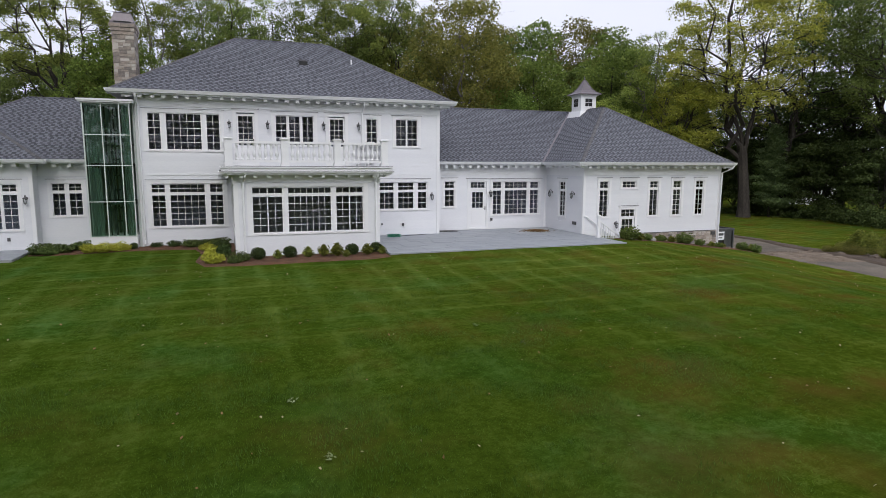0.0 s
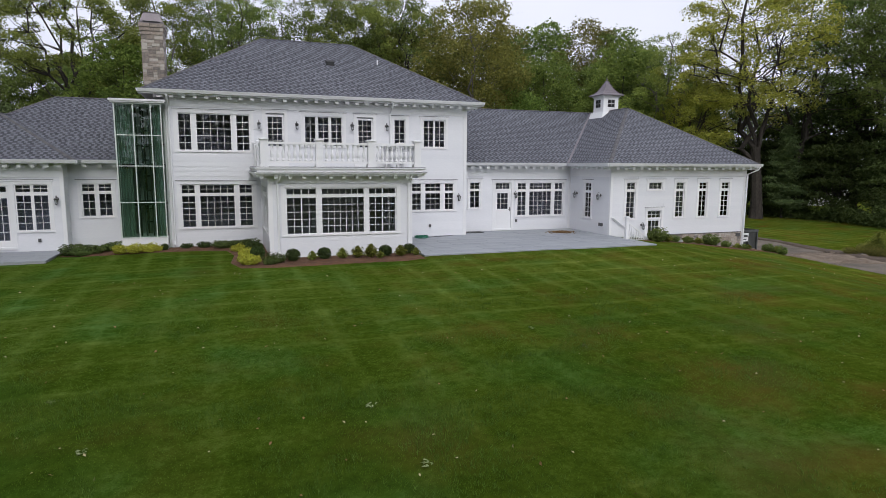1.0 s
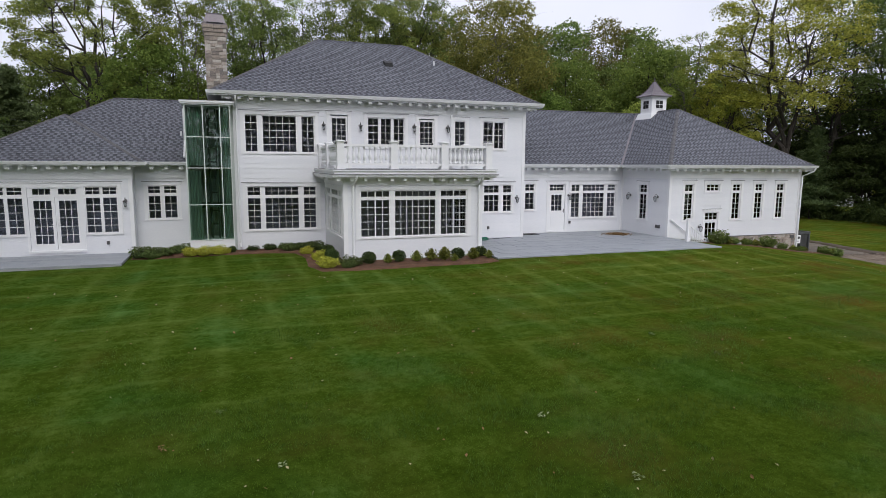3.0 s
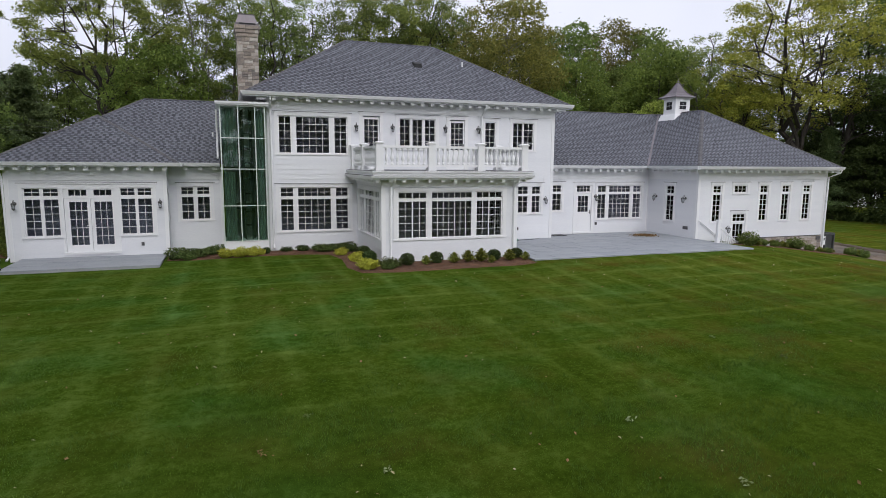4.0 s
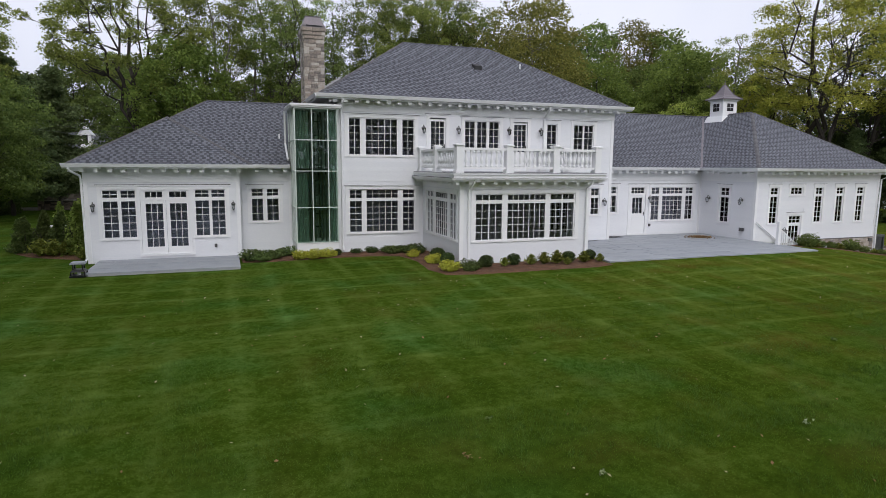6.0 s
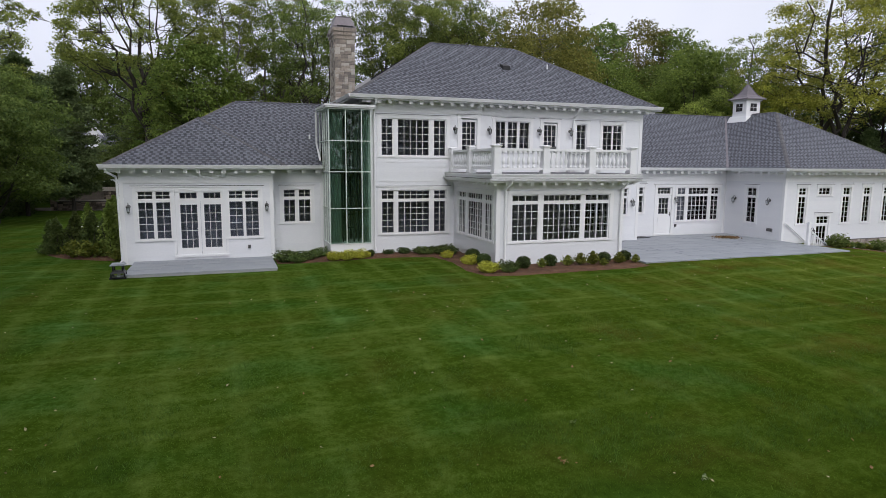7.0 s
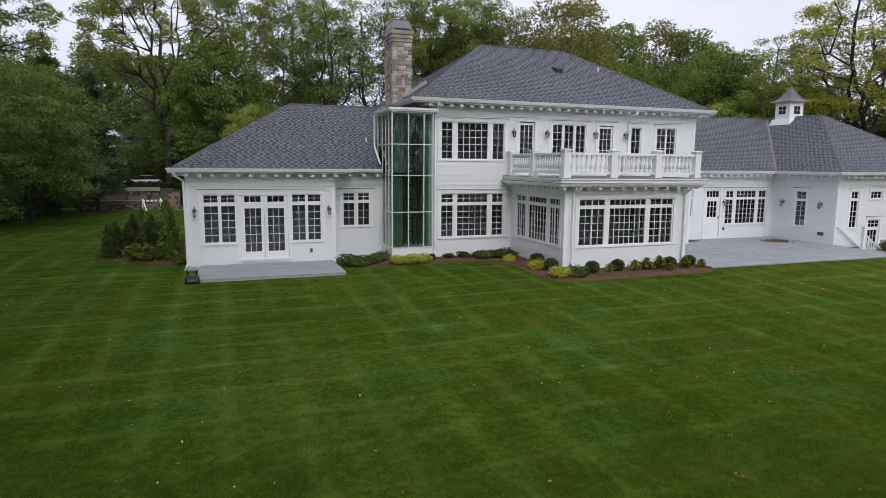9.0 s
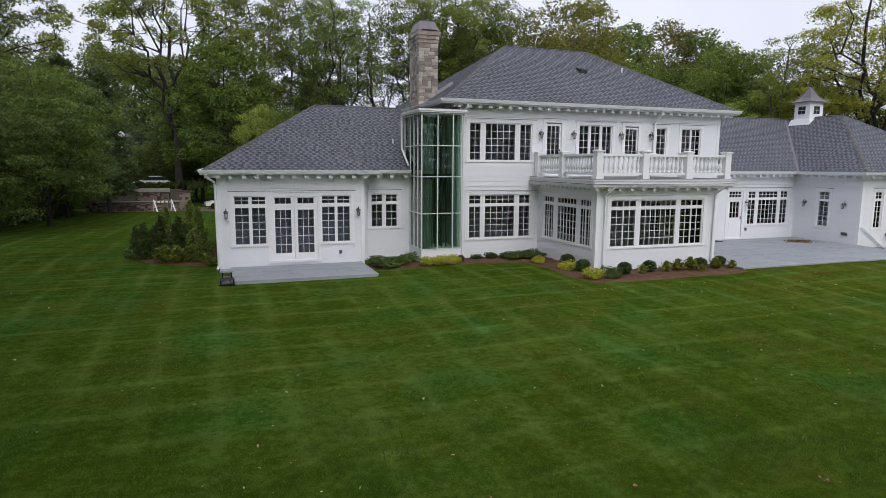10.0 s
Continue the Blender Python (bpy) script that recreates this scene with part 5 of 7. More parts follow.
# ---- basement stairs ----
CONC = surf("poured_concrete", (0.3, 0.3, 0.29), (0.42, 0.41, 0.4), 1.2, 30, 0.85, 0.25)
bm = bmesh.new()
for i in range(7):
    box(bm, 19.62 + 0.26 * i, 23.0, 25.02, YR - 0.002, -1.45, -0.02 - 0.18 * (i + 1) if i < 6 else -1.27)
stairs = tagged(new("basement_stairs", mesh_of("basement_stairs", bm, CONC)), "grey concrete stairs down to the basement door", "stairs", kind="structure")
bm = bmesh.new()
hexa(bm, [(19.62, 24.87, -1.5), (23.15, 24.87, -1.5), (23.15, 25.02, -1.5), (19.62, 25.02, -1.5), (19.62, 24.87, -0.03), (23.15, 24.87, -0.72), (23.15, 25.02, -0.72), (19.62, 25.02, -0.03)])
box(bm, 23.0, 23.15, 25.02, YR - 0.06, -1.5, -0.72)
part("retaining_wall", bm, CONC, stairs)
rail = thing("stair_railing", "white wooden stair railing with a square newel", "railing")
bm = bmesh.new()
for z0, z1, r0 in ((-0.02, 0.14, 0.085), (0.14, 1.0, 0.065), (1.0, 1.04, 0.1), (1.04, 1.08, 0.075)):
    box(bm, 19.42 - r0, 19.42 + r0, 24.72 - r0, 24.72 + r0, z0, z1)
part("newel", bm, TRIM, rail)
bm = bmesh.new()
tube(bm, [(19.45, 24.85, 0.86), (21.1, 24.95, -0.22)], 0.04, 4)
part("handrail", bm, TRIM, rail)
bm = bmesh.new()
tube(bm, [(19.45, 24.85, 0.16), (21.1, 24.95, -0.92)], 0.03, 4)
part("lower_rail", bm, TRIM, rail)
for i in range(11):
    k = (i + 0.7) / 11.5
    x, y, z = 19.45 + 1.65 * k, 24.85 + 0.1 * k, 0.15 - 1.08 * k
    bm = bmesh.new()
    box(bm, x - 0.018, x + 0.018, y - 0.018, y + 0.018, z, z + 0.70)
    part("baluster", bm, TRIM, rail)
wallrail = thing("wall_handrail", "white sloping handrail fixed to the clapboards", "handrail")
bm = bmesh.new()
tube(bm, [(19.62, YR - 0.10, 0.88), (19.72, YR - 0.10, 0.86), (21.35, YR - 0.10, -0.24)], 0.035, 8)
part("rail", bm, TRIM, wallrail)
for x in (19.85, 21.1):
    bm = bmesh.new()
    z = 0.86 - 0.675 * (x - 19.72)
    tube(bm, [(x, YR - 0.02, z - 0.08), (x, YR - 0.10, z - 0.06), (x, YR - 0.10, z - 0.02)], 0.014, 6)
    part("bracket", bm, TRIM, wallrail)

# ---- beds and drive ----
sheet("mulch_bed", [(-4.42, 29.0), (-4.42, 27.55), (-3.4, 27.3), (0.5, 27.25), (1.6, 26.9), (1.9, 25.6), (1.75, 23.6), (2.1, 22.55), (3.2, 22.35), (6.5, 22.4), (8.75, 22.45), (8.75, 24.2), (3.3, 24.2), (3.3, 28.65), (-4.3, 28.65)], MULCH, "reddish-brown bark mulch bed along the house", "flower bed", lift=0.035, cell=0.35, wobble=0.03)
sheet("mulch_bed", [(-10.0, 31.2), (-10.1, 29.9), (-11.3, 30.7), (-12.5, 31.7), (-13.3, 32.7), (-13.0, 35.5), (-10.0, 36.0)], MULCH, "reddish-brown bark mulch bed with evergreen shrubs", "flower bed", lift=0.035, cell=0.4, wobble=0.03)
sheet("mulch_bed", [(20.3, 24.85), (20.3, 24.2), (22.5, 24.6), (26.0, 24.8), (29.0, 24.6), (30.2, 25.3), (29.6, 26.4), (28.2, 26.25), (23.3, 26.25), (23.2, 24.85)], MULCH, "mulched shrub border along the stone base", "flower bed", lift=0.035, cell=0.4, wobble=0.03)
sheet("driveway", [(30.5, 60), (30.4, 36), (30.4, 30), (31.0, 26.5), (31.5, 23.5), (33.2, 21), (36.5, 17), (44, 4), (50, 8), (40.5, 16.5), (37.8, 20), (37.4, 23), (37.8, 25.9), (38.4, 28.2), (38.6, 30.4), (39.8, 34), (40, 60)], ASPHALT, "worn grey asphalt driveway", "driveway", lift=0.03, cell=1.0)
sheet("dirt_verge", [(36.9, 20.0), (37.0, 23.0), (37.4, 25.9), (38.0, 28.2), (38.2, 30.4), (39.4, 34), (39.6, 44), (40.3, 44), (40.2, 34), (39.3, 30.4), (39.5, 28.2), (40.3, 26.2), (41.0, 23.5), (40.2, 20.0)], DIRT, "bare brown dirt verge along the drive", "dirt", lift=0.11, cell=0.45, wobble=0.03)
sheet("gravel_strip", [(33.0, 29.4), (33.6, 26.2), (36.0, 24.6), (38.7, 24.2), (39.3, 27.0), (37.9, 28.6), (35.5, 29.2)], GRAVEL, "patch of loose broken gravel across the drive", "gravel", lift=0.06, cell=0.35, wobble=0.07)


# ---- plants ----
def leaf_mesh(name, centres, size, material, rng, long=1.7, flat=0.35, outward=None, simple=False):
    """Many small leaves, each a folded diamond of two faces, or one pointed face where far off."""
    n = len(centres)
    c = np.array(centres, dtype=np.float64)
    r = np.random.RandomState(rng.randrange(1 << 30))
    a = r.normal(size=(n, 3))
    a[:, 2] *= 0.6
    a /= np.linalg.norm(a, axis=1)[:, None] + 1e-9
    nr = r.normal(size=(n, 3))
    nr[:, 2] += flat * 3
    if outward is not None:
        nr += np.array(outward) * 1.2
    b = np.cross(nr, a)
    b /= np.linalg.norm(b, axis=1)[:, None] + 1e-9
    up = np.cross(a, b)
    s = size * r.uniform(0.65, 1.35, size=(n, 1))
    half, wide = a * s * long / 2, b * s / 2
    fold = up * s * 0.16
    if simple:
        corners, order = [c - half, c + wide * 1.3 + half * 0.4, c - wide * 1.3 + half * 0.7], [0, 1, 2]
    else:
        corners, order = [c - half, c + wide + fold, c + half, c - wide + fold], [0, 1, 2, 0, 2, 3]
    k, f = len(corners), len(order) // 3
    v = np.stack(corners, axis=1).reshape(-1, 3)
    me = bpy.data.meshes.new(name)
    me.vertices.add(k * n)
    me.vertices.foreach_set("co", v.ravel())
    me.loops.add(3 * f * n)
    base = np.arange(n)[:, None] * k
    me.loops.foreach_set("vertex_index", (base + np.array(order)).ravel().astype(np.int32))
    me.polygons.add(f * n)
    me.polygons.foreach_set("loop_start", (np.arange(f * n) * 3).astype(np.int32))
    me.polygons.foreach_set("loop_total", np.full(f * n, 3, dtype=np.int32))
    me.update(calc_edges=True)
    me.validate()
    me.materials.append(material)
    return me


def bend(p, d, length, rng, n=4, wander=0.12, lift=0.05):
    pts, d = [Vector(p)], Vector(d).normalized()
    for _ in range(n):
        d = (d + Vector((rng.uniform(-1, 1), rng.uniform(-1, 1), rng.uniform(-0.6, 1))) * wander + Vector((0, 0, lift))).normalized()
        pts.append(pts[-1] + d * (length / n))
    return pts


def curve(a, b, sag, rng, n=5, wander=0.05):
    """A bowed line from a to b that leaves a upwards, with small bends."""
    a, b = Vector(a), Vector(b)
    size = (b - a).length
    mid = a.lerp(b, 0.5) + Vector((0, 0, -sag * size))
    out = []
    for i in range(n + 1):
        k = i / n
        p = a * (1 - k) ** 2 + mid * (2 * k * (1 - k)) + b * k * k
        if 0 < i < n:
            p += Vector((rng.gauss(0, 1), rng.gauss(0, 1), rng.gauss(0, 1))) * size * wander
        out.append(p)
    return out


def broadleaf(name, label, seed, height, spread, leaves, size, material, bark, clear=0.25, clumps=70, puff=1.5, inner=0.5, flat=0.62, leaders=5, low=-0.8, sag=0.12, stout=0.0145, twigs=4, shell=0.35):
    """A leafing tree: a trunk that forks into leaders, limbs that reach out to leafy boughs, each bough a rounded spray
    whose leaves lie mostly on its upper and outer side."""
    rng = random.Random(seed)
    r = np.random.RandomState(seed)
    bm = bmesh.new()
    zc, hz, rad = height * (clear + 1) / 2, height * (1 - clear) / 2, height * stout
    fork = height * (clear * 0.85 + 0.06)
    trunk = bend((0, 0, -0.4), (rng.uniform(-0.05, 0.05), rng.uniform(-0.05, 0.05), 1), fork + 0.4, rng, 5, 0.04, 0.15)
    tube(bm, trunk, [rad * (1.45, 1.08, 1.0, 0.96, 0.93, 0.9)[i] for i in range(6)], 8)
    joints = []
    for k in range(leaders):
        ang = k * 2.4 + rng.uniform(-0.4, 0.4)
        out, up = (0.1, 0.93) if k == 0 else (rng.uniform(0.35, 0.62), rng.uniform(0.45, 0.8))
        tip = (math.cos(ang) * spread * out, math.sin(ang) * spread * out, fork + (height - fork) * up)
        line = curve(trunk[-1 if k < 3 else -2], tip, rng.uniform(-0.05, 0.1), rng, 7, 0.03)
        r0 = rad * (0.62 if k == 0 else rng.uniform(0.4, 0.55))
        tube(bm, line, [r0 * (1 - 0.115 * j) for j in range(8)], 6)
        joints += [(p, r0 * (1 - 0.115 * j)) for j, p in enumerate(line) if j]
    joints += [(p, rad * 0.6) for p in trunk[2:]]
    pts, out = [], []
    boughs = []
    for i in range(clumps):
        dz = low + (0.98 - low) * (i + rng.random()) / clumps
        ang = i * 2.39996 + rng.uniform(-0.35, 0.35)
        w = math.sqrt(max(0.05, 1 - dz * dz))
        d = Vector((w * math.cos(ang), w * math.sin(ang), dz))
        q = rng.uniform(inner, 1.0) ** 0.7 * (1 + 0.34 * noise.noise(d * 1.7 + Vector((seed * 1.3, 0, 0))))
        boughs.append((Vector((d.x * spread * q, d.y * spread * q, zc + d.z * hz * min(q, 1.05))), puff * rng.uniform(0.6, 1.3)))
    total = sum(w * w for _, w in boughs)
    for c, w in boughs:
        p, r0 = min(joints, key=lambda j: (c - j[0]).length + 1.6 * max(0.0, j[0].z - c.z + 0.25 * (c - j[0]).length))
        r1 = min(r0 * 0.6, 0.03 + 0.011 * (c - p).length)
        limb = curve(p, c, sag, rng, 4, 0.05)
        tube(bm, limb, [r1 * (1 - 0.2 * j) for j in range(5)], 4)
        for _ in range(twigs):
            e = c + Vector((rng.gauss(0, 1), rng.gauss(0, 1), rng.gauss(0.2, 0.5))) * w * 0.6
            tube(bm, [limb[3], limb[4].lerp(e, 0.5), e], [r1 * 0.32, r1 * 0.2, r1 * 0.07], 3)
        m = max(6, int(leaves * w * w / total))
        d = r.normal(size=(m, 3))
        d[:, 2] += 0.45
        d /= np.linalg.norm(d, axis=1)[:, None] + 1e-9
        lump = 1 + 0.3 * np.sin(d[:, :1] * 4.1 + w * 9) * np.cos(d[:, 1:2] * 4.7 + w * 5)
        pts.append(d * r.uniform(shell, 1.0, size=(m, 1)) ** 0.55 * lump * (w, w, w * flat) + r.normal(size=(m, 3)) * 0.08 * w + tuple(c))
        out.append(d)
    ob = thing(name, label, "tree")
    part("trunk", bm, bark, ob)
    crown = new("crown", leaf_mesh("crown", np.concatenate(pts), size, material, rng, simple=True, flat=0.3, outward=np.concatenate(out)))
    crown.parent = ob
    return ob


def conifer(name, label, seed, height, spread, leaves, size, material):
    rng = random.Random(seed)
    bm = bmesh.new()
    trunk = bend((0, 0, -0.3), (0, 0, 1), height, rng, 8, 0.02, 0.2)
    rad = height * 0.014
    tube(bm, trunk, [rad * (1 - 0.9 * i / 8) for i in range(9)], 8)
    pts, count = [], 58
    for k in range(count):
        f = 0.12 + 0.86 * k / count
        z = height * f
        reach = spread * (1.04 - f) ** 0.62 * rng.uniform(0.5, 1.2)
        ang = k * 2.4 + rng.uniform(-0.4, 0.4)
        br = bend((0, 0, z), (math.cos(ang), math.sin(ang), rng.uniform(0.05, 0.5)), reach, rng, 4, 0.12, -0.04)
        tube(bm, br, [rad * 0.25 * (1 - 0.2 * j) for j in range(5)], 4)
        m = int(leaves / count * (0.35 + 1.3 * (1 - f)))
        for _ in range(m):
            s = rng.random() ** 0.7 * 4
            i = min(3, int(s))
            p = br[i].lerp(br[i + 1], s - i)
            w = 0.16 * reach + 0.2
            pts.append((p.x + rng.gauss(0, w), p.y + rng.gauss(0, w), p.z + rng.gauss(-0.08, 0.22)))
    ob = thing(name, label, "tree")
    part("trunk", bm, BARK, ob)
    crown = new("crown", leaf_mesh("crown", pts, size, material, rng, long=2.6, flat=0.5, simple=True))
    crown.parent = ob
    return ob


def plant_at(ob, spots, rng, h0):
    """Sets the first at the first spot and copies at the others: (x, y, height)."""
    for i, (x, y, h) in enumerate(spots):
        s = h / h0
        m = pose(x, y, ground_z(x, y) - 0.05, 0, 0, rng.uniform(0, 360)) @ Matrix.Diagonal((s * rng.uniform(0.92, 1.08), s * rng.uniform(0.92, 1.08), s, 1))
        if i == 0:
            ob.matrix_world = m
        else:
            c = copy_thing(ob, Matrix())
            c.matrix_world = m


rng = random.Random(7)
kinds = {
    "oak": broadleaf("oak_tree", "great spreading oak with an open olive-green crown and dark limbs", 12, 24, 8.2, 46000, 0.118, LEAFOLIVE, BARK, clear=0.34, clumps=110, puff=0.95, inner=0.35, leaders=7, sag=0.05),
    "open": broadleaf("ash_tree", "tall light green tree with an uneven open crown and pale limbs", 13, 24, 5.4, 17000, 0.115, LEAFLIGHT, GREYBARK, clear=0.28, clumps=80, puff=0.9, inner=0.3, leaders=6),
    "green": broadleaf("maple_tree", "dense rounded green maple in the wood behind the house", 11, 20, 5.6, 25500, 0.186, LEAF, BARK, clear=0.12, clumps=75, puff=1.75, inner=0.75, twigs=1, shell=0.65),
    "dark": broadleaf("linden_tree", "tall dark green broadleaf tree in the wood", 14, 24, 5.2, 17500, 0.228, LEAFMID, BARK, clear=0.16, clumps=75, puff=1.75, inner=0.72, twigs=1, shell=0.65),
    "rust": broadleaf("beech_tree", "broadleaf tree with leaves turning brown", 17, 24, 6.2, 30000, 0.172, LEAFRUST, GREYBARK, clear=0.2, clumps=90, puff=1.65, inner=0.65, twigs=1, shell=0.6),
    "yellow": broadleaf("hickory_tree", "open-crowned tree with yellowing leaves and dark limbs", 15, 24, 6.5, 36000, 0.118, LEAFYELLOW, BARK, clear=0.26, clumps=110, puff=1.0, inner=0.35, leaders=6, sag=0.02, stout=0.019),
    "lime": broadleaf("birch_tree", "small tree with light yellow-green leaves", 18, 14, 4.4, 20000, 0.14, LEAFLIME, GREYBARK, clear=0.1, clumps=70, puff=1.1, inner=0.5),
    "low": broadleaf("hornbeam_tree", "low spreading tree with layered green branches to the ground", 19, 14, 6.4, 24000, 0.17, LEAFMID, BARK, clear=0.02, clumps=90, puff=1.6, inner=0.55, flat=0.32, sag=-0.05, twigs=1),
    "shade": broadleaf("hemlock_tree", "tree with branches to the ground at the wood edge, leaves darkened for shade", 27, 14, 5.6, 11500, 0.23, SHADELEAF, BARK, clear=0.03, clumps=70, puff=1.6, inner=0.5, flat=0.4, twigs=1),
    "pine": conifer("pine_tree", "dark evergreen with drooping needle sprays", 16, 18, 4.7, 30000, 0.18, NEEDLE),
    "thin": broadleaf("elm_tree", "tall dark broadleaf tree with gaps in its crown", 23, 24, 6.2, 23000, 0.128, LEAFMID, BARK, clear=0.22, clumps=100, puff=1.15, inner=0.3, leaders=6),
    "bare": broadleaf("walnut_tree", "half-bare tree with dark bending limbs", 21, 24, 6.6, 3200, 0.15, LEAFDARK, BARK, clear=0.24, clumps=80, puff=0.9, inner=0.3, leaders=6, sag=0.0),
}
grown = {"green": 20, "lime": 14, "low": 14, "shade": 14, "pine": 18}
spots = {
    "oak": [(-15.1, 90.5, 33), (-30.0, 66, 26), (22.5, 90, 30)],
    # the last three stand unseen behind the camera, for the window reflections
    "open": [(-5.5, 92, 31), (1.0, 95, 32), (6.5, 97, 31), (47.5, 56.5, 20.5), (-15, -17, 15), (2, -21, 16), (17, -17, 15)],
    "green": [(-9.0, 86, 20), (43.2, 76.5, 20.4), (36.5, 72, 15), (47.8, 64.5, 19.8), (52.5, 72, 18.5), (57.5, 66, 17), (-10, 99, 16), (-1.5, 101, 17), (5, 101, 16.5), (-5.5, 100, 15.5), (62, 61, 15.5), (-12.4, 94, 17)],
    # the four at y 25, 2, 36 and 13: unseen, added to shade the left wing
    "dark": [(24.5, 97, 24), (48.4, 88, 26.6), (41.5, 90, 24.5), (61.8, 84, 26), (67, 74, 17), (54.5, 80, 20), (50.5, 67, 17.5), (-22.5, 25, 25), (-19, 2, 24), (-25.5, 36, 26), (-20.5, 13, 25), (29, 82, 15), (15, 80, 14), (-2.5, 74, 10.5), (4.5, 76, 10), (-25, 136, 25), (-17, 134, 24), (-34, 132, 21), (-29.5, 131, 24), (-21.5, 129, 23)],
    "rust": [(31.8, 73, 25.8), (28.5, 89, 25), (37.5, 86, 25), (56.0, 88, 27.2), (-13.4, 97, 13)],
    "yellow": [(55.2, 50.8, 27), (49.6, 54.5, 17.5)],
    "bare": [(60.2, 50.5, 28), (11, 92, 26)],
    "lime": [(44.0, 59, 12.5), (-5.2, 78, 11.4), (52.5, 58.5, 13)],
    "thin": [(17.0, 92, 31), (66.6, 46.0, 29), (68.5, 50, 29), (62.5, 40.0, 26), (-33, 74, 26), (4.5, 90, 27)],
    "low": [(-21.5, 55.5, 11.0), (-23.5, 48, 8.5), (-25.0, 62, 13.0), (-25.5, 101, 6.5), (-17.8, 106, 10), (-21.8, 108, 8.0), (-9.5, 92, 12.0), (-6.5, 88, 12), (-29, 71, 14)],
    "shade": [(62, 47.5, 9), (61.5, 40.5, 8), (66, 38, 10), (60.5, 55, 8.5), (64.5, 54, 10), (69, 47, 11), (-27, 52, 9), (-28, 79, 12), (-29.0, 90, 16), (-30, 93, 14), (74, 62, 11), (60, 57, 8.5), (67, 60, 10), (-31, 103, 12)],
    "pine": [(-21.0, 76.6, 15.0), (-23.0, 68.5, 14.5), (-27.5, 84, 16.5), (58.5, 50.5, 10), (66.5, 41, 17)],
}
for k, ob in kinds.items():
    plant_at(ob, spots[k], rng, grown.get(k, 24))
# the hickory leans away from the wood
foot = Matrix.Translation(kinds["yellow"].matrix_world.translation)
kinds["yellow"].matrix_world = foot @ Matrix.Rotation(radians(-7), 4, "Y") @ foot.inverted() @ kinds["yellow"].matrix_world
more = {"shade": [(-18.6, 115, 12), (66, 50.5, 14), (69.5, 57, 15)], "thin": [(27.0, 87, 29)], "low": [(-13.5, 98, 13)]}
for k, places in more.items():
    plant_at(copy_thing(kinds[k], Matrix()), places, rng, grown.get(k, 24))

# unseen line of trees behind the camera, added to darken the window reflections
pts = []
for _ in range(19000):
    x = rng.uniform(-60, 80)
    top = 18 + 5 * noise.noise((x * 0.12, 0, 7)) + 2 * noise.noise((x * 0.5, 0, 3))
    pts.append((x, -44 + rng.gauss(0, 2.5), ground_z(x, -44) + top * rng.random()))
tagged(new("treeline", leaf_mesh("treeline", pts, 0.7, LEAFMID, rng)), "unseen line of green trees behind the camera, added for window reflections", "trees", kind="stuff")

# low growth at the foot of the wood, its leaves coloured dark for shade
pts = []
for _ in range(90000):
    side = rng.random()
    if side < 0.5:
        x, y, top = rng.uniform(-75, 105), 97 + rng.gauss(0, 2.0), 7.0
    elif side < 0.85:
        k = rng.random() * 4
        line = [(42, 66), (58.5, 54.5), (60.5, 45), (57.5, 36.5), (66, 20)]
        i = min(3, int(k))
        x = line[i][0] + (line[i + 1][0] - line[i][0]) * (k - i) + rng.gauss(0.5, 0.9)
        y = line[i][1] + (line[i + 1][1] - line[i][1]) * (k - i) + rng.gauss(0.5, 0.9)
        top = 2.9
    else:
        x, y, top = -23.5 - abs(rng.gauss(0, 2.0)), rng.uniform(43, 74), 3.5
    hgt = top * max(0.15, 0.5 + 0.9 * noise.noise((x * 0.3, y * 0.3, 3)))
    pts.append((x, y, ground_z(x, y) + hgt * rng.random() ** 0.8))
under = new("undergrowth", leaf_mesh("undergrowth", pts, 0.13, SHADELEAF, rng, simple=True))
tagged(under, "tangled undergrowth along the edge of the wood, leaves darkened for shade", "undergrowth", kind="stuff")


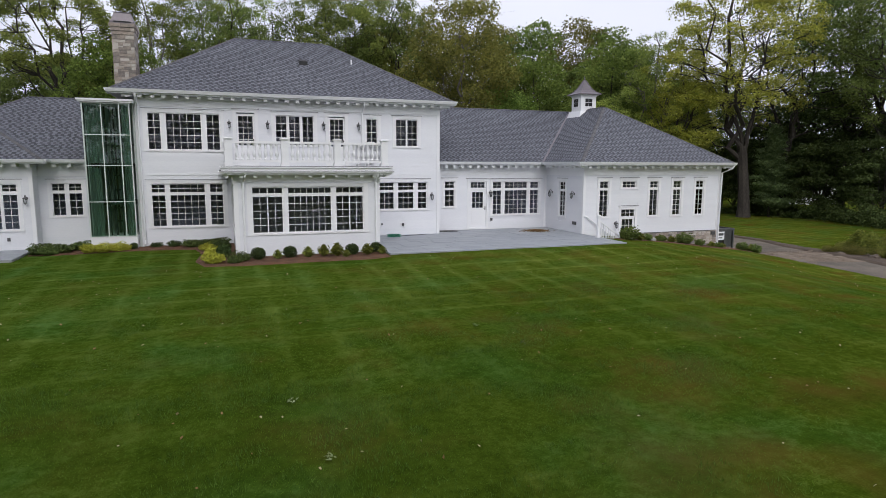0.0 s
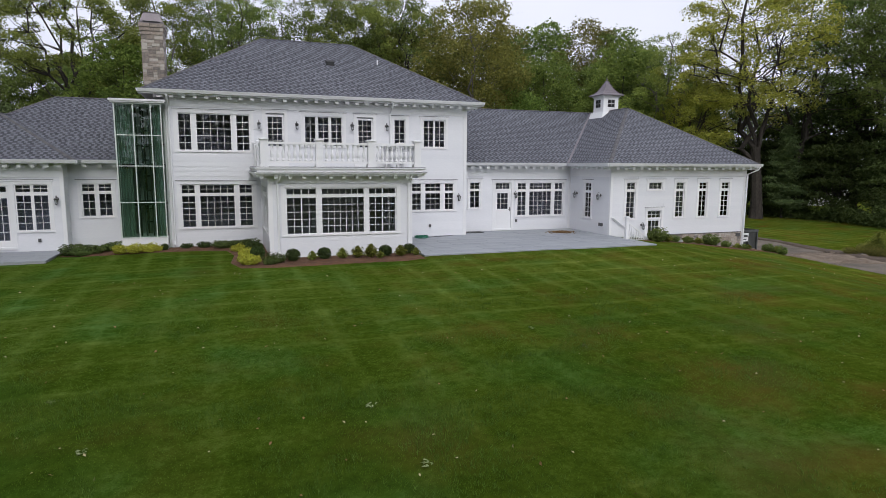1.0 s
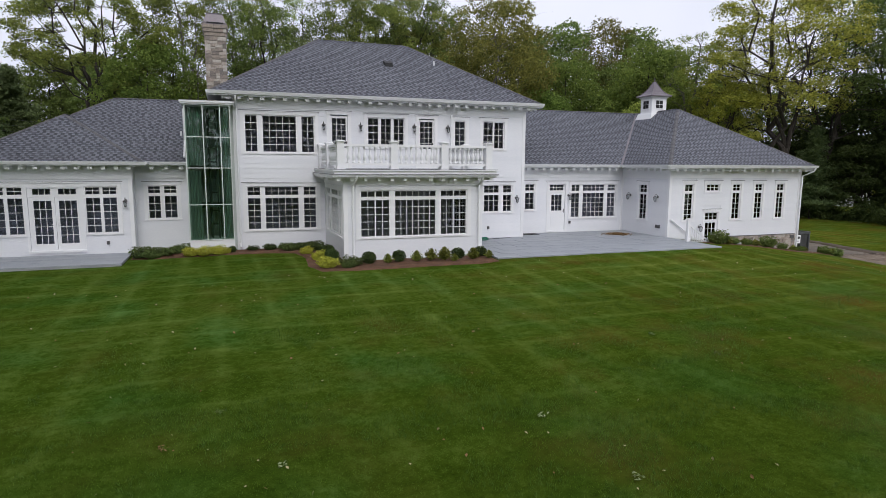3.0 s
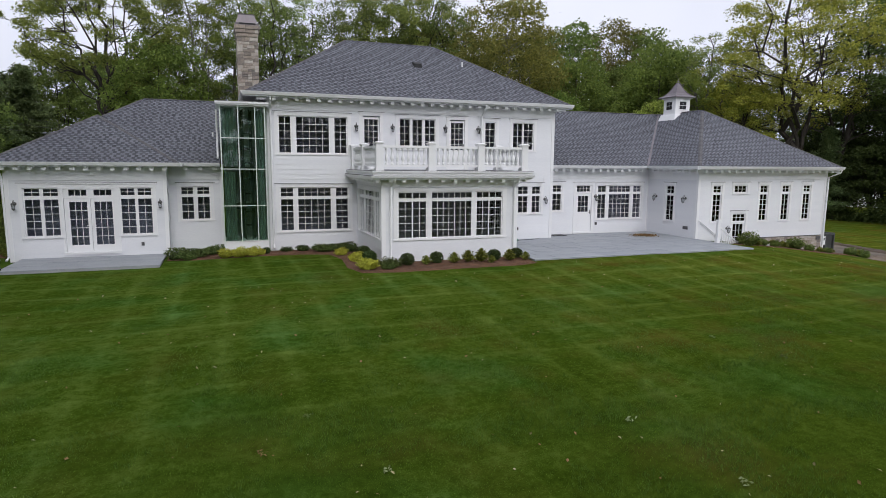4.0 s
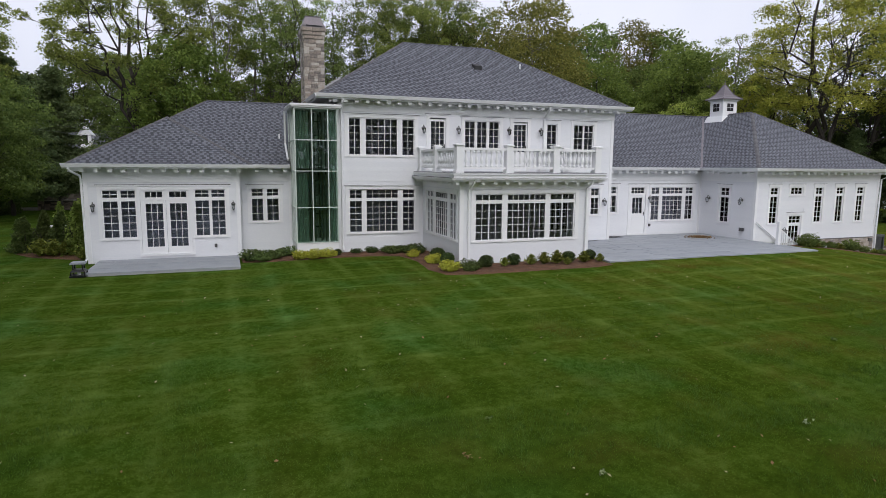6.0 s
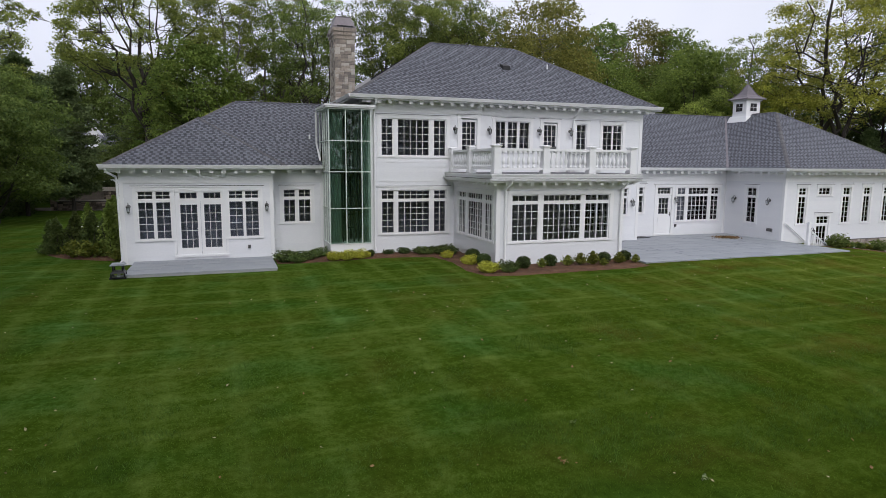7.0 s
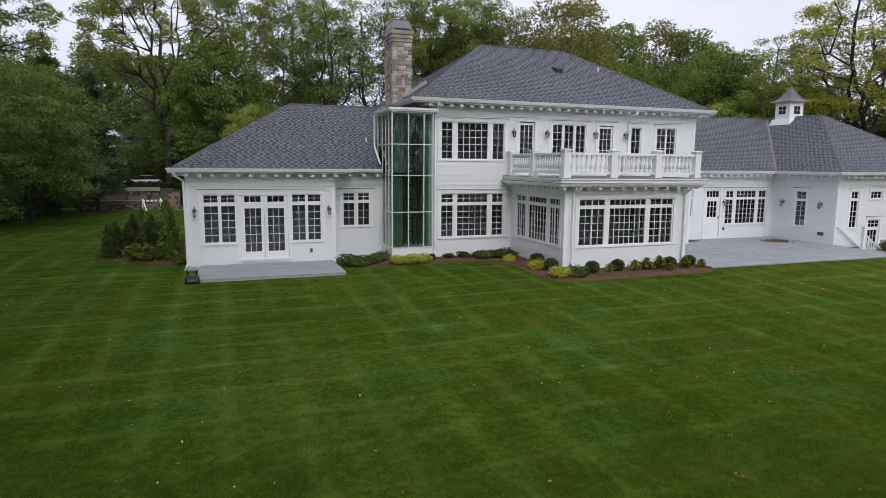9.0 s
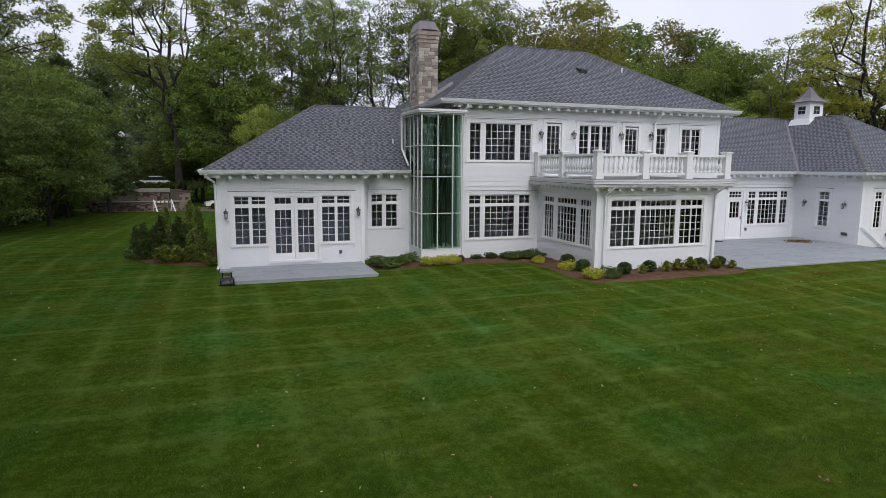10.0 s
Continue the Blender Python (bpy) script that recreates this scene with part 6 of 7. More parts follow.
# ---- shrubs ----
def shrub(name, label, kind, r, h, material, size, count, seed, group=""):
    """A small bush: a few stems and leaves. kind: round (clipped), spray (upright tips), low (spreading), column."""
    rng = random.Random(seed)
    ob = thing(name, label, "shrub", group)
    for k in range(5):
        a = k * 1.26 + rng.uniform(-0.3, 0.3)
        bm = bmesh.new()
        tube(bm, [(0, 0, -0.05), (0.25 * r * math.cos(a), 0.25 * r * math.sin(a), 0.3 * h), (0.5 * r * math.cos(a), 0.5 * r * math.sin(a), 0.65 * h)], [0.02, 0.014, 0.006], 4)
        part("stem", bm, BARK, ob)
    pts, out = [], []
    lumps = [(rng.uniform(-1, 1), rng.uniform(-1, 1), rng.uniform(0.2, 1), rng.uniform(0.1, 0.3)) for _ in range(7)]
    for _ in range(count):
        d = Vector((rng.gauss(0, 1), rng.gauss(0, 1), rng.gauss(0.15, 1))).normalized()
        q = rng.random() ** 0.33
        bulge = 1 + sum(w for x, y, z, w in lumps if d.dot(Vector((x, y, z)).normalized()) > 0.75)
        if kind == "round":
            p = (d.x * r * q * (0.9 + 0.1 * bulge), d.y * r * q * (0.9 + 0.1 * bulge), h * 0.5 + d.z * h * 0.52 * q)
        elif kind == "spray":
            lean = rng.random()
            a = rng.uniform(0, 2 * math.pi)
            t = rng.random() ** 0.6
            tip = (0.45 + 0.75 * ((math.sin(a * 5 + seed) + 1) / 2)) * r
            p = (math.cos(a) * tip * t * lean, math.sin(a) * tip * t * lean, h * t * (1.05 - 0.45 * lean ** 2) * (0.75 + 0.25 * math.sin(a * 7 + seed)))
        elif kind == "cone":
            a, t = rng.uniform(0, 2 * math.pi), rng.random() ** 1.25
            w = r * (1.08 - t) ** 0.65 * (0.72 + 0.28 * math.sin(a * 4 + seed + t * 6)) * (0.8 + 0.2 * math.sin(t * 19 + a * 3))
            p = (math.cos(a) * w * q, math.sin(a) * w * q, 0.04 + h * t * (0.93 + 0.1 * math.sin(a * 3 + seed)))
        elif kind == "column":
            t = rng.random()
            w = r * (0.35 + 0.75 * math.sin(math.pi * min(1, 0.15 + 0.85 * (1 - t)))) * (1 - 0.55 * t)
            p = (d.x * w * q, d.y * w * q, 0.05 + h * t)
        else:
            p = (d.x * r * q * bulge, d.y * r * q * bulge, max(0.02, h * 0.4 + d.z * h * 0.5 * q * bulge))
        if p[2] < 0.0:
            p = (p[0], p[1], rng.uniform(0, 0.1))
        pts.append(p)
        out.append(tuple(d))
    f = new("foliage", leaf_mesh("foliage", pts, size, material, rng, long=2.4 if kind == "spray" else 1.6, outward=out))
    f.parent = ob
    return ob


def put(ob, spots, lift=0.0):
    for i, (x, y, s) in enumerate(spots):
        m = pose(x, y, ground_z(x, y) + 0.02 + lift, 0, 0, (x * 137 + y * 71) % 360) @ Matrix.Diagonal((s, s, s, 1))
        if i == 0:
            ob.matrix_world = m
        else:
            copy_thing(ob, Matrix()).matrix_world = m


put(shrub("boxwood", "small clipped dark green boxwood in the bed", "round", 0.35, 0.58, BOXLEAF, 0.05, 1500, 1, "shrubs in the beds"),
    [(3.95, 23.45, 0.76), (5.1, 23.55, 0.74), (7.45, 23.55, 0.74), (8.42, 23.6, 0.70), (2.75, 25.4, 0.84), (2.75, 24.3, 0.78), (-0.7, 27.85, 0.45)])
put(shrub("golden_shrub", "bright golden-yellow low shrub in the mulch", "low", 0.46, 0.5, GOLDLEAF, 0.065, 1500, 2, "shrubs in the beds"),
    [(2.40, 23.10, 0.68), (2.35, 24.75, 0.62), (2.1, 26.5, 0.5), (-2.25, 27.5, 0.60), (-1.75, 27.45, 0.64), (-1.25, 27.5, 0.60), (-0.95, 27.6, 0.40)])
put(shrub("sprig_shrub", "feathery yellow-green shrub with upright tips", "spray", 0.42, 0.62, LIMELEAF, 0.06, 1000, 3, "shrubs in the beds"),
    [(4.65, 23.35, 0.55), (5.75, 23.4, 0.66), (6.35, 23.5, 0.72), (6.85, 23.4, 0.82), (7.15, 23.1, 0.46), (8.0, 23.35, 0.70), (8.55, 23.1, 0.52)])
put(shrub("juniper", "low spreading grey-green juniper", "low", 0.5, 0.38, LEAFDARK, 0.07, 1200, 4, "shrubs in the beds"),
    [(3.3, 23.3, 0.68), (3.1, 22.95, 0.5), (2.3, 27.6, 0.7), (1.6, 27.75, 0.68), (2.5, 28.2, 0.68), (-3.9, 28.3, 0.81), (-3.3, 28.1, 0.77), (-2.8, 28.6, 0.77), (-3.6, 27.6, 0.59)])
put(shrub("holly", "small dark broad-leaved shrub under the windows", "low", 0.40, 0.36, BOXLEAF, 0.065, 900, 5, "shrubs in the beds"),
    [(0.1, 28.15, 0.5), (0.8, 28.2, 0.62), (1.45, 28.2, 0.55), (1.95, 28.15, 0.68), (2.6, 27.5, 0.7), (-4.1, 27.8, 0.6)])
put(shrub("hydrangea", "leafy green bush beside the basement stairs", "low", 0.7, 0.9, LEAFMID, 0.10, 1500, 6, "shrubs along the stone base"),
    [(20.95, 24.45, 0.6), (25.0, 25.3, 0.55), (25.9, 25.2, 0.32), (22.3, 24.8, 0.32), (28.4, 24.9, 0.38), (29.3, 24.8, 0.42), (23.3, 25.0, 0.3), (27.2, 25.2, 0.26)])
put(shrub("perennial_clump", "loose clump of faded green perennials", "spray", 0.55, 0.6, LIMELEAF, 0.1, 900, 8, "shrubs along the stone base"),
    [(23.4, 25.2, 0.5), (24.2, 25.3, 0.5), (26.8, 25.3, 0.42), (27.4, 25.2, 0.4), (29.2, 25.0, 0.6), (21.7, 24.6, 0.55), (29.7, 25.2, 0.5)])
put(shrub("rhododendron", "large dark evergreen shrub in the mulch bed", "cone", 0.8, 1.65, LEAFDARK, 0.07, 2600, 9, "shrubs beside the wing"),
    [(-13.15, 33.3, 0.8), (-12.8, 32.8, 0.88), (-12.2, 33.3, 1.0), (-11.5, 32.7, 1.02), (-12.6, 34.4, 0.72), (-11.3, 34.0, 0.78)])
put(shrub("arborvitae", "upright yellow-green evergreen shrub", "cone", 0.76, 2.3, LEAFLIGHT, 0.08, 2600, 10, "shrubs beside the wing"),
    [(-10.65, 31.6, 0.92), (-11.1, 34.8, 0.9), (-12.25, 36.2, 0.82), (-11.2, 36.6, 0.95)])
put(shrub("spirea", "low yellow-green bush at the bed edge", "spray", 0.6, 0.8, LIMELEAF, 0.075, 1100, 12, "shrubs beside the wing"),
    [(-12.0, 31.6, 0.85), (-11.5, 31.4, 0.85), (-11.1, 31.7, 0.77), (-10.25, 30.2, 0.5)])
put(shrub("weed_clump", "tall rough weeds gone to seed beside the drive", "spray", 0.9, 1.3, LIMELEAF, 0.06, 2600, 13, "weeds by the drive"),
    [(39.6, 27.3, 0.6), (39.2, 24.4, 0.6), (40.2, 26.2, 0.8), (41.2, 27.0, 1.0), (41.8, 25.0, 1.0), (43.2, 26.6, 1.25), (42.0, 28.4, 1.0), (44.5, 25, 1.1), (43, 23.2, 1.0), (46, 27, 1.2)])
put(shrub("dock_weeds", "brown seeding weeds on the bank beside the drive", "low", 0.9, 1.0, LEAFRUST, 0.055, 3200, 14, "weeds by the drive"),
    [(39.0, 26.4, 0.6), (39.4, 25.1, 0.6), (38.6, 27.8, 0.45), (40.6, 24.6, 0.8), (41.6, 23.6, 0.9), (42.6, 25.0, 1.1), (43.6, 24.2, 1.1), (44.6, 26.0, 1.2), (42.8, 27.2, 0.9), (45.6, 23.6, 1.1), (40.2, 28.0, 0.6)])


# ---- loose things ----
LEAFLITTER = surf("fallen_leaf", (0.24, 0.20, 0.08), (0.48, 0.43, 0.26), 3, 30, 0.7, 0.1, per_object=0.6)
BROWNLEAF = surf("brown_leaf", (0.13, 0.07, 0.02), (0.25, 0.15, 0.06), 3, 30, 0.8, 0.1)
rng = random.Random(31)


def leaf_scatter(name, label, count, area, size, material, seed, kind="stuff"):
    r = random.Random(seed)
    pts = []
    for _ in range(count):
        x, y = r.uniform(*area[:2]), r.uniform(*area[2:])
        if not (y > 22.3 and -10.2 < x < 20):
            pts.append((x, y, ground_z(x, y) + 0.035))
    ob = new(name, leaf_mesh(name, pts, size, material, r, long=1.5, flat=1.2))
    return tagged(ob, label, "leaves", kind=kind)


leaf_scatter("fallen_leaves", "pale dry leaves scattered over the lawn", 620, (-28, 34, 4.5, 27), 0.036, LEAFLITTER, 41)
leaf_scatter("brown_leaves", "small brown leaves scattered over the lawn", 500, (-28, 34, 4.5, 27), 0.038, BROWNLEAF, 42)


PALELEAF = leaf_mat("pale_leaves", (0.10, 0.14, 0.05), (0.36, 0.40, 0.22), 0.2)


def lawn_clump(x, y, material, label, seed, size=1.0):
    r = random.Random(seed)
    pts = [(r.gauss(0, 0.038), r.gauss(0, 0.032), abs(r.gauss(0.02, 0.015))) for _ in range(12)]
    ob = new("leaf_clump", leaf_mesh("leaf_clump", pts, 0.042 * size, material, r, flat=0.8))
    ob.location = (x, y, ground_z(x, y) + 0.03)
    tagged(ob, label, "leaves", "leaf clumps on the lawn")


for i, (x, y, size) in enumerate(((4.02, 8.06, 1.0), (3.72, 10.12, 0.9), (8.3, 13.2, 1.0), (8.81, 11.7, 0.8), (-0.33, 9.79, 0.75), (-1.9, 10.85, 0.8), (-1.12, 11.8, 0.8))):
    if i == 5:
        lawn_clump(x, y, BROWNLEAF, "curled reddish-brown leaf in the grass", 60 + i, size)
    elif i in (2, 3, 6):
        lawn_clump(x, y, LEAFDARK, "dark tuft of broad leaves in the grass", 60 + i, size)
    else:
        lawn_clump(x, y, PALELEAF, "small rosette of pale green leaves in the grass", 60 + i, size)

# short grass standing up from the lawn
def blades(name, label, gx, gy, low, high, wide, material, seed):
    r = np.random.RandomState(seed)
    N = len(gx)
    gz = np.array([ground_z(a, b) for a, b in zip(gx, gy)])
    ang = r.uniform(0, 2 * np.pi, N)
    hgt = r.uniform(low, high, N)
    lean = r.normal(0, 0.6, (N, 2)) * hgt[:, None]
    wid = r.uniform(0.5, 1.0, N) * wide
    v = np.empty((N, 3, 3))
    v[:, 0] = np.stack([gx - np.cos(ang) * wid, gy - np.sin(ang) * wid, gz - 0.01], 1)
    v[:, 1] = np.stack([gx + np.cos(ang) * wid, gy + np.sin(ang) * wid, gz - 0.01], 1)
    v[:, 2] = np.stack([gx + lean[:, 0], gy + lean[:, 1], gz + hgt], 1)
    me = bpy.data.meshes.new(name)
    me.vertices.add(3 * N)
    me.vertices.foreach_set("co", v.ravel())
    me.loops.add(3 * N)
    me.loops.foreach_set("vertex_index", np.arange(3 * N, dtype=np.int32))
    me.polygons.add(N)
    me.polygons.foreach_set("loop_start", (np.arange(N) * 3).astype(np.int32))
    me.polygons.foreach_set("loop_total", np.full(N, 3, dtype=np.int32))
    me.update(calc_edges=True)
    me.materials.append(material)
    tagged(new(name, me), label, "grass", kind="stuff")


r = np.random.RandomState(5)
N = 180000
d = 6.0 + 22 * r.rand(N) ** 1.6
u = r.uniform(-1, 1, N)
gx = -4 + d * 0.35 + u * (6 + d * 0.95)
gy = 2.4 + d * 0.86 + r.uniform(-2.5, 2.5, N)
ok = ~((gy > 22.1) & (gx > -10.2) & (gx < 20.2)) & (gy < 27) & ~((gx > 20) & (gy > 23.5))
blades("grass", "short mown grass blades", gx[ok], gy[ok], 0.012, 0.034, 0.007, leaf_mat("grass_blades", (0.045, 0.085, 0.007), (0.125, 0.185, 0.022), 0.5), 6)
# thicker tufts that the mower left a little longer
N = 150000
d = 5.5 + 12 * r.rand(N) ** 1.3
u = r.uniform(-1, 1, N)
gx = -4 + d * 0.35 + u * (6 + d * 0.95)
gy = 2.4 + d * 0.86 + r.uniform(-2.5, 2.5, N)
thick = np.array([noise.noise((a * 0.55, b * 0.8, 4.0)) + 0.6 * noise.noise((a * 2.1, b * 2.1, 9.0)) for a, b in zip(gx, gy)])
ok = (thick > 0.08) & (gy < 19)
blades("grass_tufts", "slightly longer tufts of bluish-green grass", gx[ok], gy[ok], 0.025, 0.065, 0.008, leaf_mat("tuft_blades", (0.045, 0.095, 0.012), (0.125, 0.21, 0.036), 0.5), 8)

# ---- things on the patios ----
HOSE = surf("green_rubber", (0.01, 0.12, 0.07), (0.03, 0.22, 0.13), 5, 40, 0.45, 0.1)
hose = thing("garden_hose", "coiled green garden hose lying on the patio", "hose")
bm = bmesh.new()
tube(bm, [(10.35 + (0.34 - 0.012 * (i % 9)) * math.cos(i * 0.52), 28.0 + (0.26 - 0.01 * (i % 7)) * math.sin(i * 0.52), 0.02 + 0.022 * (i // 12) + 0.004 * math.sin(i * 1.7)) for i in range(62)], 0.014, 5)
part("coil", bm, HOSE, hose)
bm = bmesh.new()
tube(bm, [(10.7, 28.05, 0.02), (11.1, 28.25, 0.018), (11.6, 28.3, 0.018), (12.1, 28.5, 0.018)], 0.012, 5)
part("tail", bm, BLACK, hose, "dark hose end")

doormat = thing("doormat", "black ribbed doormat on the patio", "doormat")
bm = bmesh.new()
box(bm, 13.15, 14.1, 29.25, 29.8, 0.004, 0.022)
part("backing", bm, BLACK, doormat)
for k in range(8):
    bm = bmesh.new()
    box(bm, 13.2 + 0.11 * k, 13.27 + 0.11 * k, 29.28, 29.77, 0.022, 0.028)
    part("rib", bm, BLACK, doormat)

pts, r2 = [], random.Random(77)
for _ in range(900):
    a, q = r2.uniform(0, 2 * math.pi), abs(r2.gauss(0, 0.42))
    pts.append((18.0 + 0.95 * q * math.cos(a), 28.2 + 0.7 * q * math.sin(a), 0.01 + max(0, 0.07 - 0.06 * q) * r2.random()))
litter = new("leaf_litter", leaf_mesh("leaf_litter", pts, 0.05, BROWNLEAF, r2, flat=0.9))
tagged(litter, "heap of swept brown leaves on the patio", "leaves", kind="stuff")

lantern = thing("floor_lantern", "small dark metal floor lantern with a pale flat cap", "lantern", at=(-9.62, 26.2, ground_z(-9.62, 26.2) + 0.02))
bm = bmesh.new()
box(bm, -0.25, 0.25, -0.25, 0.25, 0, 0.05)
hexa(bm, [(-0.23, -0.23, 0.17), (0.23, -0.23, 0.17), (0.23, 0.23, 0.17), (-0.23, 0.23, 0.17), (-0.16, -0.16, 0.25), (0.16, -0.16, 0.25), (0.16, 0.16, 0.25), (-0.16, 0.16, 0.25)])
part("base", bm, BLACK, lantern)
for sx in (-1, 1):
    for sy in (-1, 1):
        bm = bmesh.new()
        box(bm, sx * 0.2 - 0.022, sx * 0.2 + 0.022, sy * 0.2 - 0.022, sy * 0.2 + 0.022, 0.05, 0.17)
        part("foot", bm, BLACK, lantern)
        bm = bmesh.new()
        box(bm, sx * 0.14 - 0.02, sx * 0.14 + 0.02, sy * 0.14 - 0.02, sy * 0.14 + 0.02, 0.25, 0.43)
        part("upright", bm, BLACK, lantern)
bm = bmesh.new()
box(bm, -0.22, 0.22, -0.22, 0.22, 0.43, 0.46)
box(bm, -0.19, 0.19, -0.19, 0.19, 0.46, 0.49)
part("cap", bm, BLUESTONE, lantern, "pale grey cap")
bm = bmesh.new()
lathe(bm, [(0.05, 0.05), (0.05, 0.13), (0.01, 0.135)], 10)
part("candle", bm, TRIM, lantern, "white candle")

# ---- skip beside the wing ----
SKIP = surf("grey_painted_steel", (0.06, 0.063, 0.066), (0.13, 0.133, 0.135), 2, 30, 0.5, 0.15, 0.4)
sz = -1.34
skip = thing("dumpster", "dark grey steel waste container with a white sign", "container", at=(28.75, 27.25, sz))
bm = bmesh.new()
hexa(bm, [(0, 0, 0.12), (1.7, 0, 0.12), (1.7, 3.2, 0.12), (0, 3.2, 0.12), (0, -0.1, 0.92), (1.7, -0.1, 0.92), (1.7, 3.3, 0.92), (0, 3.3, 0.92)])
part("body", bm, SKIP, skip)
bm = bmesh.new()
box(bm, -0.04, 1.74, -0.16, -0.06, 0.90, 1.0)
box(bm, -0.04, 1.74, 3.26, 3.36, 0.90, 1.0)
box(bm, -0.04, 0.04, -0.06, 3.26, 0.90, 1.0)
box(bm, 1.66, 1.74, -0.06, 3.26, 0.90, 1.0)
part("rim", bm, SKIP, skip)
for x in (0.0, 0.8, 1.62):
    bm = bmesh.new()
    box(bm, x, x + 0.09, -0.17, -0.07, 0.0, 0.90)
    part("rib", bm, SKIP, skip)
bm = bmesh.new()
box(bm, 0.06, 0.78, -0.19, -0.175, 0.48, 0.86)
sign = part("sign", bm, TRIM, skip, "white sign with dark bars of lettering")
for z0, z1, x1 in ((0.68, 0.79, 0.7), (0.55, 0.6, 0.6)):
    bm = bmesh.new()
    box(bm, 0.12, x1, -0.196, -0.19, z0, z1)
    part("lettering_bar", bm, SKIP, sign)

skip.matrix_world = pose(28.75, 27.25, sz) @ Matrix.Diagonal((0.78, 1, 1.22, 1))

# ---- far side of the lawn ----
fz = ground_z(-17, 79)
# fieldstone and mortar copied darker: the trees' shade on the wall put into colour
DARKROCK = surf("dark_fieldstone", (0.055, 0.042, 0.032), (0.22, 0.175, 0.14), 2.5, 25, 0.9, 0.4, per_object=0.7)
DARKMORTAR = surf("dark_joint", (0.05, 0.045, 0.04), (0.10, 0.09, 0.08), 3, 40, 0.95, 0.4)
DARKBLOCKS = rough_blocks(6, 9, material=DARKROCK)
bm = bmesh.new()
box(bm, -22.9, -14.4, 78.6, 79.1, fz - 0.6, fz + 1.0)
gwall = tagged(new("garden_wall", mesh_of("garden_wall", bm, DARKMORTAR)), "low fieldstone garden wall at the end of the lawn, darkened for tree shade", "wall", kind="structure")
stone_face(Face("front", 78.6), gwall, -22.9, -14.4, fz - 0.1, fz + 0.88, 51, 0.16, 0.30, (0.22, 0.55), blocks=DARKBLOCKS, rubble=True)
bm = bmesh.new()
box(bm, -23.0, -14.4, 78.52, 79.18, fz + 1.0, fz + 1.1)
part("coping", bm, MORTAR, gwall, "pale flat coping stones")
bm = bmesh.new()
box(bm, -19.7, -16.0, 86.0, 86.6, fz - 0.6, fz + 1.75)
gwall2 = tagged(new("terrace_wall", mesh_of("terrace_wall", bm, DARKMORTAR)), "higher stone terrace wall with a pale cap beyond the lane", "wall", kind="structure")
stone_face(Face("front", 86.0), gwall2, -19.7, -16.0, fz + 0.1, fz + 1.7, 52, 0.16, 0.32, (0.22, 0.6), blocks=DARKBLOCKS, rubble=True)
bm = bmesh.new()
box(bm, -19.8, -15.9, 85.85, 86.65, fz + 1.75, fz + 2.2)
part("coping", bm, MORTAR, gwall2, "pale flat coping stones")
bm = bmesh.new()
box(bm, -25.0, -14.6, 86.7, 97.0, fz - 0.6, fz + 2.0)
tagged(new("upper_drive", mesh_of("upper_drive", bm, ASPHALT)), "raised grey drive held by the terrace wall", "drive", kind="structure")
for x, w, h in ((-13.82, 0.58, 2.1), (-23.2, 0.3, 1.6)):
    bm = bmesh.new()
    box(bm, x - w, x + w, 78.3, 79.3, fz - 0.5, fz + h)
    pier = part("pier", bm, DARKMORTAR, gwall, "square fieldstone gate pier")
    stone_face(Face("front", 78.3), pier, x - w, x + w, fz - 0.2, fz + h, 53, 0.22, 0.36, (0.25, 0.5), blocks=DARKBLOCKS)
    bm = bmesh.new()
    box(bm, x - w - 0.06, x + w + 0.06, 78.2, 79.4, fz + h, fz + h + 0.1)
    part("pier_cap", bm, DARKROCK, gwall)
sheet("lane", [(-40, 84.5), (-40, 80.5), (-13, 79.8), (-11.5, 76), (-7.5, 76), (-7, 80), (10, 80.5), (10, 84.5)], ASPHALT, "grey lane behind the garden wall", "lane", lift=0.04, cell=3)


# a white A-frame barrier before the garden wall
barrier = thing("barricade", "white wooden A-frame barricade with a banded rail", "barricade", at=(-16.0, 77.35, ground_z(-16, 77.35)), turn=6)
for x in (-0.88, 0.88):
    bm = bmesh.new()
    for y0, y1, x0 in ((-0.5, -0.03, 0.34), (0.5, 0.03, -0.06)):
        hexa(bm, [(x + x0 - 0.06, y0 - 0.03, 0.0), (x + x0 + 0.06, y0 - 0.03, 0.0), (x + x0 + 0.06, y0 + 0.03, 0.0), (x + x0 - 0.06, y0 + 0.03, 0.0),
                  (x - 0.06, y1 - 0.03, 1.32), (x + 0.06, y1 - 0.03, 1.32), (x + 0.06, y1 + 0.03, 1.32), (x - 0.06, y1 + 0.03, 1.32)])
    a_frame = part("a_frame", bm, TRIM, barrier)
    bm = bmesh.new()
    box(bm, x - 0.04, x + 0.24, -0.30, -0.26, 0.48, 0.58)
    part("crossbar", bm, TRIM, a_frame)
bm = bmesh.new()
box(bm, -0.82, 0.82, -0.07, -0.04, 0.98, 1.18)
rail = part("rail", bm, TRIM, barrier, "white rail with darker bands")
for k in range(4):
    bm = bmesh.new()
    box(bm, -0.66 + 0.4 * k, -0.52 + 0.4 * k, -0.076, -0.07, 0.985, 1.175)
    part("band", bm, DARKROCK, rail, "weathered dark band")

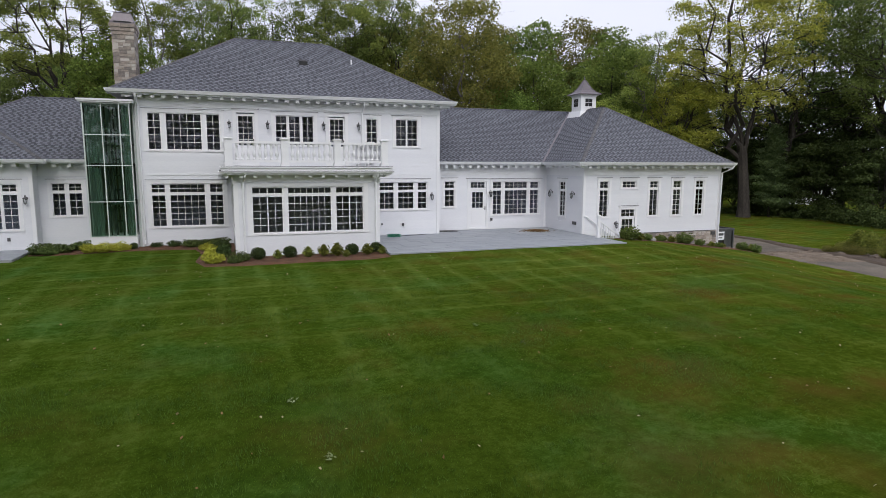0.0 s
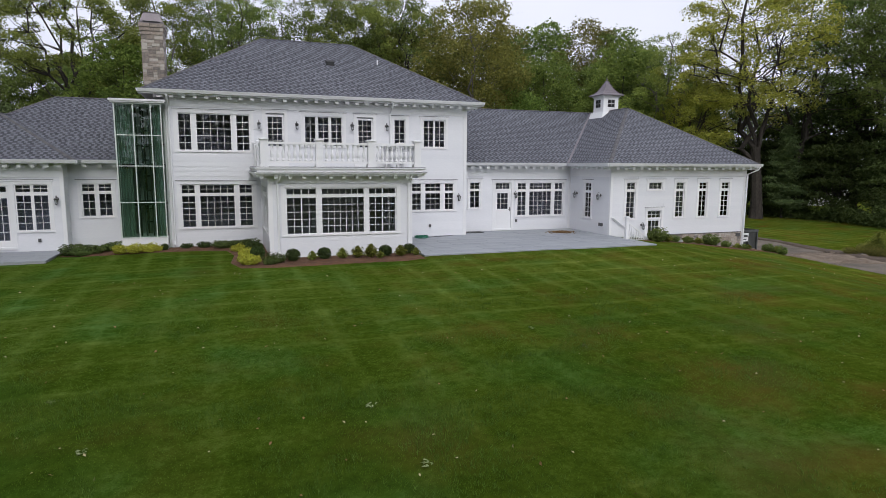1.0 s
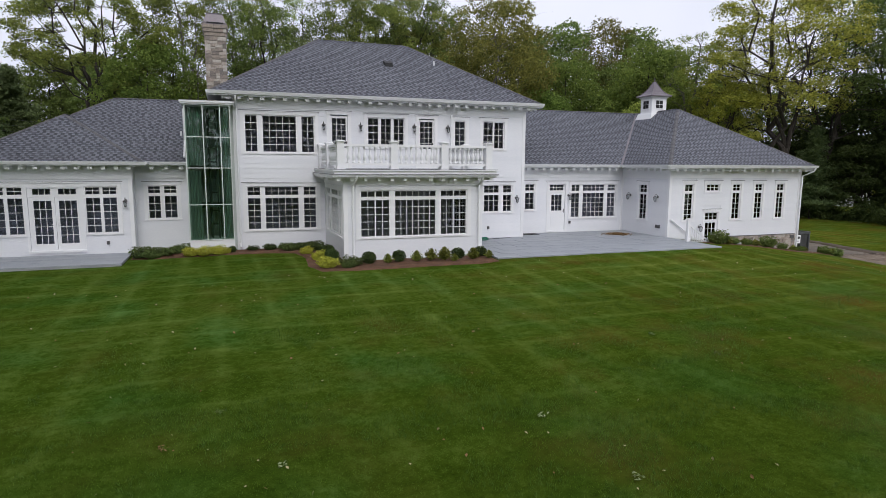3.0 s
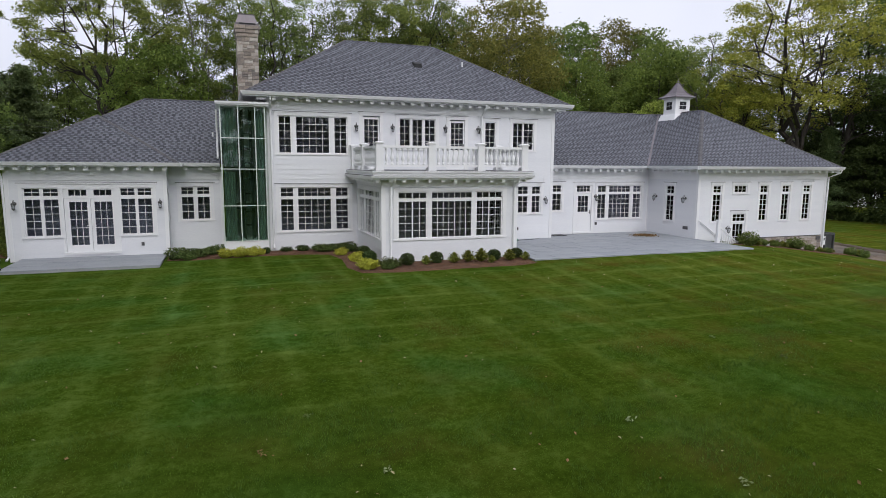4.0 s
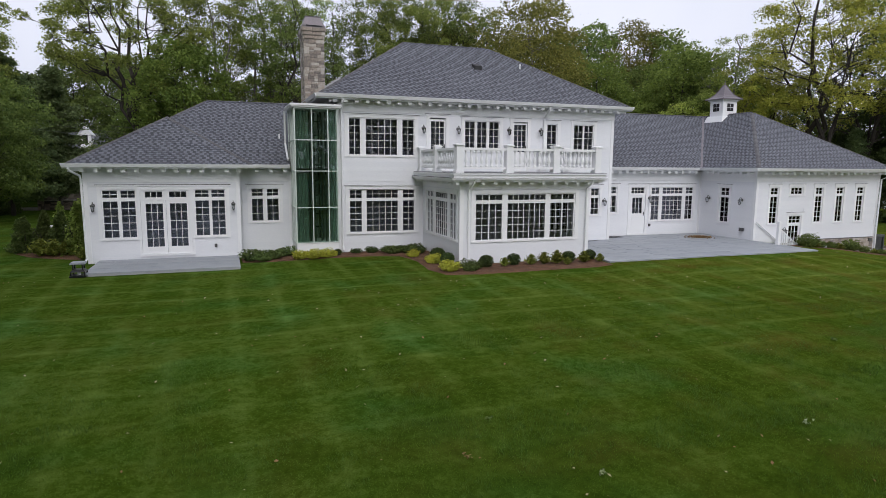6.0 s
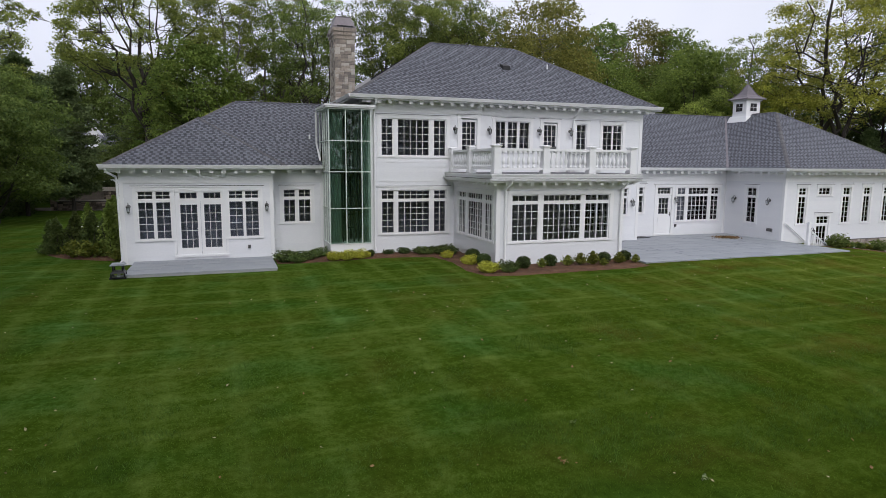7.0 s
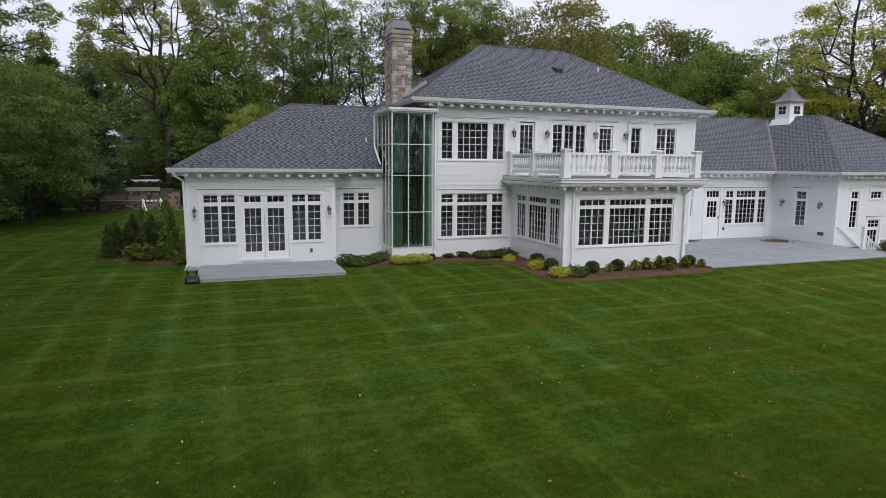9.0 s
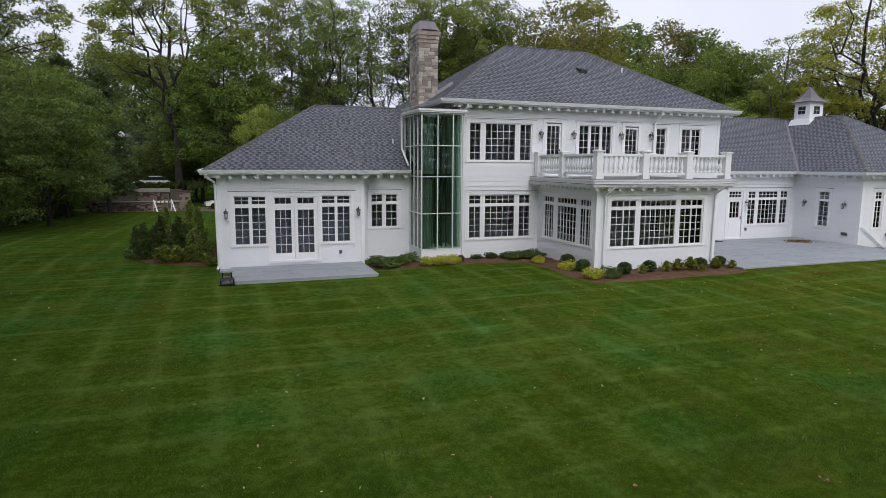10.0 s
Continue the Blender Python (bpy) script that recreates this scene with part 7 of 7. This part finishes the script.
# thin stakes left standing behind the wall
stake = thing("wooden_stake", "thin pale wooden stake behind the garden wall", "stake", "stakes behind the wall", at=(-22.4, 82.0, ground_z(-22.4, 82)))
bm = bmesh.new()
box(bm, -0.05, 0.05, -0.05, 0.05, -0.2, 1.0)
hexa(bm, [(-0.05, -0.05, 1.0), (0.05, -0.05, 1.0), (0.05, 0.05, 1.0), (-0.05, 0.05, 1.0), (-0.02, -0.02, 1.12), (0.02, -0.02, 1.12), (0.02, 0.02, 1.12), (-0.02, 0.02, 1.12)])
part("shaft", bm, ROOMFLOOR, stake)
for x, y, h in ((-21.9, 82.1, 1.45), (-21.5, 82.0, 1.2), (-20.9, 82.2, 1.25)):
    copy_thing(stake, pose(x, y, ground_z(x, y), 3, 2, 20) @ Matrix.Diagonal((1, 1, h, 1)))
stake.matrix_world = pose(-22.4, 82.0, ground_z(-22.4, 82), 0, -2, 10) @ Matrix.Diagonal((1, 1, 3.0, 1))

table = thing("garden_table", "white wooden garden table behind the shrubs", "table", at=(-12.0, 37.5, ground_z(-12, 37.5)), turn=6)
for i in range(5):
    bm = bmesh.new()
    box(bm, -1.0, 1.0, -0.4 + 0.16 * i, -0.25 + 0.16 * i, 0.72, 0.76)
    part("top_board", bm, TRIM, table)
for sx in (-0.9, 0.9):
    for sy in (-0.33, 0.33):
        bm = bmesh.new()
        box(bm, sx - 0.045, sx + 0.045, sy - 0.045, sy + 0.045, 0, 0.72)
        part("leg", bm, TRIM, table)


def car(x, y, turn, z=None):
    """A parked estate car built from a lengthwise body profile."""
    CARPAINT = surf("white_car_paint", (0.7, 0.71, 0.72), (0.78, 0.79, 0.8), 1, 30, 0.25, 0.01)
    ob = thing("parked_car", "white car parked beyond the garden wall", "car", at=(x, y, ground_z(x, y) + 0.04 if z is None else z), turn=turn)
    low = [(-2.2, 0.35), (-2.25, 0.7), (-1.4, 0.92), (1.9, 0.95), (2.2, 0.75), (2.2, 0.35)]
    top = [(-1.0, 0.92), (-0.35, 1.42), (1.3, 1.45), (1.95, 0.95)]
    for name, prof, w, mat in (("body", low, 0.88, CARPAINT), ("glasshouse", top, 0.74, BLACK)):
        bm = bmesh.new()
        a = [bm.verts.new((px, -w, pz)) for px, pz in prof]
        b = [bm.verts.new((px, w, pz)) for px, pz in prof]
        bm.faces.new(a[::-1]), bm.faces.new(b)
        for i in range(len(prof)):
            j = (i + 1) % len(prof)
            bm.faces.new((a[i], a[j], b[j], b[i]))
        part(name, bm, mat, ob)
    bm = bmesh.new()
    box(bm, -0.3, 1.25, -0.72, 0.72, 1.42, 1.48)
    part("car_roof", bm, CARPAINT, ob)
    for wx in (-1.4, 1.35):
        for wy in (-0.86, 0.86):
            bm = bmesh.new()
            lathe(bm, [(0.32, -0.1), (0.34, -0.05), (0.34, 0.05), (0.32, 0.1)], 16)
            bmesh.ops.rotate(bm, verts=bm.verts, cent=(0, 0, 0), matrix=Matrix.Rotation(radians(90), 3, "X"))
            bmesh.ops.translate(bm, verts=bm.verts, vec=(wx, wy, 0.34))
            part("wheel", bm, BLACK, ob)
    return ob


car(-9.6, 80.5, 8)
car(-18.7, 94.6, 3, z=fz + 2.0)
pts = []
for _ in range(7000):
    x = rng.uniform(-24.5, -14.8)
    top = 0.8 + 0.35 * noise.noise((x * 1.1, 0, 5)) + 0.2 * noise.noise((x * 3.1, 0, 9))
    pts.append((x, 89 + rng.gauss(0, 0.5), fz + 1.98 + top * rng.random() ** 0.7))
tagged(new("bank_growth", leaf_mesh("bank_growth", pts, 0.15, SHADELEAF, rng, simple=True)), "dark tangled growth along the raised drive", "undergrowth", kind="stuff")

# far houses glimpsed through the trees
def far_house(x, y, w, d, h, turn, label, cladding):
    ob = thing("far_house", label, "house", at=(x, y, ground_z(x, y)), turn=turn)
    bm = bmesh.new()
    box(bm, -w / 2, w / 2, -d / 2, d / 2, 0, h)
    part("wall", bm, cladding, ob)
    bm = bmesh.new()
    hexa(bm, [(-w / 2 - 0.3, -d / 2 - 0.4, h - 0.1), (w / 2 + 0.3, -d / 2 - 0.4, h - 0.1), (w / 2 + 0.3, 0, h + d * 0.32), (-w / 2 - 0.3, 0, h + d * 0.32),
              (-w / 2 - 0.3, -d / 2 - 0.4, h + 0.1), (w / 2 + 0.3, -d / 2 - 0.4, h + 0.1), (w / 2 + 0.3, 0, h + d * 0.32 + 0.2), (-w / 2 - 0.3, 0, h + d * 0.32 + 0.2)])
    hexa(bm, [(-w / 2 - 0.3, d / 2 + 0.4, h - 0.1), (w / 2 + 0.3, d / 2 + 0.4, h - 0.1), (w / 2 + 0.3, 0, h + d * 0.32), (-w / 2 - 0.3, 0, h + d * 0.32),
              (-w / 2 - 0.3, d / 2 + 0.4, h + 0.1), (w / 2 + 0.3, d / 2 + 0.4, h + 0.1), (w / 2 + 0.3, 0, h + d * 0.32 + 0.2), (-w / 2 - 0.3, 0, h + d * 0.32 + 0.2)])
    part("roof", bm, SHINGLE, ob)
    for i in range(3):
        bm = bmesh.new()
        u = -w / 2 + w * (i + 0.5) / 3
        box(bm, u - 0.5, u + 0.5, -d / 2 - 0.03, -d / 2 + 0.02, h * 0.45, h * 0.8)
        part("window", bm, BLACK, ob)
    return ob


far = far_house(-27, 122.5, 15, 9, 7.0, 0, "brown house with a white gabled dormer glimpsed through the trees", ROOMFLOOR)
bm = bmesh.new()
for k in (-1, 1):
    box(bm, 1.1 + k * 0.62 - 0.22, 1.1 + k * 0.62 + 0.22, -4.5, -1.5, 6.9, 9.6)
box(bm, 0.6, 1.6, -4.46, -1.5, 6.9, 8.1)
hexa(bm, [(0.2, -4.55, 9.55), (2.0, -4.55, 9.55), (2.0, -1.5, 9.55), (0.2, -1.5, 9.55), (1.06, -4.55, 10.75), (1.14, -4.55, 10.75), (1.14, -1.5, 10.75), (1.06, -1.5, 10.75)])
dormer = part("dormer", bm, TRIM, far, "white gabled dormer")
for k in (-1, 1):
    bm = bmesh.new()
    hexa(bm, [(1.1, -4.75, 10.80), (1.1 + k * 1.08, -4.75, 9.42), (1.1 + k * 1.08, -1.5, 9.42), (1.1, -1.5, 10.80), (1.1, -4.75, 10.94), (1.1 + k * 1.08, -4.75, 9.56), (1.1 + k * 1.08, -1.5, 9.56), (1.1, -1.5, 10.94)])
    part("rake_board", bm, TRIM, dormer)
bm = bmesh.new()
box(bm, 0.72, 1.48, -4.40, -4.3, 8.1, 9.55)
part("window", bm, BLACK, dormer)
far_house(83.5, 67.5, 9, 7, 3.2, -50, "white house half hidden by dark trees", PAINT)

# wires strung across the lane
wire = thing("power_lines", "thin grey overhead wires crossing before the trees", "cable")
for k in range(3):
    bm = bmesh.new()
    tube(bm, [(-34 + 2.75 * i, 67 - 0.95 * i, 9.2 - 0.33 * i - 0.5 * k - 0.2 * math.sin(math.pi * i / 12)) for i in range(13)], 0.009, 4)
    part("wire", bm, FLASH, wire)

# rocks by the drive
put_rocks = [(38.8, 25.0, 0.38), (39.6, 23.6, 0.30), (38.4, 26.8, 0.26), (40.5, 22.9, 0.35), (39.6, 26.0, 0.22), (41.5, 22.2, 0.4), (37.9, 28.9, 0.2)]
for i, (x, y, s) in enumerate(put_rocks):
    bm = bmesh.new()
    bmesh.ops.create_icosphere(bm, subdivisions=2, radius=1)
    for v in bm.verts:
        v.co *= 1 + 0.28 * noise.noise(v.co * 1.4 + Vector((i * 7.1, 0, 0)))
        v.co.z *= 0.6
    ob = new("rock", mesh_of("rock", bm, DARKROCK))
    ob.matrix_world = pose(x, y, ground_z(x, y) + s * 0.25, 0, 0, i * 50) @ Matrix.Diagonal((s, s * 0.8, s, 1))
    tagged(ob, "weathered brown boulder beside the drive", "rock", "rocks by the drive")

r = random.Random(8)
pts = []
for _ in range(4200):
    x, y = r.uniform(33.2, 39.2), r.uniform(24.6, 29.2)
    if noise.noise((x * 0.6, y * 0.6, 2)) > -0.1:
        pts.append((x, y, ground_z(x, y) + 0.08))
RUBBLE = surf("broken_stone", (0.15, 0.115, 0.085), (0.36, 0.295, 0.235), 2, 20, 0.95, 0.5)
rubble = new("rubble", leaf_mesh("rubble", pts, 0.042, RUBBLE, r, long=1.2, flat=0.5))
tagged(rubble, "loose broken stone and rubble on the drive", "rubble", kind="stuff")
